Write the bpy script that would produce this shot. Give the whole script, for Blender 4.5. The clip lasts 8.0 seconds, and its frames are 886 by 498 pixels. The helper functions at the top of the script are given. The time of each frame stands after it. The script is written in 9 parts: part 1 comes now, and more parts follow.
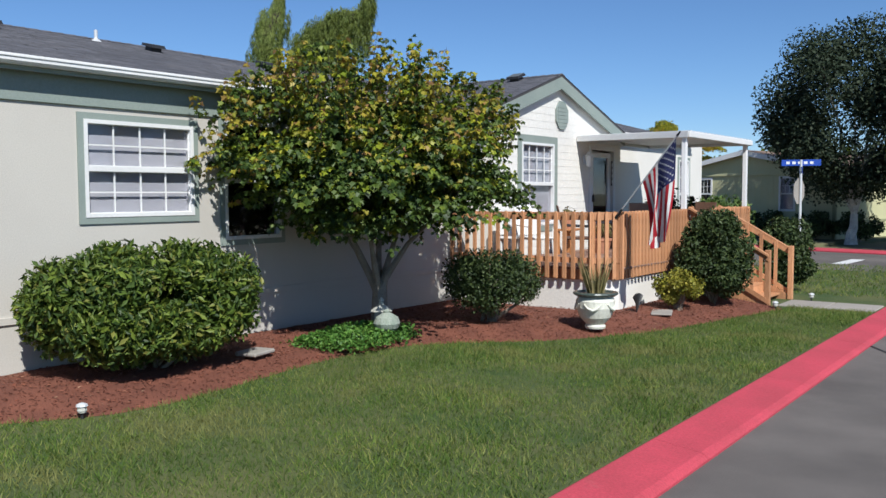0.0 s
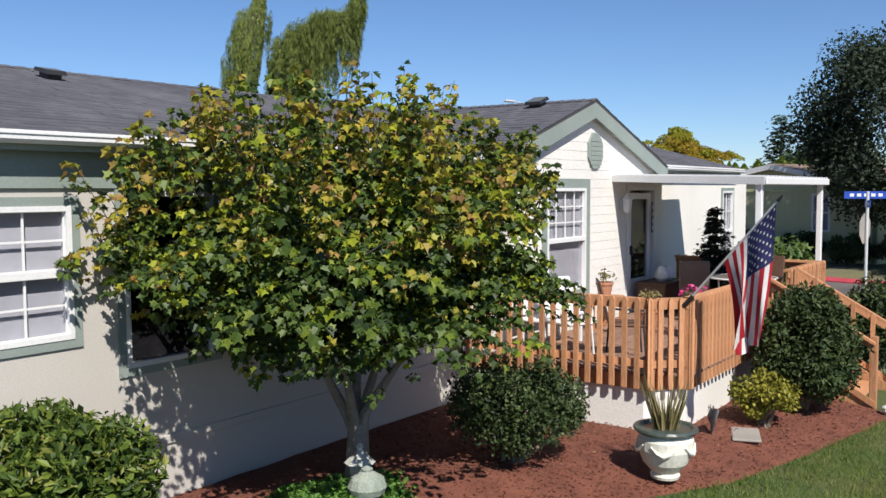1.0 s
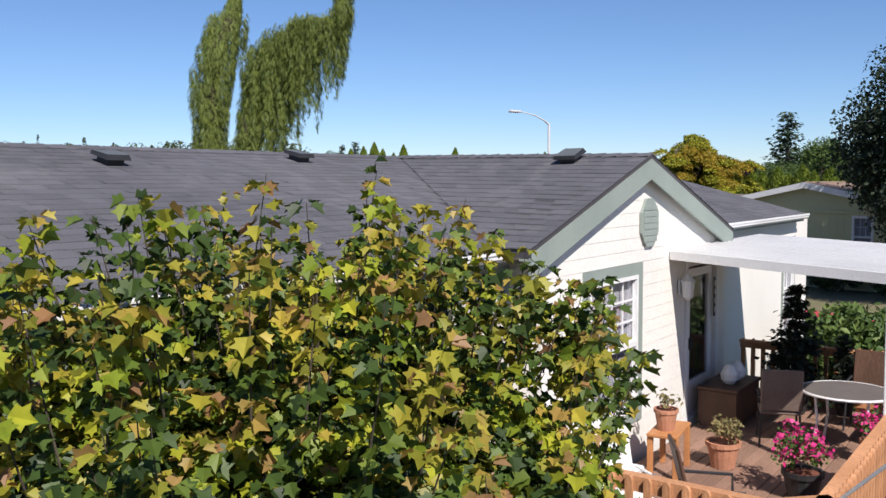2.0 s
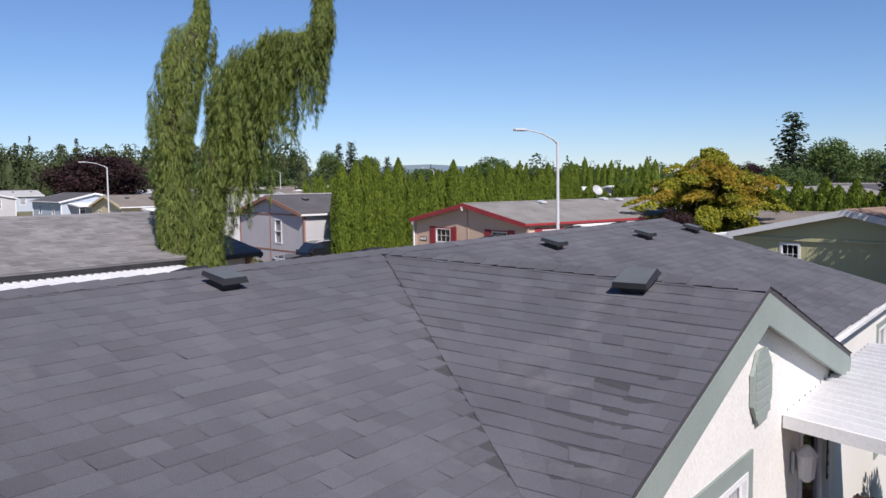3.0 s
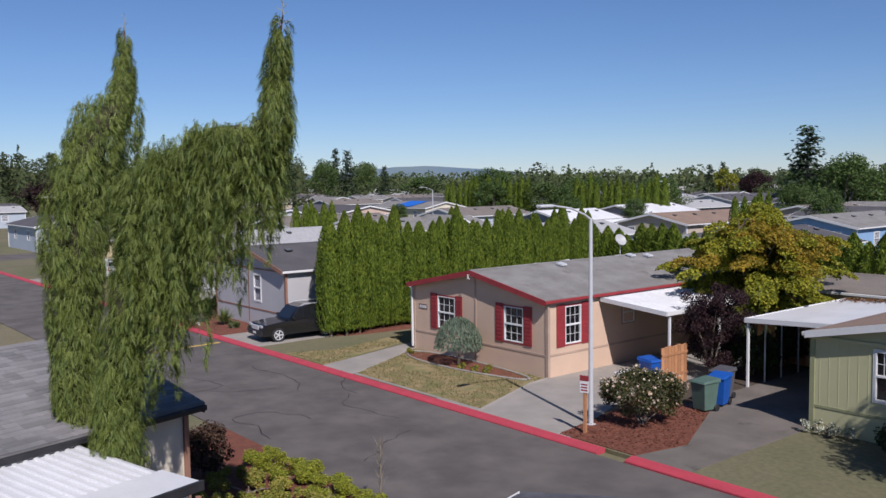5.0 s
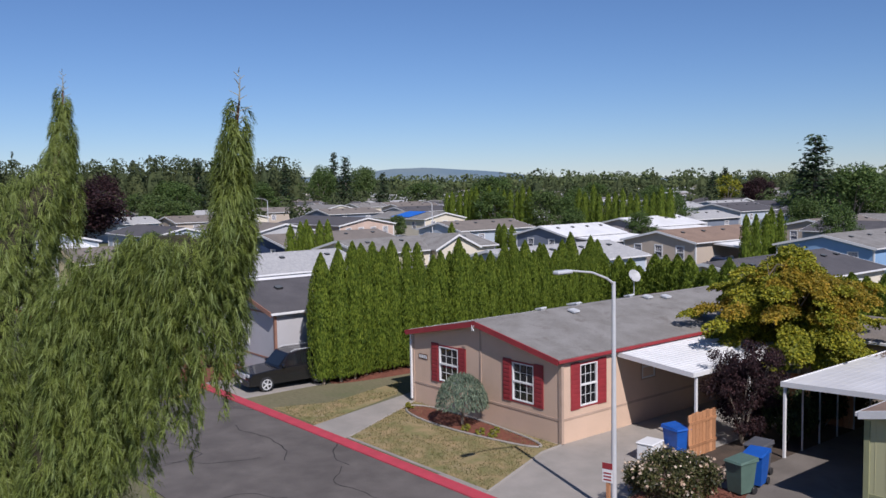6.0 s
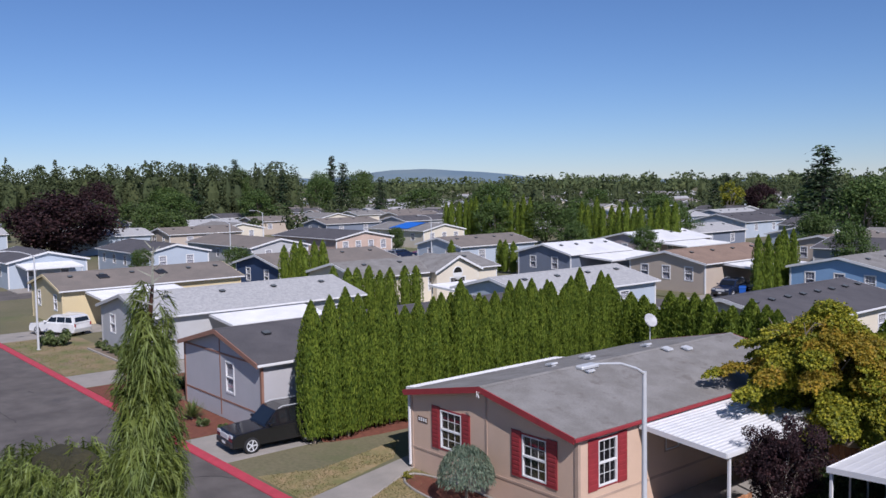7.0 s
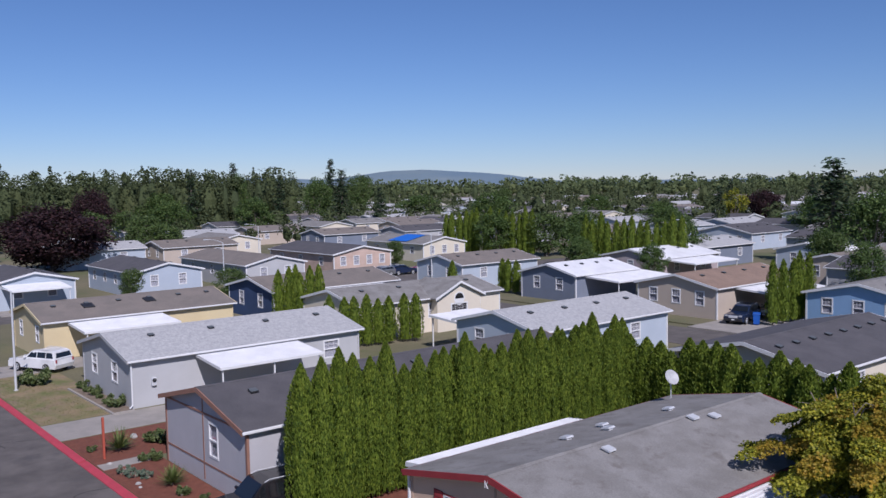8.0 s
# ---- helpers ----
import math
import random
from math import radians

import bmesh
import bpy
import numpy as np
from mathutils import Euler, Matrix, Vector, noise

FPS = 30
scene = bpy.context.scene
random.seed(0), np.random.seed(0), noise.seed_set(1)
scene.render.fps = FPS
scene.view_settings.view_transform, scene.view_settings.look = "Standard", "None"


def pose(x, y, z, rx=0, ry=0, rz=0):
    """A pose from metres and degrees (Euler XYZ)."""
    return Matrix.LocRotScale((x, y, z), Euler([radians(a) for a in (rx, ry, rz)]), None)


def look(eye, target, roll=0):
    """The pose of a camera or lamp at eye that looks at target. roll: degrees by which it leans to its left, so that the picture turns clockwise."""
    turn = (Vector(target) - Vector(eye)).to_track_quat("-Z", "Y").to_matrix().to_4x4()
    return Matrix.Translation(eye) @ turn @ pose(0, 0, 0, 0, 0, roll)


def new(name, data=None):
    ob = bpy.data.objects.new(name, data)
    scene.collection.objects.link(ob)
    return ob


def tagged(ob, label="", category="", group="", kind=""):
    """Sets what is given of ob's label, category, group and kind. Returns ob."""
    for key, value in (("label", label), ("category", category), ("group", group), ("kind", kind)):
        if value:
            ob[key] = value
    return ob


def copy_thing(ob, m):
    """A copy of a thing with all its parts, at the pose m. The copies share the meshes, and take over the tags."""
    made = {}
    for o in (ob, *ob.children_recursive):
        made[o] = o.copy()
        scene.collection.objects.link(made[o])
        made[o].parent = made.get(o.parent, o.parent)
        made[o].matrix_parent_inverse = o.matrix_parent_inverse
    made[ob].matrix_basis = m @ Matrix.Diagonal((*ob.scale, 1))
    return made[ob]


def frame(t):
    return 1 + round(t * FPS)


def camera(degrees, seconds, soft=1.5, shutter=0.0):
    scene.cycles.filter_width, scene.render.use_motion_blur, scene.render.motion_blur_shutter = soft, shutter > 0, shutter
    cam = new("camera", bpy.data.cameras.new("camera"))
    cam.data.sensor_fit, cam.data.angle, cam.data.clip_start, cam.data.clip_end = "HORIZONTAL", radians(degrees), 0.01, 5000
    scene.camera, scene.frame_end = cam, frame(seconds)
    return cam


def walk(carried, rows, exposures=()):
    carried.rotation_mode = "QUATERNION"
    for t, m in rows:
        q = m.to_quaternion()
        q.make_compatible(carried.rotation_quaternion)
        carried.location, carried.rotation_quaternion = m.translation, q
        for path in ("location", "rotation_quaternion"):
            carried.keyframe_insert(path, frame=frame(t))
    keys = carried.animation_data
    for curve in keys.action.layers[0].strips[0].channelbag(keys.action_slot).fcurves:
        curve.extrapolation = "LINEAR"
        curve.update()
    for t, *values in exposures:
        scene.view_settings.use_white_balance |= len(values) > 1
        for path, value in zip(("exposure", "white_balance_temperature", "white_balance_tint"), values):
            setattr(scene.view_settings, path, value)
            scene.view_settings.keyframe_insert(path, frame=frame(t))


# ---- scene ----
from collections import defaultdict

# ---------------------------------------------------------------- camera
PATH = [
    (0.0, 0.000, 0.000, 2.014, 51.378, -3.558, 0.212),
    (0.5, -1.502, 1.134, 2.418, 51.262, -3.724, 0.221),
    (1.0, -3.020, 2.305, 2.995, 51.163, -3.851, 0.240),
    (1.5, -4.512, 3.474, 3.559, 51.094, -4.041, 0.282),
    (2.0, -5.970, 4.662, 4.098, 51.049, -4.287, 0.382),
    (2.1, -6.243, 4.911, 4.210, 51.035, -4.327, 0.404),
    (3.3, -9.786, 7.684, 5.579, 50.819, -4.510, 0.720),
    (3.5, -10.359, 8.129, 5.814, 50.801, -4.512, 0.741),
    (4.0, -11.741, 9.209, 6.421, 50.771, -4.482, 0.751),
    (4.5, -13.117, 10.240, 7.124, 50.744, -4.454, 0.753),
    (5.8, -16.613, 12.969, 9.203, 50.655, -4.370, 0.904),
    (6.0, -17.175, 13.393, 9.521, 50.636, -4.344, 0.931),
    (6.5, -18.573, 14.470, 10.358, 50.563, -4.297, 0.968),
    (7.0, -19.955, 15.564, 11.281, 50.536, -4.287, 0.961),
    (7.5, -21.368, 16.660, 12.261, 50.513, -4.260, 0.998),
    (8.0, -22.825, 17.788, 13.277, 50.489, -4.267, 1.018),
]
cam = camera(53.80, 8.0)
walk(cam, [(t, pose(x, y, z, 90 + pitch, roll, yaw)) for t, x, y, z, yaw, pitch, roll in PATH],
     [(0.0, 0.34, 5500, 9), (1.0, 0.45, 5800, 12), (2.1, 0.5, 5850, 15), (3.3, 0.24, 5680, 18), (5.8, 0.0, 5550, 18), (7.0, 0.0, 5400, 20), (8.0, -0.14, 5300, 23)])

# ---------------------------------------------------------------- light
SUN_AZ, SUN_EL = -20.0, 44.0
world = bpy.data.worlds.new("world")
scene.world = world
world.use_nodes = True
wn = world.node_tree.nodes
sky = wn.new("ShaderNodeTexSky")
sky.sky_type, sky.sun_disc = "NISHITA", False
sky.sun_elevation, sky.sun_rotation = radians(SUN_EL), radians(90 - SUN_AZ)
sky.air_density, sky.dust_density, sky.ozone_density, sky.altitude = 1.0, 0.0, 5.0, 1200
wn["Background"].inputs["Strength"].default_value = 0.072
world.node_tree.links.new(sky.outputs[0], wn["Background"].inputs["Color"])
sun = new("sun", bpy.data.lights.new("sun", "SUN"))
sun.data.energy, sun.data.angle, sun.data.color = 5.2, radians(0.5), (1.0, 0.89, 0.73)
sdir = Vector((math.cos(radians(SUN_AZ)) * math.cos(radians(SUN_EL)), math.sin(radians(SUN_AZ)) * math.cos(radians(SUN_EL)), math.sin(radians(SUN_EL))))
sun.matrix_world = look(sdir * 60, (0, 0, 0))

# ---------------------------------------------------------------- materials


def mat(name, col, col2=None, scale=2.0, fine=60.0, bump=0.2, rough=0.7, metal=0.0, vary="", amount=0.25, spec=0.4,
        stain=None, stain_at=0.62, stain_scale=0.7, stretch=(1, 1, 1), ramp=None, trans=0.0, emit=0.0):
    """Noise-varied surface: col to col2 at a coarse scale, grain and bump at a fine one, stains, and a random shift for each piece."""
    m = bpy.data.materials.new(name)
    m.use_nodes = True
    n, l = m.node_tree.nodes, m.node_tree.links
    bsdf = n["Principled BSDF"]
    tc, mp = n.new("ShaderNodeTexCoord"), n.new("ShaderNodeMapping")
    mp.inputs["Scale"].default_value = stretch
    l.new(tc.outputs["Object"], mp.inputs["Vector"])

    def noise_tex(s, detail=4.0, r=0.6):
        t = n.new("ShaderNodeTexNoise")
        t.inputs["Scale"].default_value, t.inputs["Detail"].default_value, t.inputs["Roughness"].default_value = s, detail, r
        l.new(mp.outputs[0], t.inputs["Vector"])
        return t.outputs["Fac"]

    def mix(kind, fac, a, b):
        x = n.new("ShaderNodeMix")
        x.data_type, x.blend_type = "RGBA", kind
        for sock, v in ((x.inputs[0], fac), (x.inputs[6], a), (x.inputs[7], b)):
            if hasattr(v, "is_output"):
                l.new(v, sock)
            else:
                sock.default_value = v if isinstance(v, (int, float)) else (*v, 1)
        return x.outputs[2]

    def remap(v, a, b, c, d):
        x = n.new("ShaderNodeMapRange")
        x.inputs[1].default_value, x.inputs[2].default_value, x.inputs[3].default_value, x.inputs[4].default_value = a, b, c, d
        l.new(v, x.inputs[0])
        return x.outputs[0]

    col2 = col2 or tuple(c * 0.8 for c in col)
    coarse, grain = noise_tex(scale), noise_tex(fine, 3.0)
    if ramp:
        src = n.new("ShaderNodeObjectInfo").outputs["Random"] if vary == "object" else n.new("ShaderNodeNewGeometry").outputs["Random Per Island"]
        cr = n.new("ShaderNodeValToRGB")
        cr.color_ramp.interpolation = "LINEAR"
        el = cr.color_ramp.elements
        while len(el) < len(ramp):
            el.new(0.5)
        for e, (p, c) in zip(el, ramp):
            e.position, e.color = p, (*c, 1)
        l.new(src, cr.inputs[0])
        base = mix("MULTIPLY", 0.75, cr.outputs[0], mix("MIX", remap(coarse, 0.33, 0.67, 0, 1), (1.15, 1.1, 1.0), (0.55, 0.62, 0.6)))
    else:
        base = mix("MIX", remap(coarse, 0.35, 0.65, 0, 1), col, col2)
    gw = min(0.2, 0.03 + 0.5 * bump) if not ramp else 0.12
    g = remap(grain, 0.3, 0.7, 1 - gw, 1 + 0.8 * gw)
    hsv = n.new("ShaderNodeHueSaturation")
    l.new(base, hsv.inputs["Color"])
    if vary and not ramp:
        src = n.new("ShaderNodeObjectInfo").outputs["Random"] if vary == "object" else n.new("ShaderNodeNewGeometry").outputs["Random Per Island"]
        mul = n.new("ShaderNodeMath")
        mul.operation = "MULTIPLY"
        l.new(g, mul.inputs[0])
        l.new(remap(src, 0, 1, 1 - amount, 1 + amount), mul.inputs[1])
        g = mul.outputs[0]
    l.new(g, hsv.inputs["Value"])
    out = hsv.outputs[0]
    if stain:
        out = mix("MIX", remap(noise_tex(stain_scale, 6.0, 0.7), stain_at, stain_at + 0.12, 0, 0.75), out, stain)
    l.new(out, bsdf.inputs["Base Color"])
    bsdf.inputs["Roughness"].default_value, bsdf.inputs["Metallic"].default_value = rough, metal
    bsdf.inputs["Specular IOR Level"].default_value = spec
    if bump:
        bp = n.new("ShaderNodeBump")
        bp.inputs["Strength"].default_value, bp.inputs["Distance"].default_value = bump, 0.02
        l.new(grain, bp.inputs["Height"])
        l.new(bp.outputs[0], bsdf.inputs["Normal"])
    if trans:
        tr, ad = n.new("ShaderNodeBsdfTranslucent"), n.new("ShaderNodeMixShader")
        l.new(out, tr.inputs["Color"])
        ad.inputs[0].default_value = trans
        l.new(bsdf.outputs[0], ad.inputs[1])
        l.new(tr.outputs[0], ad.inputs[2])
        l.new(ad.outputs[0], n["Material Output"].inputs["Surface"])
    return m


def glass_mat(name, tint=(0.02, 0.025, 0.03), alpha=0.35):
    """Window glass: clear at the front of what stands behind it, with a mirror-like skin."""
    m = bpy.data.materials.new(name)
    m.use_nodes = True
    n, l = m.node_tree.nodes, m.node_tree.links
    n.remove(n["Principled BSDF"])
    tr, gl, mx, lw = n.new("ShaderNodeBsdfTransparent"), n.new("ShaderNodeBsdfGlossy"), n.new("ShaderNodeMixShader"), n.new("ShaderNodeFresnel")
    tr.inputs["Color"].default_value = (alpha, alpha, alpha * 1.05, 1)
    gl.inputs["Roughness"].default_value = 0.03
    lw.inputs["IOR"].default_value = 1.5
    cap = n.new("ShaderNodeMath")
    cap.operation = "MINIMUM"
    cap.inputs[1].default_value = 0.2
    l.new(lw.outputs[0], cap.inputs[0])
    l.new(cap.outputs[0], mx.inputs[0])
    l.new(tr.outputs[0], mx.inputs[1])
    l.new(gl.outputs[0], mx.inputs[2])
    l.new(mx.outputs[0], n["Material Output"].inputs["Surface"])
    return m


M_ASPHALT = mat("asphalt", (0.14, 0.125, 0.113), (0.09, 0.08, 0.073), 0.55, 90, 0.25, 0.9, stain=(0.075, 0.07, 0.068), stain_at=0.6, stain_scale=0.25)
M_CONCRETE = mat("concrete", (0.33, 0.30, 0.265), (0.27, 0.25, 0.22), 0.8, 70, 0.2, 0.9, stain=(0.24, 0.22, 0.2))
M_KERB = mat("red_kerb_paint", (0.46, 0.055, 0.08), (0.38, 0.05, 0.068), 1.5, 50, 0.3, 0.75, stain=(0.35, 0.10, 0.10), stain_at=0.66, stain_scale=1.6)
M_GROUND = mat("dry_ground", (0.12, 0.118, 0.06), (0.18, 0.155, 0.09), 0.08, 6, 0.3, 0.95, stain=(0.10, 0.12, 0.045), stain_at=0.5, stain_scale=0.06)
M_SOIL = mat("lawn_soil", (0.045, 0.075, 0.018), (0.10, 0.105, 0.035), 0.9, 30, 0.6, 0.95)
M_MULCH = mat("bark_mulch", (0.19, 0.068, 0.04), (0.135, 0.048, 0.029), 3, 60, 0.8, 0.95)
M_SIDING = mat("white_siding", (0.72, 0.70, 0.65), (0.67, 0.65, 0.60), 0.6, 40, 0.15, 0.7)
M_WALLGREY = mat("greige_stucco_wall", (0.50, 0.475, 0.425), (0.46, 0.435, 0.39), 0.5, 80, 0.15, 0.8)
M_SAGE = mat("sage_trim_paint", (0.25, 0.29, 0.26), (0.22, 0.26, 0.235), 1.5, 50, 0.1, 0.6)
M_WHITE = mat("white_paint", (0.70, 0.70, 0.69), (0.65, 0.65, 0.64), 1.0, 40, 0.08, 0.5)
M_WMETAL = mat("white_sheet_metal", (0.66, 0.66, 0.66), (0.58, 0.58, 0.58), 0.8, 30, 0.05, 0.45, stain=(0.42, 0.34, 0.22), stain_at=0.68, stain_scale=0.9)
M_SHINGLE = mat("dark_shingle", (0.116, 0.115, 0.128), (0.088, 0.088, 0.10), 0.5, 120, 0.5, 0.85, vary="island", amount=0.13, stain=(0.145, 0.14, 0.15), stain_at=0.56, stain_scale=1.4)
M_SHINGLE_OLD = mat("weathered_shingle", (0.23, 0.22, 0.22), (0.17, 0.165, 0.165), 0.8, 90, 0.5, 0.9, vary="island", amount=0.2)
M_ROOFUNDER = mat("roof_deck_felt", (0.06, 0.057, 0.062), None, 1, 60, 0.3, 0.9)
M_BLACK = mat("black_plastic", (0.02, 0.02, 0.022), (0.028, 0.028, 0.03), 3, 60, 0.1, 0.5)
M_DARK = mat("unlit_interior", (0.02, 0.02, 0.02), None, 2, 20, 0.0, 0.9)
M_BLIND = mat("window_blind", (0.68, 0.69, 0.70), (0.60, 0.61, 0.63), 2, 20, 0.05, 0.8)
M_GLASS = glass_mat("window_glass", alpha=0.75)
M_CEDAR = mat("stained_cedar", (0.50, 0.255, 0.125), (0.40, 0.195, 0.09), 1.5, 40, 0.3, 0.65, vary="object", amount=0.22, stretch=(1, 1, 0.25))
M_DECK = mat("weathered_deck_board", (0.25, 0.15, 0.105), (0.20, 0.12, 0.085), 1.2, 40, 0.3, 0.8, vary="object", amount=0.2)
M_BARK = mat("bark", (0.27, 0.23, 0.18), (0.16, 0.13, 0.10), 6, 40, 1.0, 0.95, stretch=(1, 1, 0.3))
M_GALV = mat("galvanised_steel", (0.62, 0.63, 0.63), (0.55, 0.56, 0.57), 2, 40, 0.05, 0.45, 0.2)
M_TERRA = mat("terracotta", (0.45, 0.21, 0.12), (0.36, 0.17, 0.10), 4, 50, 0.3, 0.8)
M_STONEW = mat("painted_stone", (0.52, 0.52, 0.46), (0.42, 0.42, 0.37), 5, 40, 0.5, 0.7, stain=(0.35, 0.36, 0.30), stain_at=0.62, stain_scale=5)


def leaf(name, ramp, rough=0.5, trans=0.25, patch=3.0):
    return mat(name, (0, 0, 0), ramp=ramp, vary="island", scale=patch, fine=20, bump=0, rough=rough, trans=trans, spec=0.3)


L_MAPLE = leaf("maple_leaf", [(0, (0.02, 0.038, 0.01)), (0.45, (0.05, 0.086, 0.016)), (0.85, (0.092, 0.138, 0.02)), (1, (0.18, 0.225, 0.027))], 0.5, 0.22)
L_MAPLETOP = leaf("maple_leaf_turning", [(0, (0.17, 0.18, 0.024)), (0.3, (0.34, 0.33, 0.035)), (0.65, (0.45, 0.37, 0.05)), (0.85, (0.38, 0.25, 0.07)), (1, (0.28, 0.15, 0.075))], 0.45, 0.4)
L_LAUREL = leaf("laurel_leaf", [(0, (0.03, 0.055, 0.013)), (0.5, (0.085, 0.135, 0.022)), (0.85, (0.17, 0.225, 0.03)), (1, (0.20, 0.20, 0.045))], 0.5)
L_DARKBUSH = leaf("dark_shrub_leaf", [(0, (0.02, 0.036, 0.012)), (0.6, (0.05, 0.078, 0.024)), (1, (0.105, 0.14, 0.045))], 0.55)
L_GOLD = leaf("golden_shrub_leaf", [(0, (0.12, 0.13, 0.015)), (0.6, (0.25, 0.24, 0.03)), (1, (0.36, 0.32, 0.05))], 0.5)
L_ARB = leaf("arborvitae_spray", [(0, (0.055, 0.09, 0.011)), (0.5, (0.15, 0.215, 0.02)), (1, (0.27, 0.33, 0.04))], 0.65, 0.33)
L_CYP = leaf("weeping_conifer_spray", [(0, (0.065, 0.085, 0.014)), (0.35, (0.16, 0.20, 0.03)), (0.7, (0.225, 0.285, 0.065)), (1, (0.30, 0.36, 0.13))], 0.6, 0.42)
L_LIME = leaf("yellow_green_leaf", [(0, (0.10, 0.13, 0.013)), (0.5, (0.28, 0.285, 0.02)), (0.85, (0.41, 0.39, 0.03)), (1, (0.50, 0.42, 0.035))], 0.55, 0.35, 0.7)
L_PLUM = leaf("purple_plum_leaf", [(0, (0.018, 0.009, 0.012)), (0.7, (0.042, 0.019, 0.023)), (1, (0.075, 0.034, 0.033))], 0.65)
L_OAK = leaf("broad_leaf", [(0, (0.045, 0.08, 0.02)), (0.6, (0.088, 0.145, 0.034)), (1, (0.15, 0.205, 0.055))], 0.55)
L_SPRUCE = leaf("spruce_needle", [(0, (0.024, 0.045, 0.022)), (0.6, (0.045, 0.075, 0.034)), (1, (0.08, 0.115, 0.05))], 0.6)
L_BIRCH = leaf("grey_green_leaf", [(0, (0.02, 0.035, 0.018)), (0.6, (0.036, 0.054, 0.028)), (1, (0.07, 0.09, 0.055))], 0.7)
L_GRASS = mat("grass_blade", (0, 0, 0), vary="island", scale=0.8, fine=20, bump=0, rough=0.65, trans=0.35, spec=0.3, stain=(0.23, 0.225, 0.075), stain_at=0.5, stain_scale=0.7, ramp=[(0, (0.06, 0.115, 0.018)), (0.5, (0.13, 0.205, 0.034)), (0.85, (0.205, 0.25, 0.054)), (1, (0.29, 0.285, 0.095))])
L_DRY = leaf("dry_grass_blade", [(0, (0.12, 0.12, 0.04)), (0.6, (0.24, 0.20, 0.09)), (1, (0.36, 0.29, 0.15))], 0.7, 0.2)
L_GREY = leaf("blue_grey_needle", [(0, (0.09, 0.13, 0.09)), (0.6, (0.17, 0.22, 0.16)), (1, (0.29, 0.34, 0.25))], 0.6)

# ---------------------------------------------------------------- mesh helpers


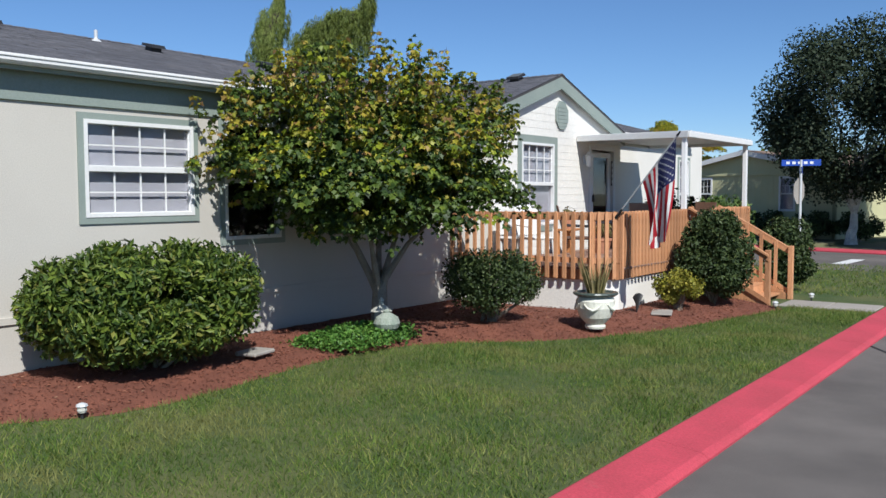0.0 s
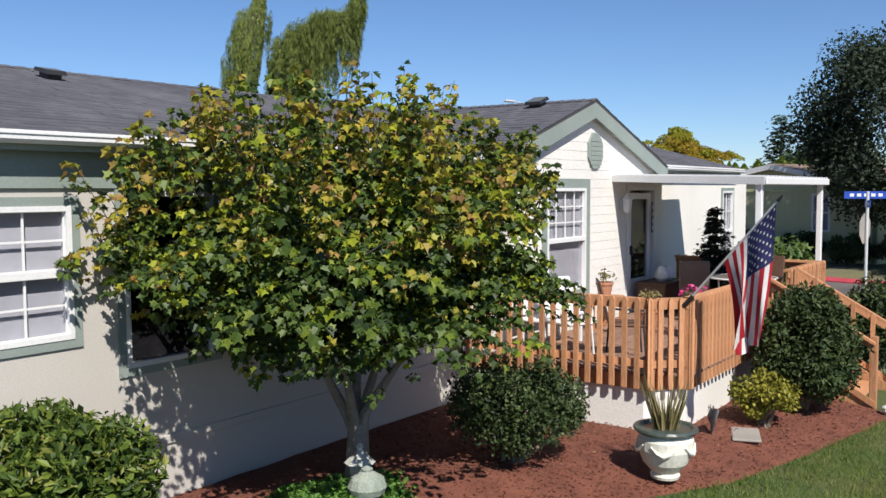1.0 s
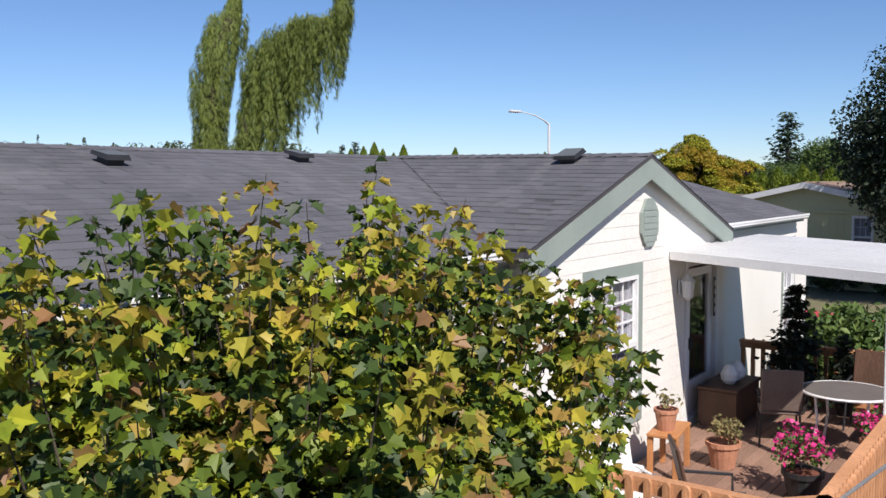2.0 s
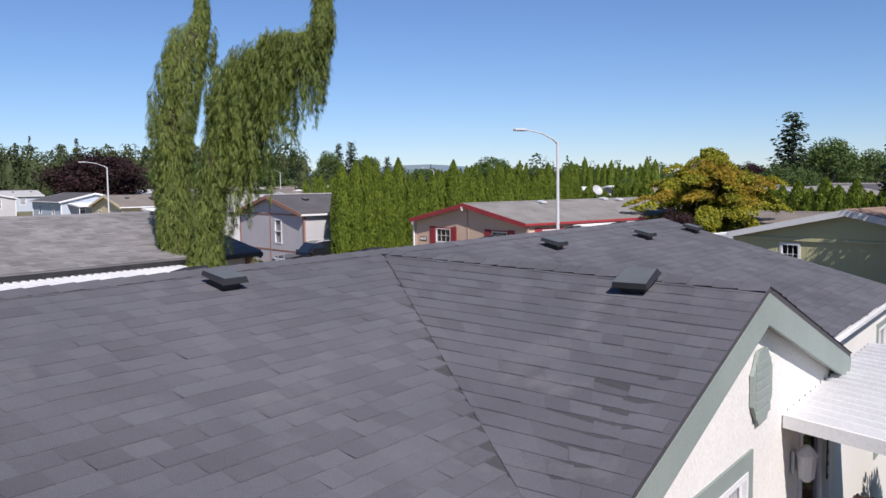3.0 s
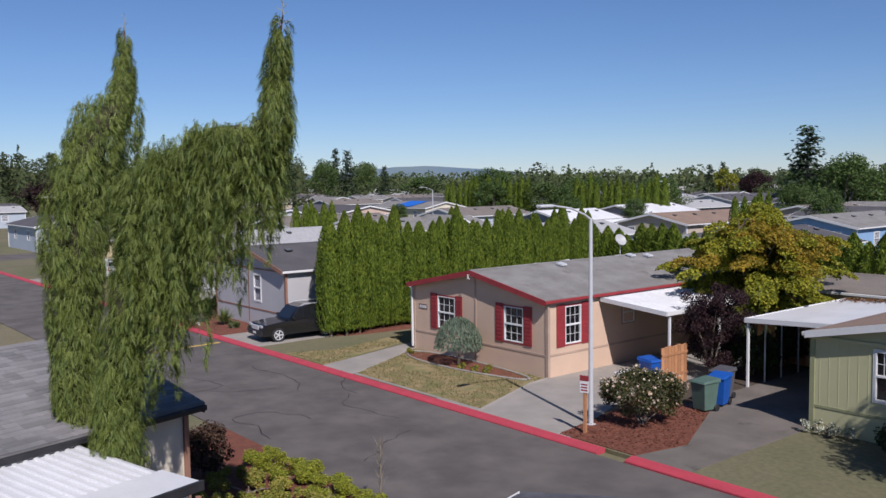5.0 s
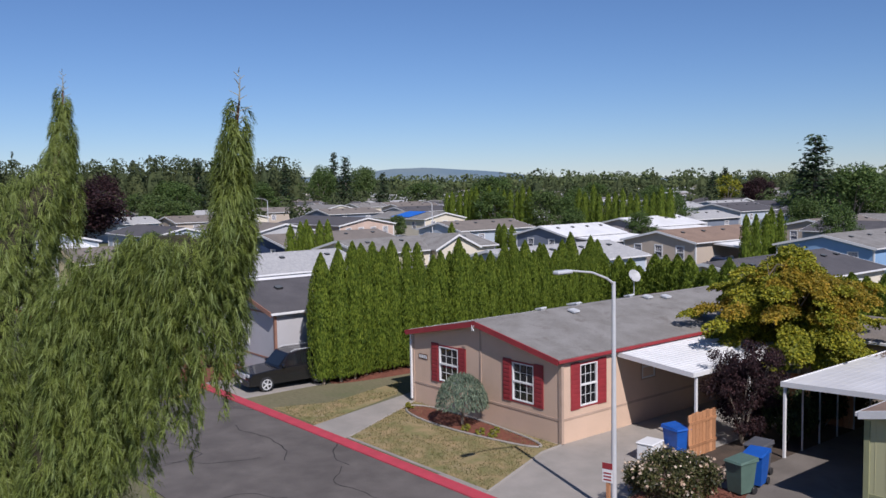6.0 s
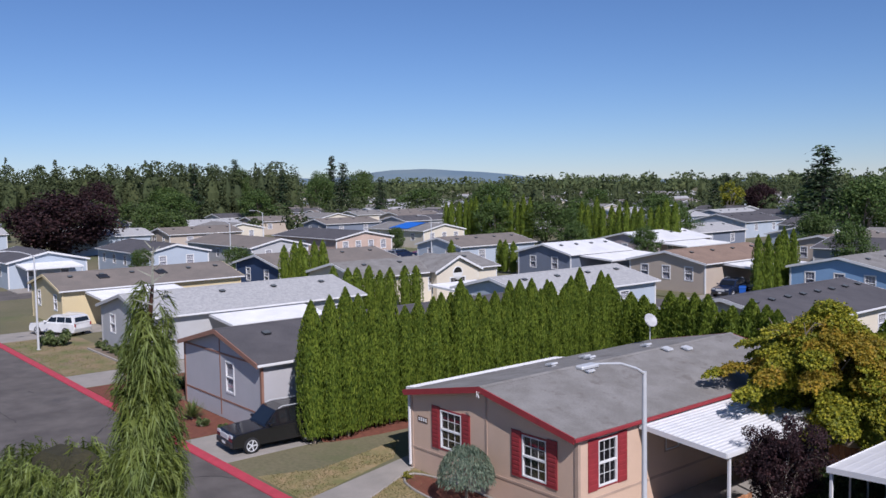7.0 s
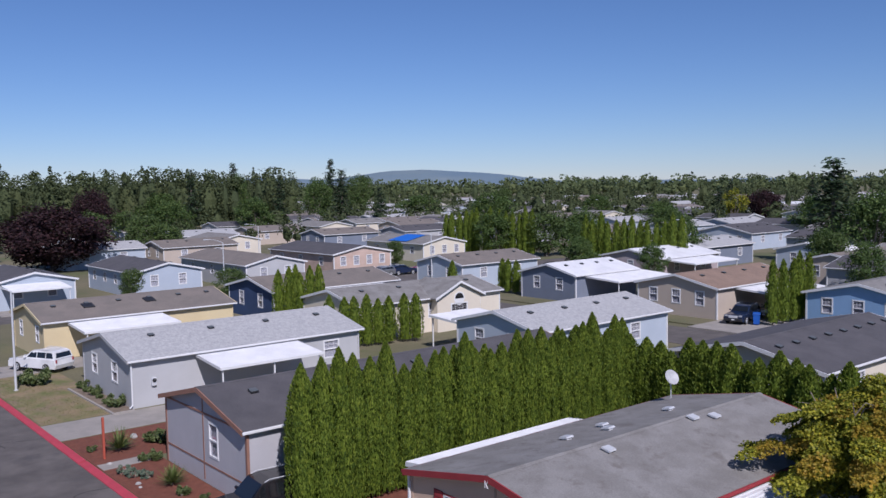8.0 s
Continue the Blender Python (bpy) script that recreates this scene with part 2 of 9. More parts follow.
class B:
    """Collects vertices and faces for one mesh."""

    def __init__(self):
        self.v, self.f = [], []

    def add(self, vs, fs, m=None):
        k = len(self.v)
        self.v += [tuple(m @ Vector(p)) for p in vs] if m is not None else [tuple(p) for p in vs]
        self.f += [tuple(i + k for i in f) for f in fs]
        return self

    def box(self, x0, x1, y0, y1, z0, z1, c=0.0, m=None):
        """A box, its edges chamfered by c."""
        if x0 > x1: x0, x1 = x1, x0
        if y0 > y1: y0, y1 = y1, y0
        if z0 > z1: z0, z1 = z1, z0
        if c <= 0:
            vs = [(x, y, z) for z in (z0, z1) for y in (y0, y1) for x in (x0, x1)]
            return self.add(vs, [(0, 2, 3, 1), (4, 5, 7, 6), (0, 1, 5, 4), (2, 6, 7, 3), (0, 4, 6, 2), (1, 3, 7, 5)], m)
        c = min(c, 0.45 * min(x1 - x0, y1 - y0, z1 - z0))
        X, Y, Z = (x0, x1), (y0, y1), (z0, z1)
        vs, ix = [], {}
        for i in (0, 1):
            for j in (0, 1):
                for k in (0, 1):
                    s = [(1, -1)[q] for q in (i, j, k)]
                    for a in range(3):
                        p = [X[i] + c * s[0], Y[j] + c * s[1], Z[k] + c * s[2]]
                        p[a] = (X[i], Y[j], Z[k])[a]
                        ix[i, j, k, a] = len(vs)
                        vs.append(p)
        fs = []
        for a in range(3):
            b, d = (a + 1) % 3, (a + 2) % 3
            for e in (0, 1):
                loop = []
                for p, q in ((0, 0), (1, 0), (1, 1), (0, 1)):
                    key = [0, 0, 0]
                    key[a], key[b], key[d] = e, p, q
                    loop.append(ix[(*key, a)])
                fs.append(tuple(loop if e else loop[::-1]))
            for p in (0, 1):
                for q in (0, 1):
                    k0, k1 = [0, 0, 0], [0, 0, 0]
                    k0[b], k0[d], k1[b], k1[d], k1[a] = p, q, p, q, 1
                    loop = (ix[(*k0, b)], ix[(*k1, b)], ix[(*k1, d)], ix[(*k0, d)])
                    fs.append(loop if p == q else loop[::-1])
        for i in (0, 1):
            for j in (0, 1):
                for k in (0, 1):
                    loop = tuple(ix[i, j, k, a] for a in range(3))
                    fs.append(loop if (i + j + k) % 2 else loop[::-1])
        return self.add(vs, fs, m)

    def tube(self, pts, radii, n=8, cap=True):
        """A round limb through pts, with a radius at each."""
        pts = [Vector(p) for p in pts]
        if isinstance(radii, (int, float)): radii = [radii] * len(pts)
        k = len(self.v)
        d0 = (pts[1] - pts[0]).normalized()
        side = d0.orthogonal().normalized()
        for i, p in enumerate(pts):
            d = (pts[min(i + 1, len(pts) - 1)] - pts[max(i - 1, 0)]).normalized()
            side = (side - d * side.dot(d)).normalized()
            up = d.cross(side)
            for j in range(n):
                a = 2 * math.pi * j / n
                self.v.append(tuple(p + (side * math.cos(a) + up * math.sin(a)) * radii[i]))
        for i in range(len(pts) - 1):
            for j in range(n):
                q = (j + 1) % n
                self.f.append((k + i * n + j, k + i * n + q, k + (i + 1) * n + q, k + (i + 1) * n + j))
        if cap:
            self.f.append(tuple(k + j for j in range(n))[::-1])
            self.f.append(tuple(k + (len(pts) - 1) * n + j for j in range(n)))
        return self

    def lathe(self, prof, n=24, m=None):
        """A turned shape from (radius, z) pairs."""
        vs, fs = [], []
        for r, z in prof:
            vs += [(r * math.cos(2 * math.pi * j / n), r * math.sin(2 * math.pi * j / n), z) for j in range(n)]
        for i in range(len(prof) - 1):
            for j in range(n):
                q = (j + 1) % n
                fs.append((i * n + j, i * n + q, (i + 1) * n + q, (i + 1) * n + j))
        fs += [tuple(range(n))[::-1], tuple((len(prof) - 1) * n + j for j in range(n))]
        return self.add(vs, fs, m)

    def prism(self, poly, y0, y1, m=None):
        """A polygon in x and z pushed along y."""
        n = len(poly)
        vs = [(x, y0, z) for x, z in poly] + [(x, y1, z) for x, z in poly]
        fs = [tuple(range(n)), tuple(range(2 * n - 1, n - 1, -1))]
        fs += [(i, i + n, (i + 1) % n + n, (i + 1) % n) for i in range(n)]
        return self.add(vs, fs, m)

    def panel(self, a0, a1, z0, z1, holes, thick, m=None):
        """A wall in x and z with true openings (x0, x1, z0, z1), from y = 0 back to y = thick."""
        xs = sorted({a0, a1, *(h[0] for h in holes), *(h[1] for h in holes)})
        zs = sorted({z0, z1, *(h[2] for h in holes), *(h[3] for h in holes)})
        nx, nz = len(xs), len(zs)

        def solid(i, j):
            if not (0 <= i < nx - 1 and 0 <= j < nz - 1): return False
            cx, cz = (xs[i] + xs[i + 1]) / 2, (zs[j] + zs[j + 1]) / 2
            return not any(h[0] < cx < h[1] and h[2] < cz < h[3] for h in holes)

        vs = [(x, y, z) for y in (0, thick) for z in zs for x in xs]
        f, k = (lambda i, j: j * nx + i), nx * nz
        fs = []
        for i in range(nx - 1):
            for j in range(nz - 1):
                if not solid(i, j): continue
                a, b_, c, d = f(i, j), f(i + 1, j), f(i + 1, j + 1), f(i, j + 1)
                fs += [(a, b_, c, d), (d + k, c + k, b_ + k, a + k)]
                for q, (p0, p1) in (((i, j - 1), (a, b_)), ((i + 1, j), (b_, c)), ((i, j + 1), (c, d)), ((i - 1, j), (d, a))):
                    if not solid(*q): fs.append((p1, p0, p0 + k, p1 + k))
        return self.add(vs, fs, m)

    def mesh(self, name):
        me = bpy.data.meshes.new(name)
        me.from_pydata(self.v, [], self.f)
        me.update()
        return me


def smooth(ob, on=True):
    ob.data.polygons.foreach_set("use_smooth", [on] * len(ob.data.polygons))
    return ob


def part(name, b, material, parent=None, label=""):
    """Links a mesh as one object, under a thing or a part where one is given."""
    me = b if isinstance(b, bpy.types.Mesh) else b.mesh(name)
    if material and not me.materials: me.materials.append(material)
    ob = new(name, me)
    if parent is not None: ob.parent = parent
    if label: ob["label"] = label
    return ob


def thing(name, m, label, category, group="", kind=""):
    """The Empty at a thing's base."""
    ob = new(name)
    ob.matrix_world = m
    return tagged(ob, label, category, group, kind)


def at(x, y, z=0.0, rz=0.0):
    return pose(x, y, z, 0, 0, rz)


RZ15 = pose(0, 0, 0, 0, 0, 15)      # the near house and road lie 15 degrees off the park's grid: x = v, y = u


def nat(v, u, z=0.0, rz=0.0):
    return RZ15 @ at(v, u, z, rz)


# ---------------------------------------------------------------- foliage helpers
SHAPES = {
    "diamond": ([(0, -0.5), (0.32, 0.05), (0, 0.5), (-0.32, 0.05)], [(0, 1, 2, 3)]),
    "spray": ([(0, -0.5), (0.2, -0.1), (0.34, 0.3), (0.12, 0.18), (0, 0.55), (-0.12, 0.18), (-0.34, 0.3), (-0.2, -0.1)], [(0, 1, 2, 3), (0, 3, 4, 5), (0, 5, 6, 7)]),
    "maple": ([(0, -0.42), (0.44, -0.26), (0.36, -0.02), (0.57, 0.25), (0.24, 0.27), (0, 0.64), (-0.24, 0.27), (-0.57, 0.25), (-0.36, -0.02), (-0.44, -0.26)],
              [(0, 1, 2), (0, 2, 4), (2, 3, 4), (0, 4, 5), (0, 5, 6), (6, 7, 8), (0, 6, 8), (0, 8, 9)]),
    "frond": ([(0, -0.5), (0.045, 0.0), (0, 0.55), (-0.045, 0.0), (0.04, -0.28), (0.25, -0.14), (-0.04, -0.28), (-0.25, -0.14), (0.05, -0.06), (0.26, 0.12), (-0.05, -0.06), (-0.26, 0.12), (0.04, 0.16), (0.18, 0.36), (-0.04, 0.16), (-0.18, 0.36), (0, -0.4), (0, -0.16), (0, 0.08)],
              [(0, 1, 2, 3), (16, 5, 4), (16, 6, 7), (17, 9, 8), (17, 10, 11), (18, 13, 12), (18, 14, 15)]),
    "blade": ([(-0.08, 0), (0.08, 0), (0.0, 1.0)], [(0, 1, 2)]),
}


def cards(b, P, up, nrm, size, shape="diamond", wide=1.0, curl=0.15):
    """Leaves of one shape at P, each with its length along up and its face along nrm."""
    P, up, nrm = (np.asarray(a, float) for a in (P, up, nrm))
    n = len(P)
    if n == 0: return b
    size = np.broadcast_to(np.asarray(size, float), (n,))
    up = up / (np.linalg.norm(up, axis=1, keepdims=True) + 1e-9)
    side = np.cross(up, nrm)
    side /= np.linalg.norm(side, axis=1, keepdims=True) + 1e-9
    face = np.cross(side, up)
    vs, fs = SHAPES[shape]
    out = []
    for x, y in vs:
        out.append(P + size[:, None] * (side * x * wide + up * y + face * (curl * (abs(x) * 1.2 - 0.3 * y * y))))
    V = np.stack(out, 1).reshape(-1, 3)
    k, m = len(b.v), len(vs)
    b.v += [tuple(p) for p in V.tolist()]
    for i in range(n):
        o = k + i * m
        b.f += [tuple(o + q for q in f) for f in fs]
    return b


def unit(rng, n):
    a = rng.normal(size=(n, 3))
    return a / np.linalg.norm(a, axis=1, keepdims=True)


def cloud(b, rng, blobs, n, size, shape="diamond", shell=0.35, droop=0.0, wide=1.0, curl=0.15, tier=0.45, jitter=0.9):
    """n leaves spread over the outer parts of soft blobs (x, y, z, rx, ry, rz)."""
    w = np.array([q[3] * q[4] + q[4] * q[5] + q[3] * q[5] for q in blobs])
    pick = rng.choice(len(blobs), n, p=w / w.sum())
    bl = np.array(blobs)[pick]
    d = unit(rng, n)
    r = rng.random(n) ** shell
    P = bl[:, :3] + d * bl[:, 3:6] * r[:, None]
    nrm = d + jitter * unit(rng, n) + np.array([0, 0, tier])
    up = unit(rng, n) + d * 0.5 + np.array([0, 0, -droop])
    return cards(b, P, up, nrm, size * (0.65 + 0.7 * rng.random(n)), shape, wide, curl)


def pads(b, rng, spots, dens, size, shape="maple", curl=0.3, mid=(0, 0)):
    """Flat, drooping sheaves of leaves (x, y, z, r) that tilt down away from the crown's middle."""
    for x, y, z, r in spots:
        n = max(4, int(dens * r * r))
        q, a = np.sqrt(rng.random(n)), 6.283 * rng.random(n)
        c, sn = np.cos(a), np.sin(a)
        out = Vector((x - mid[0], y - mid[1], 0)).normalized() if abs(x) + abs(y) > 0.01 else Vector((1, 0, 0))
        tip = c * out.x + sn * out.y
        P = np.stack([x + r * q * c, y + r * q * sn, z + r * (0.26 * (1 - q * q) - 0.34 * q * tip - 0.1 * q) + 0.10 * r * rng.normal(size=n)], 1)
        N = np.stack([0.5 * q * c + 0.4 * out.x, 0.5 * q * sn + 0.4 * out.y, np.ones(n)], 1) + 0.62 * rng.normal(size=(n, 3))
        U = np.stack([c + 0.6 * out.x, sn + 0.6 * out.y, np.full(n, -0.45)], 1) + 0.7 * rng.normal(size=(n, 3))
        cards(b, P, U, N, size * (0.65 + 0.65 * rng.random(n)), shape, 1.0, curl)
    return b


def limbs(b, rng, base, height, spread, r0, n=7, fork=0.35):
    """A tapered trunk that forks into limbs, and these into twigs. Returns the limb ends."""
    x, y, z = base
    top = Vector((x + rng.normal() * 0.1 * spread, y + rng.normal() * 0.1 * spread, z + height * fork))
    b.tube([(x, y, z - 0.1), (x, y, z + 0.05 * height), tuple((Vector((x, y, z)) + top) / 2 + Vector((0.03, 0.02, 0))), tuple(top)], [r0 * 1.45, r0 * 1.05, r0 * 0.9, r0 * 0.75], 9)
    ends = []
    for i in range(n):
        a = 2 * math.pi * (i + rng.random() * 0.6) / n
        up = height * (1 - fork) * (0.5 + 0.45 * rng.random())
        out = spread * (0.45 + 0.5 * rng.random())
        e = top + Vector((math.cos(a) * out, math.sin(a) * out, up))
        mid = top + Vector((math.cos(a) * out * 0.4, math.sin(a) * out * 0.4, up * 0.55))
        b.tube([tuple(top - Vector((0, 0, 0.05))), tuple(mid), tuple(e)], [r0 * 0.5, r0 * 0.3, r0 * 0.08], 6)
        for _ in range(3):
            q = mid.lerp(e, 0.2 + 0.6 * rng.random())
            t = q + Vector((rng.normal() * 0.28 * spread, rng.normal() * 0.28 * spread, 0.15 * height * rng.random()))
            b.tube([tuple(q), tuple(q.lerp(t, 0.5) + Vector((0, 0, 0.04 * height))), tuple(t)], [r0 * 0.16, r0 * 0.1, r0 * 0.04], 5)
            ends.append(t)
        ends.append(e)
    return ends


def broad_tree_meshes(seed, h, r, leaf_mat, n, size, shape="diamond", trunk=0.3, bark=None, low=0.25, lumps=16):
    """Trunk and crown meshes of a broad-leaved tree with an uneven, gapped outline."""
    rng = np.random.default_rng(seed)
    t, c = B(), B()
    ends = limbs(t, rng, (0, 0, 0), h * 0.85, r, 0.035 * h ** 0.9 * trunk / 0.3, 7, low)
    blobs = []
    for e in ends:
        s = r * (0.2 + 0.2 * rng.random())
        blobs.append((e.x, e.y, e.z, s, s, s * 0.8))
    for _ in range(lumps):
        d = unit(rng, 1)[0]
        s = r * (0.22 + 0.22 * rng.random())
        zc = h * (low + 1) / 2
        blobs.append((d[0] * r * 0.72, d[1] * r * 0.72, zc + d[2] * h * (1 - low) * 0.4, s, s, s * 0.8))
    cloud(c, rng, blobs, n, size, shape, jitter=0.55)
    tm, cm = t.mesh("trunk"), c.mesh("crown")
    tm.materials.append(bark or M_BARK)
    cm.materials.append(leaf_mat)
    return tm, cm


def conifer_meshes(seed, h, r, leaf_mat, n, size, power=0.9, low=0.08):
    """Trunk and crown meshes of a conifer: whorls of drooping boughs, shorter towards the tip."""
    rng = np.random.default_rng(seed)
    t, c = B(), B()
    t.tube([(0, 0, -0.1), (0, 0, h * 0.5), (0, 0, h * 0.98)], [0.022 * h, 0.014 * h, 0.003 * h], 8)
    P, U, N = [], [], []
    whorls = 18
    for k in range(whorls):
        z0 = h * (low + (1 - low) * (k + rng.random() * 0.5) / whorls)
        reach = r * (1 - (z0 / h)) ** power + 0.03 * h
        for j in range(7):
            a = rng.random() * 2 * math.pi
            rr = reach * (0.65 + 0.5 * rng.random())
            tip = Vector((math.cos(a) * rr, math.sin(a) * rr, z0 - 0.22 * rr + 0.05 * h * rng.random()))
            t.tube([(0, 0, z0), tuple(tip * 0.5 + Vector((0, 0, z0 * 0.5 + 0.04 * rr))), tuple(tip)], [0.004 * h, 0.003 * h, 0.001 * h], 4)
            m = max(3, int(n / (whorls * 7) * (rr / r) * 1.7))
            for q in rng.random(m) ** 0.7:
                p = Vector((0, 0, z0)).lerp(tip, q)
                w = 0.12 * rr + 0.02 * h
                P.append((p.x + rng.normal() * w, p.y + rng.normal() * w, p.z + rng.normal() * 0.4 * w - 0.05 * w))
                U.append((math.cos(a) + rng.normal() * 0.5, math.sin(a) + rng.normal() * 0.5, -0.35 + rng.normal() * 0.3))
                N.append((rng.normal() * 0.5, rng.normal() * 0.5, 1))
    cards(c, P, U, N, size * (0.6 + 0.8 * rng.random(len(P))), "spray")
    tm, cm = t.mesh("trunk"), c.mesh("crown")
    tm.materials.append(M_BARK)
    cm.materials.append(leaf_mat)
    return tm, cm


def arborvitae_meshes(seed, h=5.0, r=0.5, n=6800):
    """A tight column of upright sprays over a dark core."""
    rng = np.random.default_rng(seed)
    t, c = B(), B()
    t.tube([(0, 0, -0.1), (0, 0, h * 0.6)], [0.07, 0.03], 6)
    prof = lambda q: r * min(1.0, 0.8 + 1.3 * q) * (1 - max(0.0, (q - 0.52) / 0.48) ** 1.9) ** 0.85
    core = [(max(0.02, 0.74 * prof(q)), 0.06 * h + 0.9 * h * q) for q in (0, 0.15, 0.3, 0.5, 0.7, 0.85, 0.97)]
    c.lathe(core, 9)
    q = rng.random(n) ** 0.85
    a = rng.random(n) * 2 * math.pi
    bump = 1 + 0.12 * np.sin(a * 5 + seed + 1.5 * q) + 0.05 * np.sin(q * 19 + 3 * a) + 0.06 * rng.normal(size=n)
    rad = np.array([prof(k) for k in q]) * bump
    P = np.stack([np.cos(a) * rad, np.sin(a) * rad, 0.05 * h + q * h * 0.95], 1)
    out = np.stack([np.cos(a), np.sin(a), np.zeros(n)], 1)
    U = out * 0.22 + np.array([0, 0, 1.0]) + 0.25 * rng.normal(size=(n, 3))
    N = out + 0.45 * rng.normal(size=(n, 3)) + np.array([0, 0, 0.35])
    cards(c, P, U, N, 0.135 * (0.6 + 0.8 * rng.random(n)) * (6800 / n) ** 0.4, "diamond", 0.45)
    tm, cm = t.mesh("trunk"), c.mesh("crown")
    tm.materials.append(M_BARK)
    cm.materials.append(L_ARB)
    return tm, cm


def plant(name, meshes, m, label, category="tree", group="", scale=1.0):
    ob = thing(name, m @ Matrix.Diagonal((scale, scale, scale, 1)) if isinstance(scale, (int, float)) else m @ Matrix.Diagonal((*scale, 1)), label, category, group)
    part("trunk", meshes[0], None, ob)
    part("crown", meshes[1], None, ob)
    return ob


def bush_meshes(seed, blobs, leaf_mat, n, size, shape="diamond", stems=6, wide=1.0):
    """A shrub: stems from the ground, and a skin of leaves over soft lumps."""
    rng = np.random.default_rng(seed)
    t, c = B(), B()
    for i in range(stems):
        q = blobs[i % len(blobs)]
        t.tube([(rng.normal() * 0.06, rng.normal() * 0.06, -0.05), (q[0] * 0.4 + rng.normal() * 0.1, q[1] * 0.4 + rng.normal() * 0.1, q[2] * 0.5), (q[0], q[1], q[2])], [0.03, 0.022, 0.01], 5)
    cloud(c, rng, blobs, n, size, shape, 0.28, wide=wide)
    inner = [(q[0], q[1], q[2], q[3] * 0.75, q[4] * 0.75, q[5] * 0.75) for q in blobs]
    cloud(c, rng, inner, n // 3, size * 1.3, shape, 0.2, wide=wide)
    tm, cm = t.mesh("stem"), c.mesh("foliage")
    tm.materials.append(M_BARK)
    cm.materials.append(leaf_mat)
    return tm, cm


def shrub(name, meshes, m, label, group="", category="shrub"):
    ob = thing(name, m, label, category, group)
    part("stem", meshes[0], None, ob)
    part("foliage", meshes[1], None, ob)
    return ob


# ---------------------------------------------------------------- window and house builders


def window(parent, m, w, h, trim, trim_w=0.1, cols=3, rows=2, blind=True, frame_mat=None, sashes=2, grid_low=False):
    """A casing with a vinyl frame, two sashes, grilles and glass, in an opening whose foot centre is at m (x along the wall, y inwards)."""
    frame_mat = frame_mat or M_WHITE
    c = B()
    if trim_w > 0:
        c.panel(-w / 2 - trim_w, w / 2 + trim_w, -trim_w, h + trim_w, [(-w / 2, w / 2, 0, h)], 0.026, m @ pose(0, -0.022, 0))
    else:
        c.box(-w / 2, w / 2, -0.01, 0.05, -0.03, 0, 0.004, m)
    win = part("window", c, trim, parent)
    f, fw = B(), 0.045
    spans = [(fw, h / 2 - 0.03), (h / 2 + 0.03, h - fw)] if sashes == 2 else [(fw, h - fw)]
    f.panel(-w / 2, w / 2, 0, h, [(-w / 2 + fw, w / 2 - fw, a, b_) for a, b_ in spans], 0.1, m @ pose(0, -0.03, 0))
    part("frame", f, frame_mat, win)
    for k, (a, b_) in enumerate(spans):
        p = part("pane", B().box(-w / 2 + fw, w / 2 - fw, 0.028, 0.034, a, b_, 0, m), M_GLASS, win)
        p.visible_shadow = False
        if cols > 1 and (k == len(spans) - 1 or grid_low):
            xs = [-w / 2 + fw + (w - 2 * fw) * i / cols for i in range(cols + 1)]
            zs = [a + (b_ - a) * j / rows for j in range(rows + 1)]
            lites = [(xs[i] + 0.009, xs[i + 1] - 0.009, zs[j] + 0.009, zs[j + 1] - 0.009) for i in range(cols) for j in range(rows)]
            part("grille", B().panel(-w / 2 + fw, w / 2 - fw, a, b_, lites, 0.013, m @ pose(0, 0.012, 0)), frame_mat, win)
    # without a blind, a black panel stands in for the room's darkness
    part("backing", B().box(-w / 2 + 0.01, w / 2 - 0.01, 0.075, 0.085, 0.01, h - 0.01, 0, m), M_BLIND if blind else M_DARK, win,
         "lowered pale window blind" if blind else "black panel for the unlit room behind the glass")
    return win


def side_m(side, off):
    """The wall frame for a side of a house: x along it, y inwards."""
    return {"front": pose(0, off, 0), "back": pose(0, off, 0, 0, 0, 180), "right": pose(off, 0, 0, 0, 0, 90), "left": pose(off, 0, 0, 0, 0, -90)}[side]


def corrugated(x0, x1, y0, y1, z0, z1, pitch=0.2, deep=0.035):
    """Ribbed sheet whose ribs run along y, falling from z0 at x0 to z1 at x1."""
    b = B()
    n = max(2, int(round(abs(x1 - x0) / pitch)))
    prof = []
    for i in range(n):
        a, s = x0 + (x1 - x0) * i / n, (x1 - x0) / n
        prof += [(a, 0), (a + s * 0.62, 0), (a + s * 0.7, deep), (a + s * 0.92, deep)]
    prof.append((x1, 0))
    vs = []
    for x, d in prof:
        z = z0 + (z1 - z0) * (x - x0) / (x1 - x0) + d
        vs += [(x, y0, z), (x, y1, z), (x, y0, z - 0.008 - d * 0.9), (x, y1, z - 0.008 - d * 0.9)]
    fs = []
    for i in range(len(prof) - 1):
        k = 4 * i
        fs += [(k, k + 4, k + 5, k + 1), (k + 2, k + 3, k + 7, k + 6), (k, k + 2, k + 6, k + 4), (k + 1, k + 5, k + 7, k + 3)]
    return b.add(vs, fs)


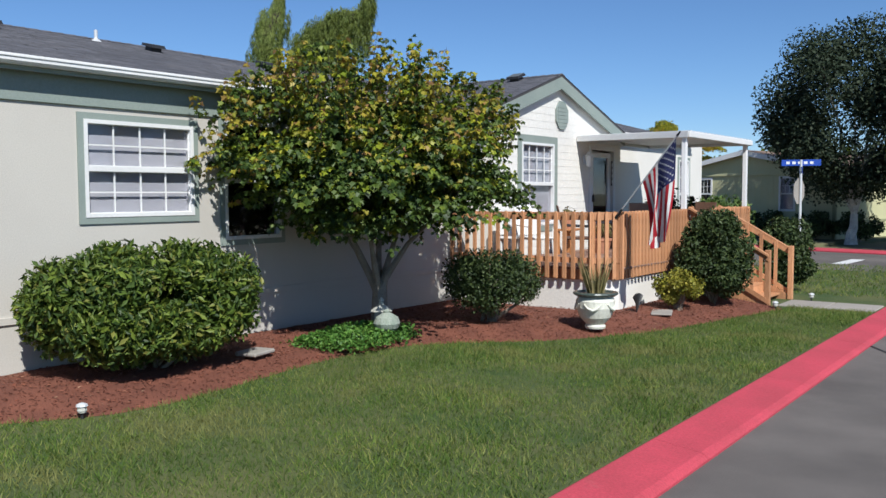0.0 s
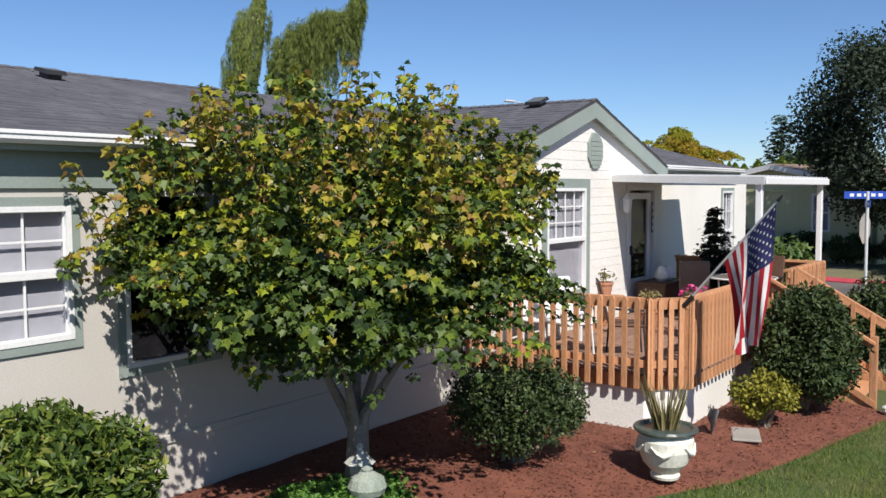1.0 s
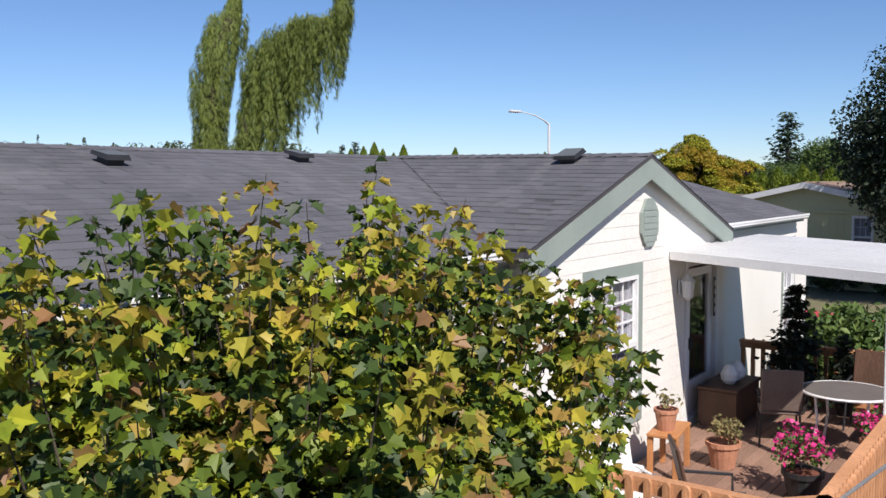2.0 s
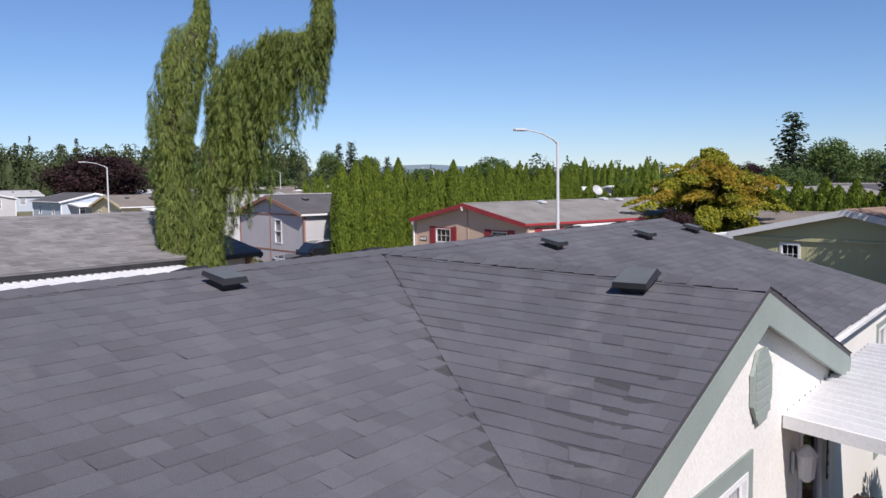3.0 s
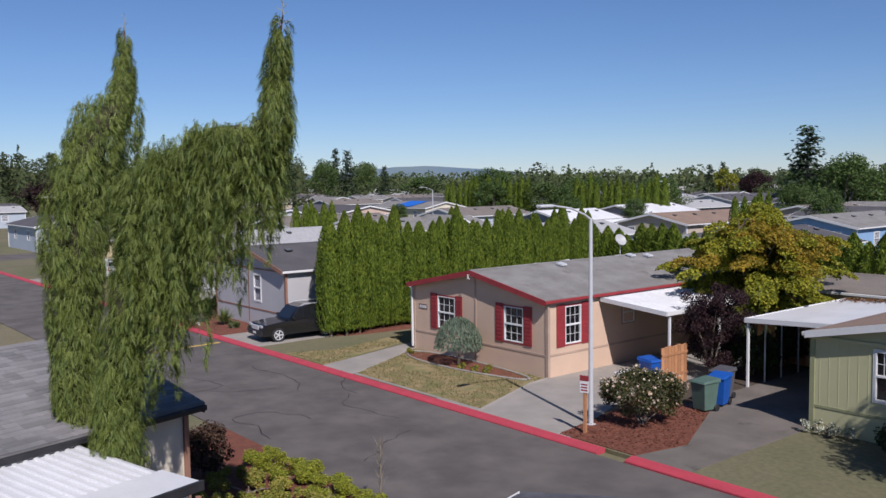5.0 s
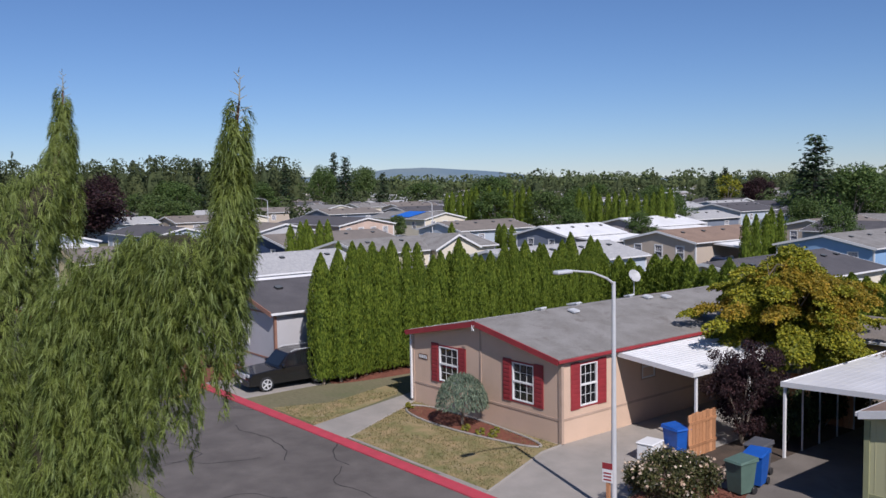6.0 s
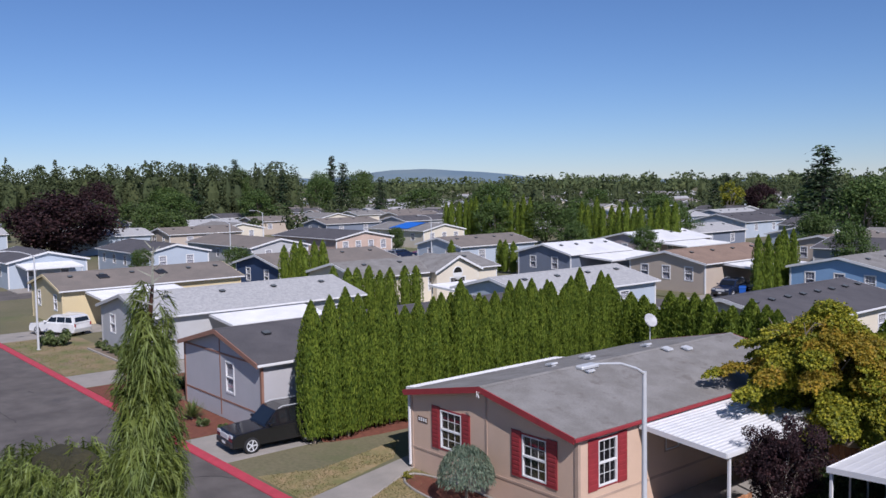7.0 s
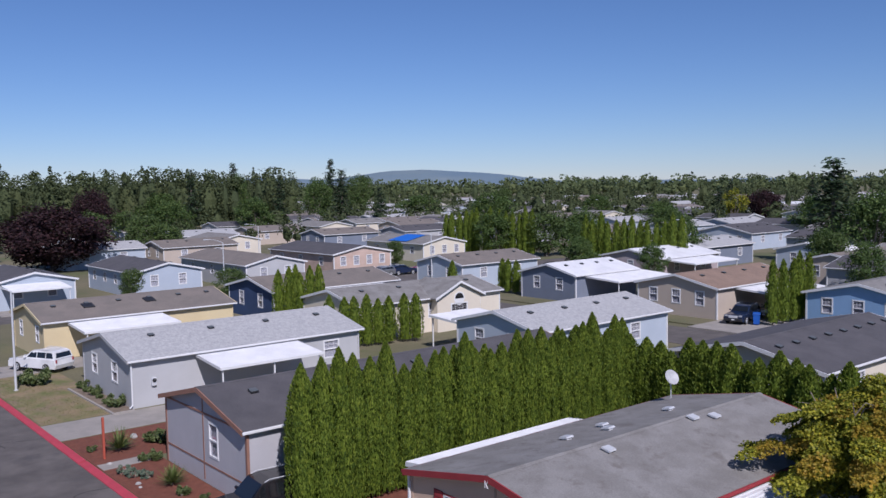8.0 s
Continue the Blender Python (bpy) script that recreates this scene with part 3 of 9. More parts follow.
def canopy(name, m, x0, x1, y0, y1, z0, z1, posts, label, ground=0.0, ribs_along_y=True, category="carport", deep=0.14, pitch=0.2, rib=0.035):
    """A white metal awning on posts: ribbed sheet, fascia all round, square posts."""
    ob = thing(name, m, label, category)
    if ribs_along_y:
        part("sheet", corrugated(x0, x1, y0, y1, z0, z1, pitch, rib), M_WMETAL, ob)
    else:
        c = corrugated(y0, y1, -x1, -x0, 0, 0, pitch, rib)
        c.v = [(-y, x, z0 + (z1 - z0) * (-y - x0) / (x1 - x0) + z) for x, y, z in c.v]
        part("sheet", c, M_WMETAL, ob)
    f = B()
    lo = min(z0, z1)
    f.box(x0 - 0.03, x0, y0, y1, z0 - deep, z0 + 0.035, 0.01).box(x1, x1 + 0.03, y0, y1, z1 - deep, z1 + 0.035, 0.01)
    for y in (y0, y1):
        f.prism([(x0, z0 - deep), (x1, z1 - deep), (x1, z1 + 0.035), (x0, z0 + 0.035)], y - 0.03, y)
    part("fascia", f, M_WHITE, ob)
    for px, py in posts:
        z = z0 + (z1 - z0) * (px - x0) / (x1 - x0)
        part("post", B().box(px - 0.045, px + 0.045, py - 0.045, py + 0.045, ground, z - 0.05, 0.008), M_WHITE, ob)
    return ob


VENT = B()
VENT.box(-0.13, 0.13, -0.13, 0.13, -0.05, 0.07, 0.01)
VENT.add([(-0.19, -0.2, 0.055), (0.19, -0.2, 0.055), (0.19, 0.2, 0.06), (-0.19, 0.2, 0.06), (-0.18, -0.19, 0.115), (0.18, -0.19, 0.115), (0.16, 0.17, 0.13), (-0.16, 0.17, 0.13)],
         [(3, 2, 1, 0), (4, 5, 6, 7), (0, 1, 5, 4), (1, 2, 6, 5), (2, 3, 7, 6), (3, 0, 4, 7)])
VENT_ME = VENT.mesh("roof_vent")
VENT_ME.materials.append(M_BLACK)
VENT_ME.materials.append(mat("grey_vent_hood", (0.105, 0.118, 0.125), (0.085, 0.095, 0.10), 3, 60, 0.1, 0.6))
for q in VENT_ME.polygons: q.material_index = 1 if q.normal.z > 0.5 else 0
VENTW_ME = VENT.mesh("roof_vent")
VENTW_ME.materials.append(M_GALV)


def mobile_home(name, m, w, l, eave, ridge, wallm, trimm, roofm, label, wins=(), over=0.3, vents=0, band=True, fascia=None, gutter=None, vent_me=None,
                mids=(), corner=True, tabs=0, group="homes in the park", over_x=None):
    """A gabled manufactured home. Origin at the foot of its gable front's middle, its length along y. wins: (side, along, sill, width, height, options)."""
    ob = thing(name, m, label, "house", group)
    fascia = fascia or trimm
    holes = defaultdict(list)
    for side, a, z, ww, hh, opt in wins:
        c = {"front": a, "back": -a, "right": a, "left": -a}[side]
        holes[side].append((c - ww / 2, c + ww / 2, z, z + hh))
    h = eave - 0.06
    for side, off, a0, a1 in (("front", 0.0, -w / 2, w / 2), ("back", l, -w / 2, w / 2), ("right", w / 2, 0.16, l - 0.16), ("left", -w / 2, 0.16 - l, -0.16)):
        b = B().panel(a0, a1, -0.15, h, holes[side], 0.16, side_m(side, off))
        part("wall", b, wallm, ob)
        if side in ("front", "back"):
            y = 0.0 if side == "front" else l - 0.16
            part("gable", B().prism([(-w / 2, h), (w / 2, h), (0, h + (ridge - eave))], y, y + 0.16), wallm, ob)
    part("floor_slab", B().box(-w / 2 + 0.17, w / 2 - 0.17, 0.17, l - 0.17, 0.3, 0.6), M_DARK, ob)
    for side, a, z, ww, hh, opt in wins:
        off = {"front": 0.0, "back": l, "right": w / 2, "left": -w / 2}[side]
        c = {"front": a, "back": -a, "right": a, "left": -a}[side]
        mm = side_m(side, off) @ pose(c, 0, z)
        o = dict(opt)
        shut = o.pop("shutter", None)
        o.setdefault("trim", trimm)
        window(ob, mm, ww, hh, **o)
        if shut:
            for s in (-1, 1):
                b = B().box(s * (ww / 2 + 0.05), s * (ww / 2 + 0.05 + shut[1]), -0.04, -0.006, -0.08, hh + 0.1, 0.008, mm)
                leaf_ = part("shutter", b, shut[0], ob, "red louvred shutter")
                for k in range(9):
                    zz = 0.02 + hh * k / 9
                    part("slat", B().box(s * (ww / 2 + 0.10), s * (ww / 2 + shut[1]), -0.052, -0.036, zz, zz + hh / 13, 0.004, mm), shut[0], leaf_)
    s = (ridge - eave) / (w / 2)
    roof = None
    for sg in (-1, 1):
        xo = w / 2 + (over if over_x is None else over_x)
        b = B().prism([(0, ridge), (sg * xo, ridge - s * xo), (sg * xo, ridge - s * xo + 0.09), (0, ridge + 0.1)], -over, l + over)
        r = part("roof", b, roofm, ob)
        roof = roof or r
        g = B().box(sg * xo, sg * (xo + 0.1), -over, l + over, ridge - s * xo - 0.06, ridge - s * xo + 0.06, 0.015)
        part("gutter", g, gutter or M_WHITE, ob)
        for y in (-over, l + over - 0.03):
            part("fascia", B().prism([(0, ridge - 0.12), (sg * xo, ridge - s * xo - 0.12), (sg * xo, ridge - s * xo + 0.095), (0, ridge + 0.105)], y - 0.012, y + 0.04), fascia, ob)
        if tabs:
            shingles(r, sg, ridge + 0.1, s, xo, -over, l + over, tabs)
    cap = B().prism([(-0.16, ridge + 0.1 - 0.16 * s + 0.012), (0.16, ridge + 0.1 - 0.16 * s + 0.012), (0, ridge + 0.13)], -over, l + over)
    part("ridge_cap", cap, roofm, ob)
    if corner:
        for cx in (-w / 2, w / 2):
            for cy in (0.0, l):
                part("corner_board", B().box(cx - 0.06 if cx < 0 else cx - 0.1, cx + 0.1 if cx < 0 else cx + 0.06, cy - 0.03 if cy == 0 else cy - 0.09, cy + 0.09 if cy == 0 else cy + 0.03, -0.1, h, 0.005), trimm, ob)
    if band:
        z = 0.72
        part("skirt_band", B().box(-w / 2 + 0.1, w / 2 - 0.1, -0.018, 0.002, z, z + 0.09, 0.004), trimm, ob)
        part("skirt_band", B().box(w / 2 - 0.002, w / 2 + 0.018, 0.1, l - 0.1, z, z + 0.09, 0.004), trimm, ob)
    for x in mids:
        part("batten", B().box(x - 0.05, x + 0.05, -0.02, 0.002, 0.0, h + (ridge - eave) * (1 - abs(x) / (w / 2)) - 0.05, 0.004), trimm, ob)
    for k in range(vents):
        v = part("roof_vent", vent_me or VENT_ME, None, roof)
        y = l * (k + 0.6) / vents
        v.matrix_local = pose(w * 0.16, y, ridge + 0.1 - s * w * 0.16, 0, math.degrees(math.atan(s)), 0)
    return ob


def shingles(roof, sg, ridge, s, xo, y0, y1, pitch=0.15, tab=0.32):
    """Overlapping courses of tabs on one slope, all in one piece."""
    rng = np.random.default_rng(int(y0 * 10) + (3 if sg > 0 else 7))
    b, n = B(), int(xo / pitch)
    for i in range(n):
        xa, xb = xo * i / n, xo * (i + 1) / n
        za, zb = ridge - s * xa, ridge - s * xb
        y = y0 - rng.random() * tab
        while y < y1:
            w = tab * (0.7 + 0.7 * rng.random())
            ya, yb = max(y, y0), min(y + w, y1)
            t = 0.014 + 0.008 * rng.random()
            if yb - ya > 0.03:
                vs = [(sg * xa, ya, za + 0.004), (sg * xa, yb, za + 0.004), (sg * xb, yb, zb + t), (sg * xb, ya, zb + t), (sg * xb, ya, zb), (sg * xb, yb, zb)]
                b.add(vs, [(0, 1, 2, 3) if sg < 0 else (3, 2, 1, 0), (3, 2, 5, 4) if sg < 0 else (4, 5, 2, 3)])
            y += w
    return tagged(part("shingles", b, M_SHINGLE_OLD, roof), kind="stuff")

# ---------------------------------------------------------------- ground, roads, kerbs
ground = tagged(part("ground", B().box(-5200, 3000, -2400, 5200, -0.6, -0.14), M_GROUND), "dry grass and soil of the plain", "ground", kind="structure")
NR = thing("road", RZ15, "grey asphalt park road with faint cracks", "road", kind="structure")
part("surface", B().box(-2.35, 4.2, -30, 21.6, -0.5, -0.09), M_ASPHALT, NR)
FR = thing("road", at(0, 0), "grey asphalt cross street with faint cracks", "road", kind="structure")
part("surface", B().box(-260, 40, 23.4, 30.45, -0.5, -0.10), M_ASPHALT, FR)
part("surface", B().box(-260, 60, 77.5, 84.5, -0.5, -0.10), M_ASPHALT, FR)
part("surface", B().box(-128, -118, 30.5, 160, -0.5, -0.105), M_ASPHALT, FR)


def kerb(m, x0, x1, y0, y1, red=True):
    ob = thing("kerb", m, "red painted concrete kerb along the road" if red else "plain concrete kerb", "kerb", kind="structure")
    along_x = abs(x1 - x0) > abs(y1 - y0)
    n = max(1, int(round((abs(x1 - x0) if along_x else abs(y1 - y0)) / 3.0)))
    for i in range(n):
        a, b_ = i / n, (i + 1) / n
        bx = (x0 + (x1 - x0) * a, x0 + (x1 - x0) * b_ - 0.006, y0, y1) if along_x else (x0, x1, y0 + (y1 - y0) * a, y0 + (y1 - y0) * b_ - 0.006)
        w = (y1 - y0) if along_x else (x1 - x0)
        prof = [(0, -0.3), (0, -0.07), (0.02, -0.045), (0.06, -0.025), (w - 0.02, 0.02), (w, 0.012), (w, -0.3)]
        L = (bx[1] - bx[0]) if along_x else (bx[3] - bx[2])
        km = pose(bx[1], bx[2], 0, 0, 0, 90) if along_x else pose(bx[1], bx[3], 0, 0, 0, 180)
        part("kerb_stone", B().prism(prof, 0, L, km), M_KERB if red else M_CONCRETE, ob)
    return ob


kerb(RZ15, -2.80, -2.33, -24, 22.0)
kerb(at(0, 0), -66.5, -31.0, 30.45, 30.85)
kerb(at(0, 0), -118, -66.7, 30.45, 30.85)
kerb(at(0, 0), -30.0, 40, 30.5, 30.9)

# lawns, beds and drives
lawn = thing("lawn", RZ15, "mown green lawn beside the house", "lawn", kind="structure")
part("turf", B().box(-9.0, -2.82, -24, 18.2, -0.3, 0.0), M_SOIL, lawn)
lawn2 = thing("lawn", RZ15, "green lawn past the deck steps", "lawn", kind="structure")
part("turf", B().box(-9.0, -2.82, 18.2, 24.6, -0.3, -0.004), M_SOIL, lawn2)
lots = thing("lots", at(0, 0), "dry lots of the homes along the street", "ground", kind="structure")
part("turf", B().box(-118, -18, 30.86, 62, -0.35, -0.015), M_GROUND, lots)
part("turf", B().box(-118, -18, 86, 112, -0.35, -0.015), M_GROUND, lots)

# ---------------------------------------------------------------- the near house (x = v, y = u)
SL, RV, RZ_ = 0.2675, -12.75, 4.49
SB = 0.237  # back slope
house = thing("house", RZ15, "long greige manufactured home with dark shingle roof and white gable", "house")
WA = (5.54, 7.03, 1.77, 2.88)
WB = (7.52, 8.50, 1.43, 2.99)
WD = (23.3, 24.05, 1.05, 2.95)
WC = (14.35, 15.60, 1.42, 3.02)
DR = (17.25, 18.35, 0.92, 2.98)
fm = side_m("right", -9.1)
part("wall", B().panel(-6.0, 13.4, -0.2, 3.36, [WA, WB], 0.16, fm), M_WALLGREY, house, "greige textured front wall")
part("wall", B().panel(13.4, 25.1, -0.2, 3.36, [(*WD,)], 0.16, fm), M_SIDING, house, "white front wall")
part("wall", B().prism([(-16.98, -0.2), (-9.26, -0.2), (-9.26, 3.3), (RV, RZ_ - 0.14), (-16.98, 3.3)], -6.0, -5.85), M_WALLGREY, house)
part("wall", B().box(-17.1, -16.98, -5.84, 25.1, -0.2, 3.33), M_WALLGREY, house)
part("wall", B().box(-16.98, -9.26, 24.95, 25.1, -0.2, 3.33), M_WALLGREY, house)
GY0, GY1, GYC, GX, GZ = 13.35, 18.75, 15.70, -8.72, 4.42
gs = 0.335
gb = B().panel(GY0, GY1, -0.2, 3.36, [WC, DR], 0.16, side_m("right", GX))
part("wall", gb, M_SIDING, house, "white lap-sided gable wall")
part("gable", B().prism([(GY0, 3.36), (GY1, 3.36), (GYC + 0.3, 3.36 + 0.9), (GYC - 0.3, 3.36 + 0.9)], 0, 0.16, side_m("right", GX)), M_SIDING, house)
for y in (GY0, GY1 - 0.12): part("wall", B().box(-9.1, GX - 0.161, y, y + 0.12, -0.2, 3.36), M_SIDING, house)
# lap siding boards on the gable wall
for k in range(29):
    z = 0.12 + 0.145 * k
    half = (2.5 if z < 3.3 else max(0.0, (4.26 - z) / 0.335 - 0.1))
    spans = [(max(GY0, GYC - half), min(GY1, GYC + half))] if half > 0.2 else []
    for hole in ((WC[0] - 0.12, WC[1] + 0.12, WC[2] - 0.12, WC[3] + 0.12), (DR[0] - 0.1, DR[1] + 0.1, DR[2], DR[3] + 0.1)):
        nxt = []
        for a, b_ in spans:
            if hole[2] - 0.14 < z < hole[3] and a < hole[1] and b_ > hole[0]:
                nxt += [(a, hole[0]), (hole[1], b_)]
            else:
                nxt.append((a, b_))
        spans = [(a, b_) for a, b_ in nxt if b_ - a > 0.05]
    for a, b_ in spans:
        part("siding_board", B().add([(GX + 0.004, a, z + 0.145), (GX + 0.008, a, z), (GX, a, z), (GX + 0.004, b_, z + 0.145), (GX + 0.008, b_, z), (GX, b_, z)],
                                     [(0, 1, 4, 3), (1, 2, 5, 4), (0, 2, 1), (3, 4, 5)]), M_SIDING, house)
part("skirt_band", B().box(-9.102, -9.075, -6, 13.4, 0.66, 0.74, 0.004), M_WALLGREY, house)
# sage instead of the wall's greige, to darken the eave's shadow band
part("frieze_board", B().box(-9.104, -9.07, -6, 13.4, 3.02, 3.36, 0.005), M_SAGE, house, "frieze board below the eave, its grey-green deepening the shade")
for (a, b_, z0, z1), bl, c, r, low in ((WA, True, 4, 2, True), (WB, False, 1, 1, False), (WD, True, 2, 2, False)):
    window(house, side_m("right", -9.1) @ pose((a + b_) / 2, 0, z0), b_ - a, z1 - z0, M_SAGE, 0.075, c, r, bl, grid_low=low)
window(house, side_m("right", GX) @ pose((WC[0] + WC[1]) / 2, 0, WC[2]), WC[1] - WC[0], WC[3] - WC[2], M_SAGE, 0.14, 4, 3, True)
# gable vent, an upright octagon
oct_ = [(0.27 * math.cos(a), 0.31 * math.sin(a)) for a in [math.pi * (k + 0.5) / 4 for k in range(8)]]
gv = part("gable_vent", B().prism(oct_, -0.03, 0.0, side_m("right", GX) @ pose(GYC + 0.2, -0.012, 3.62)), M_SAGE, house, "grey-green octagonal gable vent")
for k in range(6):
    part("louvre", B().box(-0.19, 0.19, -0.036, -0.03, -0.23 + 0.075 * k, -0.175 + 0.075 * k, 0.002, side_m("right", GX) @ pose(GYC + 0.2, -0.012, 3.62)), M_SAGE, gv)
# door
dm = side_m("right", GX) @ pose((DR[0] + DR[1]) / 2, 0, DR[2])
dw, dh = DR[1] - DR[0], DR[3] - DR[2]
door = part("door", B().panel(-dw / 2 + 0.05, dw / 2 - 0.05, 0.0, dh - 0.05, [(-0.36, 0.36, 0.48, dh - 0.16)], 0.05, dm @ pose(0, 0.03, 0)), M_WHITE, house, "white storm door with a dark full-height pane")
part("pane", B().box(-0.36, 0.36, 0.05, 0.056, 0.48, dh - 0.16, 0, dm), M_GLASS, door)
part("inner_door", B().box(-0.42, 0.42, 0.09, 0.12, 0.02, dh - 0.06, 0, dm), M_BLACK, door, "dark inner door")
part("door_handle", B().box(-0.42, -0.39, -0.03, 0.03, 0.92, 1.08, 0.008, dm), M_BLACK, door)
part("door_casing", B().panel(-dw / 2 - 0.09, dw / 2 + 0.09, -0.09, dh + 0.09, [(-dw / 2, dw / 2, 0, dh)], 0.029, dm @ pose(0, -0.025, 0)), M_WHITE, house)
part("wall_lantern", B().box(-0.05, 0.05, -0.03, 0, -0.1, 0.1, 0.01, side_m("right", GX) @ pose(16.9, -0.02, 2.75)).lathe([(0.03, -0.16), (0.07, -0.12), (0.085, 0.06), (0.10, 0.08), (0.03, 0.16)], 8, side_m("right", GX) @ pose(16.9, -0.14, 2.75)), M_GALV, house, "pale metal wall lantern by the door")

# roof: front slope, back slope, cross gable
EX0 = -8.93
ez = RZ_ - SL * (EX0 - RV)
BX = -17.35
bz = RZ_ - SB * (RV - BX)
UE, UR = 25.3, 24.1  # the roof's far end at the eaves and at the ridge
def slope_slab(xe, ze):
    """One slope of the main roof, its far end drawn in towards the ridge."""
    vs = [(RV, -6.3, RZ_), (xe, -6.3, ze), (xe, UE if xe < RV else UR, ze), (RV, UR, RZ_)]
    vs += [(x, y, z - 0.1) for x, y, z in vs]
    fs = [(0, 1, 2, 3), (7, 6, 5, 4), (0, 4, 5, 1), (1, 5, 6, 2), (2, 6, 7, 3), (3, 7, 4, 0)]
    return B().add(vs, fs if xe > RV else [f[::-1] for f in fs])


part("roof", slope_slab(EX0, ez), M_ROOFUNDER, house)
roof_f = [c for c in house.children if c.name.startswith("roof")][-1]
roof_b = part("roof", slope_slab(BX, bz), M_ROOFUNDER, house)
part("hip_end", B().add([(RV, UR, RZ_ - 0.004), (EX0, UR, ez - 0.004), (EX0, UR, ez - 0.1), (BX, UE, bz - 0.1), (BX, UE, bz - 0.004)], [(0, 1, 2, 3, 4)]), M_ROOFUNDER, house)
GB = 0.5  # the cross ridge meets the main one a little farther along
roofs_g = []
for sg, yo in ((-1, 2.75), (1, 3.0)):
    y1, z1 = GYC + sg * yo, GZ - gs * yo
    xe1 = RV + (RZ_ - z1) / SL
    xf = GX + 0.13
    vs = [(xf, GYC, GZ), (xf, y1, z1), (xe1 - 0.05, y1, z1), (RV, GYC + GB, RZ_ + 0.01)]
    vs += [(x, y, z - 0.09) for x, y, z in vs]
    fs = [(0, 1, 2, 3), (7, 6, 5, 4), (0, 4, 5, 1), (1, 5, 6, 2), (2, 6, 7, 3), (3, 7, 4, 0)]
    roofs_g.append((part("roof", B().add(vs, fs if sg < 0 else [f[::-1] for f in fs]), M_ROOFUNDER, house), sg, yo, xf))
    fb = B()
    for (d0, d1, x0, x1) in ((0.05, 0.29, -0.03, 0.005),):
        pts = [(GYC, GZ - d0), (y1, z1 - d0), (y1, z1 - d1), (GYC, GZ - d1)]
        fb.add([(xf + x1, y, z) for y, z in pts] + [(xf + x0, y, z) for y, z in pts], [(0, 1, 2, 3), (7, 6, 5, 4), (0, 4, 5, 1), (1, 5, 6, 2), (2, 6, 7, 3), (3, 7, 4, 0)])
    part("rake_board", fb, M_SAGE, house, "sage green rake board")
    part("soffit", B().add([(GX, GYC, GZ - 0.12), (GX, y1, z1 - 0.12), (xf, y1, z1 - 0.12), (xf, GYC, GZ - 0.12), (GX, GYC, GZ - 0.1), (GX, y1, z1 - 0.1), (xf, y1, z1 - 0.1), (xf, GYC, GZ - 0.1)],
                           [(0, 1, 2, 3), (4, 7, 6, 5), (0, 4, 5, 1), (1, 5, 6, 2), (2, 6, 7, 3), (3, 7, 4, 0)]), M_SAGE, house)
part("soffit", B().box(-9.1, EX0, -6.3, GYC - 2.75, ez - 0.13, ez - 0.1), M_SAGE, house)
GUT = [(0, -0.10), (0.07, -0.10), (0.10, -0.07), (0.10, -0.015), (0.112, -0.015), (0.112, -0.03), (0.108, 0.0), (0.094, 0.0), (0.09, -0.065), (0.066, -0.09), (0.008, -0.09), (0.008, -0.01), (0, -0.01)]
for a, b_ in ((-6.3, GYC - 1.9), (GYC + 3.0, UR)):
    gu = part("gutter", B().prism([(EX0 + x, ez + z) for x, z in GUT], a, b_), M_WHITE, house, "white eave gutter with a rolled lip")
    part("fascia", B().box(EX0 - 0.02, EX0 - 0.002, a, b_, ez - 0.15, ez - 0.011), M_SAGE, house)
part("gutter", B().prism([(BX - x * 0.7, bz + z) for x, z in GUT][::-1], -6.3, UE), M_WHITE, house, "white eave gutter with a rolled lip")
rf_vents = [(-12.05, u) for u in (3.4, 6.0, 8.6, 10.95)] + [(-12.36, 13.75), (-12.2, 19.0), (-12.08, 21.65), (-12.05, 23.6)] + [(-10.1, 18.95)] + [(-13.45, u) for u in (4, 6.5, 9, 11.5, 14.25, 16.8, 19.45, 21.87, 23.67)]
for x, u in rf_vents:
    v = part("roof_vent", VENT_ME, None, roof_f, "black box roof vent")
    sgn = 1 if x > RV else -1
    v.matrix_local = pose(x, u, RZ_ - (SL if sgn > 0 else SB) * abs(x - RV) + 0.03, 0, sgn * math.degrees(math.atan(SL)), 0) @ pose(0, 0, 0, 0, 0, -90 if sgn > 0 else 90) @ Matrix.Diagonal((0.7, 0.7, 0.7, 1))
v = part("roof_vent", VENT_ME, None, roof_f, "black box roof vent")
v.matrix_local = pose(-9.57, GYC - 0.14, GZ - 0.04, 18, 0, 0) @ Matrix.Diagonal((0.78, 0.78, 0.78, 1))

pipe = part("vent_pipe", B().lathe([(0.10, -0.03), (0.07, 0.01), (0.035, 0.03), (0.027, 0.05), (0.027, 0.17), (0.02, 0.17), (0.02, 0.1)], 12, pose(-12.45, 7.85, RZ_ - SL * 0.3)), M_GALV, roof_f, "grey metal vent pipe with a flashing collar")

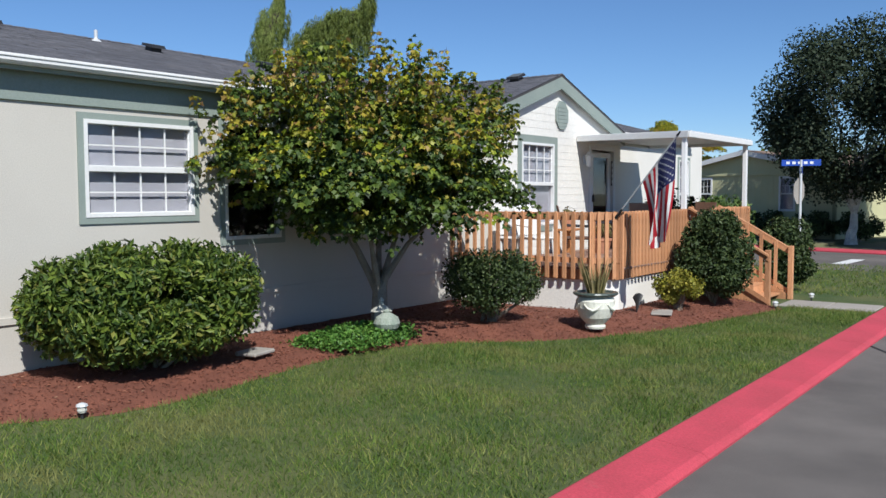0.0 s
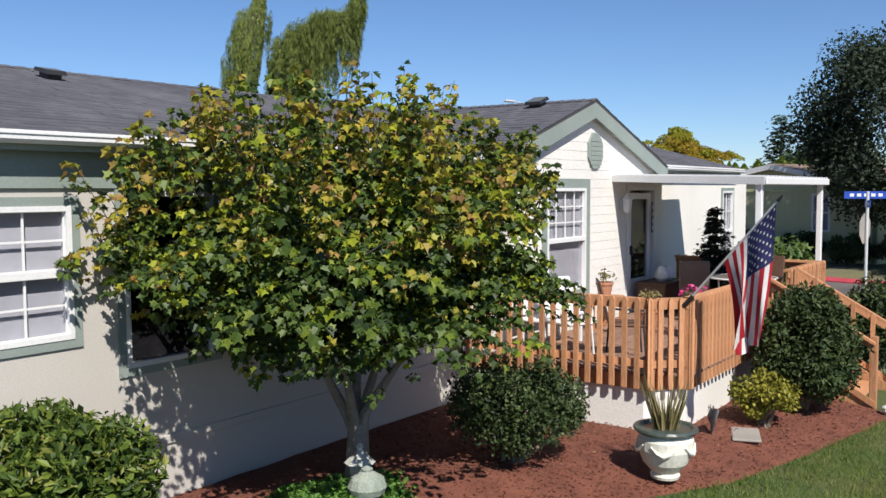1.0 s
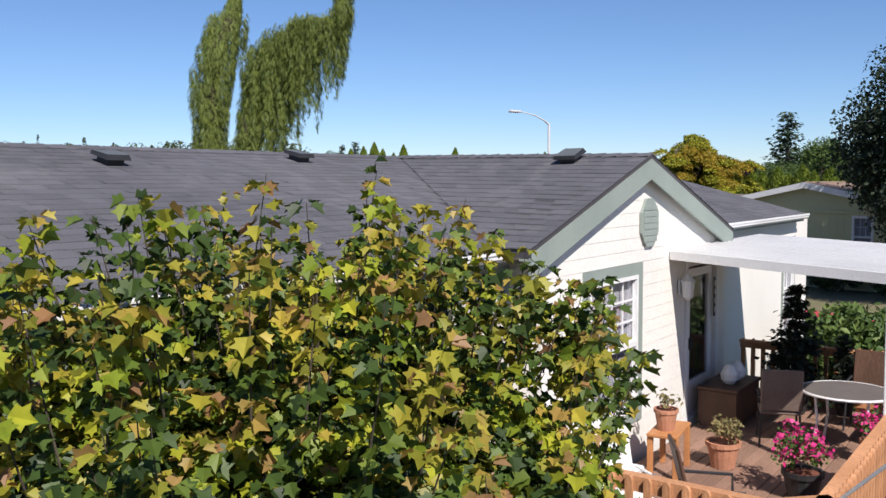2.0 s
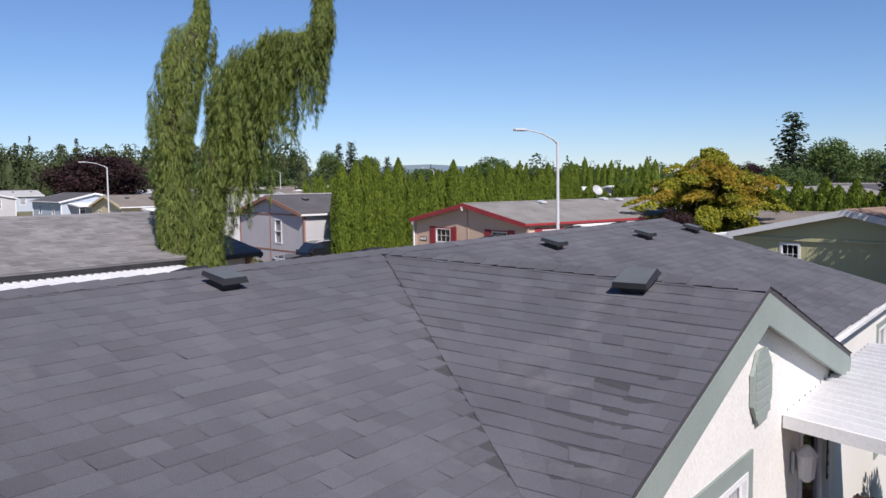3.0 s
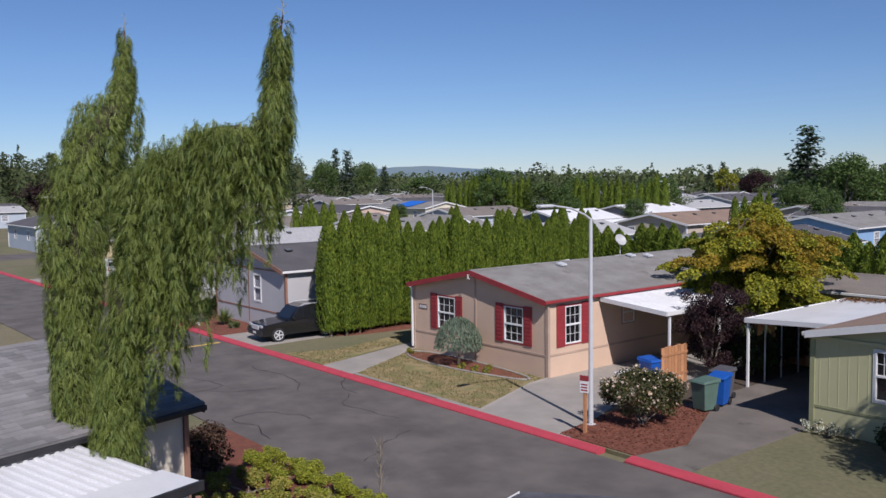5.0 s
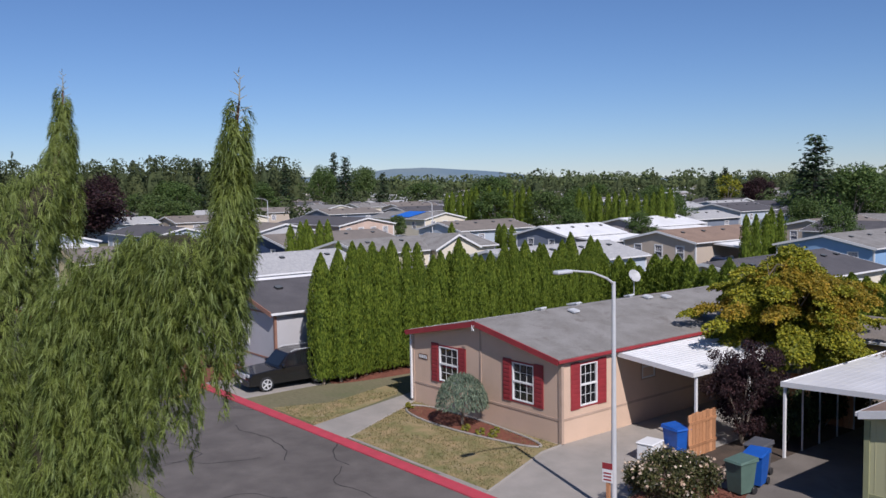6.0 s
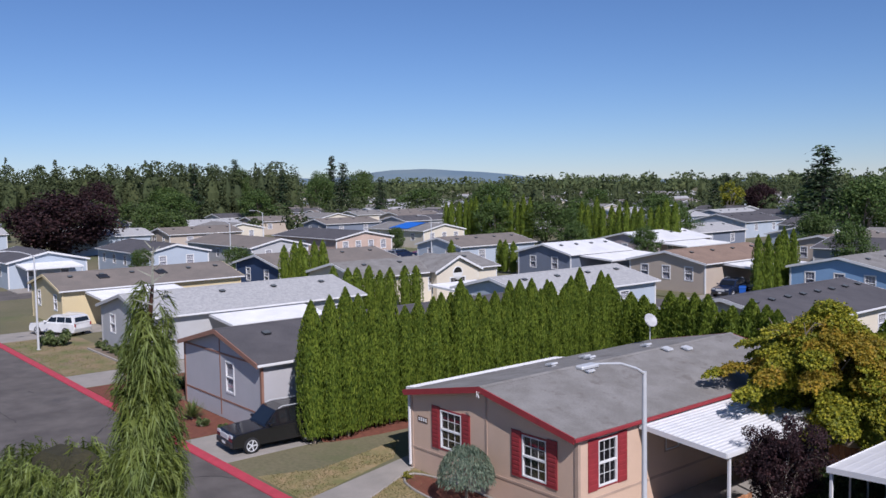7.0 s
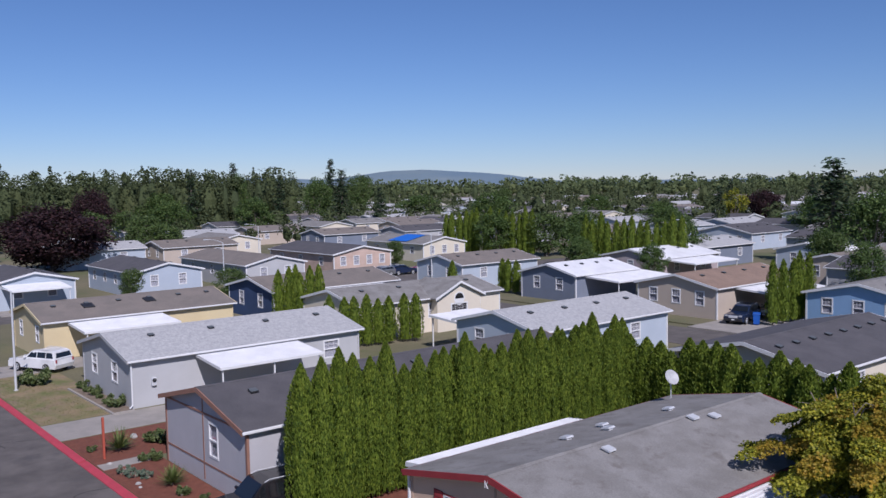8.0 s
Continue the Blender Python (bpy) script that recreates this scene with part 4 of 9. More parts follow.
# ---------------------------------------------------------------- deck
DZ = 0.84
FX, UX, CUT = -5.95, 12.52, 0.36   # the deck's front, its end, and the cut corner between them
deck = thing("deck", RZ15, "cedar-stained wooden deck with picket railing", "deck")
for i in range(19):
    x = -8.62 + 0.142 * i
    part("deck_board", B().box(x, x + 0.134, UX + 0.06 + max(0.0, x + 0.134 - FX + CUT - 0.05), 19.3, DZ - 0.035, DZ, 0.006), M_DECK, deck)
for name, z0, z1, off, material, text in (("skirt", -0.2, DZ - 0.06, 0.10, M_SIDING, "off-white skirting panel"), ("rim_joist", DZ - 0.2, DZ - 0.04, 0.07, M_CEDAR, "")):
    fx, ux, k = FX - off, UX + off, CUT + 0.012
    part(name, B().box(fx - 0.03, fx, ux + k, 19.3, z0, z1), material, deck, text)
    part(name, B().box(-8.98, fx - k, ux, ux + 0.03, z0, z1), material, deck, text)
    part(name, B().prism([(fx - k, ux + 0.03), (fx - 0.03, ux + k), (fx, ux + k), (fx - k, ux)], -z1, -z0, pose(0, 0, 0, -90, 0, 0)), material, deck, text)


def railing(parent, p0, p1, z0=DZ - 0.18, z1=DZ + 0.9, step=0.125, drop0=0.0, drop1=0.0, side=1, low=DZ + 0.07):
    """Round-topped pickets on the outer face between two points, a thin top rail and a low rail behind them; drop: fall of either end, for stairs."""
    p0, p1 = Vector((*p0, 0)), Vector((*p1, 0))
    d = (p1 - p0)
    n = max(2, int(d.length / step))
    ang = math.degrees(math.atan2(d.y, d.x))
    for i in range(n + 1):
        q = p0 + d * (i / n)
        dz = drop0 + (drop1 - drop0) * i / n
        o = part("picket", PICKET, None, parent)
        o.matrix_local = pose(q.x, q.y, z0 - dz, 0, 0, ang) @ Matrix.Diagonal((1, 1, z1 - z0, 1))
    t = pose(p0.x, p0.y, 0, 0, 0, ang)
    L = d.length
    fs = [(3, 2, 1, 0), (4, 5, 6, 7), (0, 1, 5, 4), (1, 2, 6, 5), (2, 3, 7, 6), (3, 0, 4, 7)]
    for name, zr, y0, y1, tall in (("cap_rail", z1 - 0.05, 0.021, 0.125, 0.036), ("rail", z1 - 0.14, 0.021, 0.06, 0.088), ("rail", low, 0.021, 0.06, 0.088)):
        y0, y1 = sorted((side * y0, side * y1))
        vs = [(-0.03, y0, zr - drop0), (L + 0.03, y0, zr - drop1), (L + 0.03, y1, zr - drop1), (-0.03, y1, zr - drop0)]
        vs += [(x, y, z + tall) for x, y, z in vs]
        part(name, B().add(vs, fs, t), M_CEDAR, parent)


PICKET = B().prism([(-0.03, 0), (0.03, 0), (0.03, 0.96), (0.022, 0.983), (0.008, 0.999), (-0.008, 0.999), (-0.022, 0.983), (-0.03, 0.96)][::-1], -0.02, 0.018).mesh("picket")
PICKET.materials.append(M_CEDAR)
railing(deck, (FX - CUT, UX), (-9.02, UX), step=0.158, side=-1)
railing(deck, (FX - CUT, UX), (FX, UX + CUT), step=0.12)
railing(deck, (FX, UX + CUT), (FX, 15.75), step=0.132)
railing(deck, (FX, 17.25), (FX, 19.3), step=0.132)
railing(deck, (FX, 19.32), (-8.6, 19.32), step=0.14)
for x, y in ((FX - 0.06, UX + CUT + 0.02), (FX - CUT - 0.02, UX + 0.06), (FX - 0.05, 15.72), (FX - 0.05, 17.28), (FX - 0.05, 19.25)):
    part("post", B().box(x - 0.045, x + 0.045, y - 0.045, y + 0.045, DZ - 0.2, DZ + 0.85, 0.006), M_CEDAR, deck)
# steps down towards the road
steps = thing("deck_steps", RZ15, "wooden deck steps with sloping handrails", "stairs")
for k in range(4):
    z = DZ - 0.18 * (k + 1)
    part("tread", B().box(-5.94 + 0.31 * k, -5.94 + 0.31 * (k + 1) + 0.02, 15.8, 17.2, z - 0.04, z, 0.006), M_CEDAR, steps)
    part("riser", B().box(-5.94 + 0.31 * k, -5.94 + 0.31 * k + 0.02, 15.8, 17.2, z, z + 0.14), M_CEDAR, steps)
for y in (15.76, 17.24):
    part("stringer", B().prism([(-5.96, DZ - 0.02), (-4.5, 0.08), (-4.5, -0.05), (-4.75, -0.05), (-5.96, DZ - 0.35)], y - 0.02, y + 0.02), M_CEDAR, steps)
    railing(steps, (-5.88, y), (-4.5, y), z0=DZ - 0.05, z1=DZ + 0.95, step=0.24, drop0=0.0, drop1=0.83, side=-1 if y < 16 else 1, low=DZ + 0.05)
    part("post", B().box(-4.54, -4.45, y - 0.045, y + 0.045, 0, 1.02, 0.006), M_CEDAR, steps)

pc = canopy("patio_cover", RZ15, -8.7, -5.95, 15.7, 19.45, 3.20, 3.13, [(-6.05, 15.78), (-6.05, 19.35)], "white ribbed metal patio cover on square posts", 0.85, ribs_along_y=False, category="patio cover", deep=0.075, pitch=0.2, rib=0.06)
for c in pc.children:  # both ends run back at a slant towards the house
    if c.name.startswith(("sheet", "fascia")):
        for q in c.data.vertices: q.co.y += 0.9 * max(0.0, (-5.95 - q.co.x) / 2.75)

# ---------------------------------------------------------------- maple by the house
rng = np.random.default_rng(5)
maple = thing("maple_tree", nat(-7.95, 9.25), "low-branched maple with green, yellow and orange leaves", "tree")
tb = B()
base = Vector((0, 0, 0))
ends = []
for i in range(6):
    a = 2 * math.pi * i / 6 + 0.5 * rng.random()
    r1 = 0.75 + 0.55 * rng.random()
    top = Vector((math.cos(a) * r1, math.sin(a) * r1 * 1.25, 1.75 + 0.75 * rng.random()))
    mid = Vector((math.cos(a) * r1 * 0.35, math.sin(a) * r1 * 0.4, 1.25 + 0.3 * rng.random()))
    tb.tube([(0.02, 0.02, 0.55), (0.10 * math.cos(a), 0.10 * math.sin(a), 0.85), tuple(mid), tuple(top)], [0.06, 0.055, 0.032, 0.008], 7)
    for _ in range(8):
        q = mid.lerp(top, rng.random())
        t = q + Vector((rng.normal() * 0.4, rng.normal() * 0.45, 0.3 + 0.4 * rng.random()))
        tb.tube([tuple(q), tuple(q.lerp(t, 0.5) + Vector((0, 0, 0.08))), tuple(t)], [0.014, 0.009, 0.004], 5)
        ends.append(t)
tb.tube([(0, 0, -0.1), (0.02, 0, 0.25), (0.02, 0.02, 0.75)], [0.17, 0.12, 0.10], 10)

def whorls(b, rng, C, N, size):
    """Five or six leaves round each twig end at C, spread across its axis N and drooping."""
    C, N = np.asarray(C, float), np.asarray(N, float)
    n = len(C)
    if n == 0: return b
    N = N / np.linalg.norm(N, axis=1, keepdims=True)
    E = np.cross(N, unit(rng, n))
    E /= np.linalg.norm(E, axis=1, keepdims=True) + 1e-9
    F = np.cross(N, E)
    sz = size * (0.75 + 0.5 * rng.random(n))
    for k in range(6):
        a = 1.047 * k + 0.35 * rng.normal(size=n)
        d = E * np.cos(a)[:, None] + F * np.sin(a)[:, None] - N * (0.25 + 0.3 * rng.random(n))[:, None]
        d[:, 2] -= 0.25
        keep = rng.random(n) < 0.88
        cards(b, (C + d * sz[:, None] * 0.75)[keep], d[keep], (N + 0.45 * d + 0.3 * rng.normal(size=(n, 3)))[keep], (sz * (0.75 + 0.45 * rng.random(n)))[keep], "maple", 1.0, 0.45)
    return b


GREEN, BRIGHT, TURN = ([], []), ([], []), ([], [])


def twig_end(c, n, turning, lit_share=0.13):
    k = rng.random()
    to = TURN if k < turning else BRIGHT if k < turning + lit_share else GREEN
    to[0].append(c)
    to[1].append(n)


for k in range(330):
    d, R = unit(rng, 1)[0], rng.random() ** 0.3
    if k >= 225: R = 0.25 + 0.5 * rng.random()
    elif k > 200:  # boughs that reach out past the rest
        a = rng.random() * 6.28
        d, R = np.array((math.cos(a) * 0.95, math.sin(a) * 0.98, -0.5 + 0.7 * rng.random())), 1.12
    x, y, z = d[0] * 1.6 * R, d[1] * 2.08 * R, max(2.34 + d[2] * 1.02 * R, 1.5 + 0.3 * rng.random())
    r, out = 0.26 + 0.24 * rng.random(), Vector((x, y, 0)).normalized()
    for _ in range(int(122 * r * r) + 7):
        q, a = math.sqrt(rng.random()), 6.283 * rng.random()
        c, sn = math.cos(a), math.sin(a)
        tip = c * out.x + sn * out.y
        # yellow-green share grows with height: light on the crown put into leaf colour
        twig_end((x + r * q * c, y + r * q * sn, z + r * (0.25 * (1 - q * q) - 0.4 * q * tip) + 0.05 * rng.normal()),
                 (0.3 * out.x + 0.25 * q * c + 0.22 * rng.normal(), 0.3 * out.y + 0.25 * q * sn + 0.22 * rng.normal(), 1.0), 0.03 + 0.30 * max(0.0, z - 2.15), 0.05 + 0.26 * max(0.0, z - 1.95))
sb = B()
for k in range(250):
    a, r = rng.random() * 6.28, math.sqrt(rng.random())
    x, y = math.cos(a) * r * 1.75, math.sin(a) * r * 2.3 - 0.1
    z0 = 2.5 + 0.95 * math.sqrt(max(0.0, 1 - r * r))
    tall = 0.2 + (0.55 * rng.random() ** 1.6) * (1.2 - 0.7 * r)
    lean = Vector((0.35 * math.cos(a) * r + 0.1 * rng.normal(), 0.35 * math.sin(a) * r + 0.1 * rng.normal(), 1.0))
    foot = Vector((x, y, z0 - 0.1))
    sb.tube([tuple(foot), tuple(foot + lean * (tall + 0.1))], [0.005, 0.002], 4)
    hue = 0.7 if rng.random() < 0.55 else 0.12
    for m in range(3 + int(tall / 0.085)):
        p = foot + lean * (0.05 + 0.085 * m)
        if p.z > z0 + tall + 0.06: break
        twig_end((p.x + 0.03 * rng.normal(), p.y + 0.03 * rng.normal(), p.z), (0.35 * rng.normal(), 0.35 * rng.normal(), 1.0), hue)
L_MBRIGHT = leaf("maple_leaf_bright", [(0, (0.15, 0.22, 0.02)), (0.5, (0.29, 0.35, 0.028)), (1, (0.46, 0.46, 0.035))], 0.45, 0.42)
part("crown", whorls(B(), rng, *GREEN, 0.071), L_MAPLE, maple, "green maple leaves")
part("bright_crown", whorls(B(), rng, *BRIGHT, 0.071), L_MBRIGHT, maple, "yellow-green leaves, more of them towards the lit top")
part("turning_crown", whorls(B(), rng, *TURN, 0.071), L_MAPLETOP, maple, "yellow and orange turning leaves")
tagged(part("twig", sb, mat("twig_bark", (0.07, 0.055, 0.04), None, 6, 50, 0.3, 0.9), maple), kind="stuff")
part("trunk", tb, mat("maple_bark", (0.24, 0.21, 0.18), (0.17, 0.15, 0.125), 6, 50, 0.5, 0.9), maple)

# ---------------------------------------------------------------- homes across the street
C = lambda *c: c
W_PEACH = mat("peach_siding", (0.62, 0.45, 0.33), (0.56, 0.41, 0.30), 0.5, 50, 0.15, 0.75)
T_PEACH = mat("tan_trim", (0.46, 0.34, 0.26), None, 1, 40, 0.1, 0.7)
T_RED = mat("barn_red_paint", (0.30, 0.035, 0.04), (0.24, 0.03, 0.035), 2, 40, 0.1, 0.6)
R_GREY = mat("grey_shingle", (0.25, 0.24, 0.225), (0.19, 0.18, 0.165), 0.9, 25, 0.4, 0.9, stain=(0.14, 0.125, 0.11), stain_at=0.55, stain_scale=1.3)
R_DARK = mat("charcoal_shingle", (0.10, 0.094, 0.098), (0.078, 0.074, 0.078), 0.7, 25, 0.4, 0.9)
R_PALE = mat("pale_grey_shingle", (0.43, 0.425, 0.415), (0.34, 0.34, 0.34), 3.5, 9, 0.4, 0.9)
R_WHITE = mat("white_coated_roof", (0.72, 0.72, 0.72), (0.62, 0.62, 0.62), 0.5, 12, 0.1, 0.7)
R_BROWN = mat("brown_shingle", (0.27, 0.19, 0.14), (0.22, 0.155, 0.115), 0.7, 20, 0.4, 0.9)
R_TAN = mat("taupe_shingle", (0.21, 0.18, 0.155), (0.17, 0.15, 0.13), 0.7, 20, 0.4, 0.9)
W_GREY = mat("grey_siding", (0.46, 0.45, 0.46), (0.42, 0.41, 0.42), 0.5, 40, 0.1, 0.75)
T_BROWN = mat("brown_trim", (0.30, 0.16, 0.11), None, 1, 40, 0.1, 0.7)
W_LGREY = mat("pale_grey_siding", (0.45, 0.45, 0.45), (0.41, 0.41, 0.41), 0.5, 40, 0.1, 0.75)
W_YELLOW = mat("buttercream_siding", (0.62, 0.52, 0.31), (0.58, 0.48, 0.28), 0.5, 40, 0.1, 0.75)
W_GREEN = mat("olive_green_siding", (0.50, 0.485, 0.28), (0.46, 0.45, 0.26), 0.5, 40, 0.1, 0.75)
T_OLIVE = mat("olive_trim", (0.30, 0.31, 0.17), None, 1, 40, 0.1, 0.7)
W_BLUE = mat("light_blue_siding", (0.24, 0.38, 0.58), (0.22, 0.35, 0.54), 0.5, 40, 0.1, 0.75)
W_PBLUE = mat("powder_blue_siding", (0.42, 0.47, 0.53), (0.39, 0.44, 0.50), 0.5, 40, 0.1, 0.75)
W_SLATE = mat("slate_blue_siding", (0.19, 0.215, 0.27), (0.17, 0.195, 0.245), 0.5, 40, 0.1, 0.75)
W_NAVY = mat("navy_siding", (0.045, 0.075, 0.16), None, 0.5, 40, 0.1, 0.75)
W_CREAM = mat("cream_siding", (0.66, 0.60, 0.48), (0.62, 0.56, 0.45), 0.5, 40, 0.1, 0.75)
W_BEIGE = mat("beige_siding", (0.48, 0.41, 0.33), (0.45, 0.38, 0.31), 0.5, 40, 0.1, 0.75)

SH = dict(shutter=(T_RED, 0.46), trim=T_RED, trim_w=0.06, blind=False, cols=3, rows=2, grid_low=True)
peach = mobile_home("house", at(-42.85, 36.2, 0.12), 8.75, 15.3, 2.98, 3.83, W_PEACH, T_PEACH, R_GREY, "peach manufactured home with red shutters and grey roof",
    [("front", -1.94, 1.10, 1.22, 1.47, SH), ("front", 2.44, 1.10, 1.14, 1.46, SH), ("right", 1.48, 1.12, 0.95, 1.56, SH)], fascia=T_RED, gutter=T_RED, vents=0, mids=(0.05,), over_x=0.12)
gray = mobile_home("house", at(-59.66, 33.9, 0.15), 8.5, 21.5, 3.12, 4.15, W_GREY, T_BROWN, R_DARK, "grey manufactured home with brown trim and dark roof",
    [("front", 1.05, 1.22, 0.85, 1.5, dict(trim=M_WHITE, blind=True, trim_w=0.05, cols=1, rows=1))], vents=7, mids=(0.0,), over_x=0.2)
lgray = mobile_home("house", at(-79.6, 36.2), 9.0, 16.5, 3.0, 4.05, W_LGREY, W_LGREY, R_PALE, "pale blue-grey home with light shingle roof",
    [("front", -2.2, 1.2, 1.0, 1.3, dict(trim=M_WHITE, trim_w=0.06)), ("front", 1.6, 1.2, 1.0, 1.3, dict(trim=M_WHITE, trim_w=0.06)), ("right", 14.2, 1.2, 1.2, 1.2, dict(trim=M_WHITE, trim_w=0.06))], vents=4, band=False)
yellow = mobile_home("house", at(-99.6, 36.6), 9.0, 16.0, 3.0, 4.0, W_YELLOW, W_YELLOW, R_TAN, "buttercream home with taupe shingle roof",
    [("front", -2.2, 1.2, 0.9, 1.3, dict(trim=M_WHITE, trim_w=0.06)), ("front", 2.6, 1.2, 0.9, 1.3, dict(trim=M_WHITE, trim_w=0.06))], vents=6, band=False)
green = mobile_home("house", at(-23.6, 37.2), 8.9, 16.0, 3.05, 3.95, W_GREEN, T_OLIVE, R_BROWN, "olive green home with brown shingle roof",
    [("front", -2.15, 1.25, 0.72, 1.5, dict(trim=M_WHITE, trim_w=0.05, cols=3, rows=2, blind=False)), ("front", 2.2, 1.25, 0.72, 1.5, dict(trim=M_WHITE, trim_w=0.05, cols=3, rows=2))], fascia=M_WHITE, vents=5, over_x=0.1)
part("trim_board", B().box(-4.44, 4.44, -0.07, 0.002, 2.86, 2.98, 0.006), W_GREEN, green)
for k in range(29):
    x = -4.2 + 0.3 * k
    if all(abs(x - c) > 0.45 for c in (-2.15, 2.2)):
        part("batten", B().box(x - 0.01, x + 0.01, -0.006, 0.002, 0.82, 2.855, 0.002), W_GREEN, green)
canopy("carport", at(0, 0), -38.42, -35.05, 39.3, 50.6, 2.95, 2.68, [(-35.15, 39.6), (-35.15, 43.0), (-35.15, 46.7), (-35.15, 50.3)], "white ribbed carport roof beside the peach home", -0.05)
gcp = canopy("carport", at(0, 0), -28.3, -32.5, 40.6, 48.5, 2.8, 2.6, [(-32.4, 40.7), (-32.4, 48.3)], "white metal carport beside the green home", -0.05, pitch=0.3, rib=0.004)
for y in (41.9, 43.1, 44.4, 45.7, 47.0):
    part("post", B().box(-32.43, -32.38, y - 0.025, y + 0.025, -0.05, 2.56, 0.004), M_GALV, gcp, "thin grey post")
lq = np.random.default_rng(47)
P = np.stack([-32.3 + 3.9 * lq.random(900), 48.35 - 0.9 * np.abs(lq.normal(size=900)) * (0.35 + 0.4 * lq.random(900)), np.zeros(900)], 1)
P[:, 2] = 2.8 - 0.2 * (-28.3 - P[:, 0]) / 4.2 + 0.03 + 0.05 * lq.random(900)
tagged(part("leaf_litter", cards(B(), P, lq.normal(size=(900, 3)) * [1, 1, 0.2], lq.normal(size=(900, 3)) * 0.4 + [0, 0, 1], 0.10 + 0.08 * lq.random(900), "diamond", 0.8), leaf("rusty_leaf_litter", [(0, (0.10, 0.05, 0.025)), (0.6, (0.19, 0.09, 0.04)), (1, (0.27, 0.16, 0.07))], 0.8, 0.1)), "rusty dry leaves drifted on the far end of the carport roof", "leaf litter", kind="stuff")
# panel added to keep light out of the carport's far end
part("back_panel", B().box(-32.45, -28.35, 48.3, 48.38, -0.05, 2.55), W_GREEN, gcp, "green panel added across the carport's back to keep it dark")
mobile_home("house", at(-22.5, 52.3, 0, 90), 5.0, 14.2, 2.72, 3.2, W_BEIGE, W_BEIGE, R_TAN, "low taupe-roofed outbuilding behind the carport", (), vents=0, band=False, corner=False, group="")
canopy("carport", at(0, 0), -75.0, -71.4, 40.3, 47.5, 2.8, 2.45, [(-71.6, 40.5), (-71.6, 44), (-71.6, 47.3)], "white ribbed carport roof beside the pale home", -0.05)
for y in (4.2, 9.4):
    part("skylight", B().box(-0.5, 0.5, -0.45, 0.45, -0.03, 0.1, 0.02, pose(2.0, y, 3.66, 0, 12.5, 0)), M_BLACK, yellow, "dark domed skylight")
canopy("carport", at(0, 0), -95.0, -90.8, 38.4, 46.0, 2.8, 2.5, [(-90.9, 38.6), (-90.9, 42.2), (-90.9, 45.8)], "white awning along the buttercream home", -0.05)

# ---------------------------------------------------------------- arborvitae hedge
ARB = [arborvitae_meshes(s) for s in (1, 2, 3, 4)]
ARB_MID = [arborvitae_meshes(s, n=3300) for s in (7, 8, 9)]
hr = np.random.default_rng(11)
spots = [(-52.75 + 0.15 * hr.normal(), 35.0 + 0.84 * k, 1.27 - 0.003 * k) for k in range(25)] + [(-53.6 + 0.15 * hr.normal(), 35.6 + 1.0 * k, 1.12) for k in range(16)] + [(-57.0 + 0.85 * k, 55.8 + 0.2 * hr.normal(), 0.97) for k in range(50)]
for k, (x, y, tall) in enumerate(spots):
    plant("arborvitae", ARB[k % 4] if k < 25 else ARB_MID[k % 3], at(x, y, -0.02, 90 * k + 40 * hr.random()), "tall clipped-looking green arborvitae in the hedge row", "tree", "arborvitae hedge", (1.22 if k < 41 else 1.5, 1.22 if k < 41 else 1.5, tall * (0.88 + 0.2 * hr.random())))


def street_lamp(x, y, h=6.7, rz=0.0, arm=2.1):
    """A tapered pole with an upswept arm and a flat head."""
    ob = thing("street_lamp", at(x, y, -0.02, rz), "pale grey steel street lamp with a single arm", "street lamp", "street lamps")
    part("pole", B().lathe([(0.16, 0), (0.16, 0.04), (0.085, 0.05), (0.075, 2), (0.055, h)], 12), M_GALV, ob)
    part("arm", B().tube([(0, 0, h - 0.05), (0, -0.3, h + 0.12), (0, -0.9, h + 0.33), (0, -arm + 0.3, h + 0.45)], [0.045, 0.035, 0.03, 0.025], 8), M_GALV, ob)
    part("head", B().box(-0.12, 0.12, -arm - 0.25, -arm + 0.32, h + 0.38, h + 0.48, 0.03), M_GALV, ob)
    return ob


street_lamp(-32.95, 32.45)
street_lamp(-85.6, 32.2)
street_lamp(-112.2, 89.3)

# ---------------------------------------------------------------- weeping conifer
wc = thing("weeping_conifer", at(0, 0), "two-leadered weeping conifer with drooping green curtains", "tree")
wr = np.random.default_rng(21)
T1 = [(-31.8, 16.35, 0), (-32.0, 16.35, 4), (-32.2, 16.45, 7), (-32.5, 16.85, 8.6), (-33.4, 17.7, 9.6), (-33.95, 18.2, 10.3), (-33.95, 18.25, 11.3)]
T2 = [(-30.6, 16.4, 0), (-30.55, 16.6, 4), (-30.15, 16.9, 7), (-29.8, 17.1, 8.0), (-29.15, 17.45, 8.4), (-28.4, 17.8, 8.75), (-27.6, 18.05, 8.7), (-27.1, 18.2, 8.95), (-27.15, 18.22, 9.65), (-26.95, 18.18, 10.1), (-26.74, 18.15, 10.52)]
tb, cb = B(), B()
TP, TU, TN = [], [], []


def lerp_path(path, q):
    L = [0.0]
    for a, b_ in zip(path, path[1:]): L.append(L[-1] + (Vector(b_) - Vector(a)).length)
    s = q * L[-1]
    for i in range(len(path) - 1):
        if s <= L[i + 1] or i == len(path) - 2: return Vector(path[i]).lerp(Vector(path[i + 1]), (s - L[i]) / (L[i + 1] - L[i]))


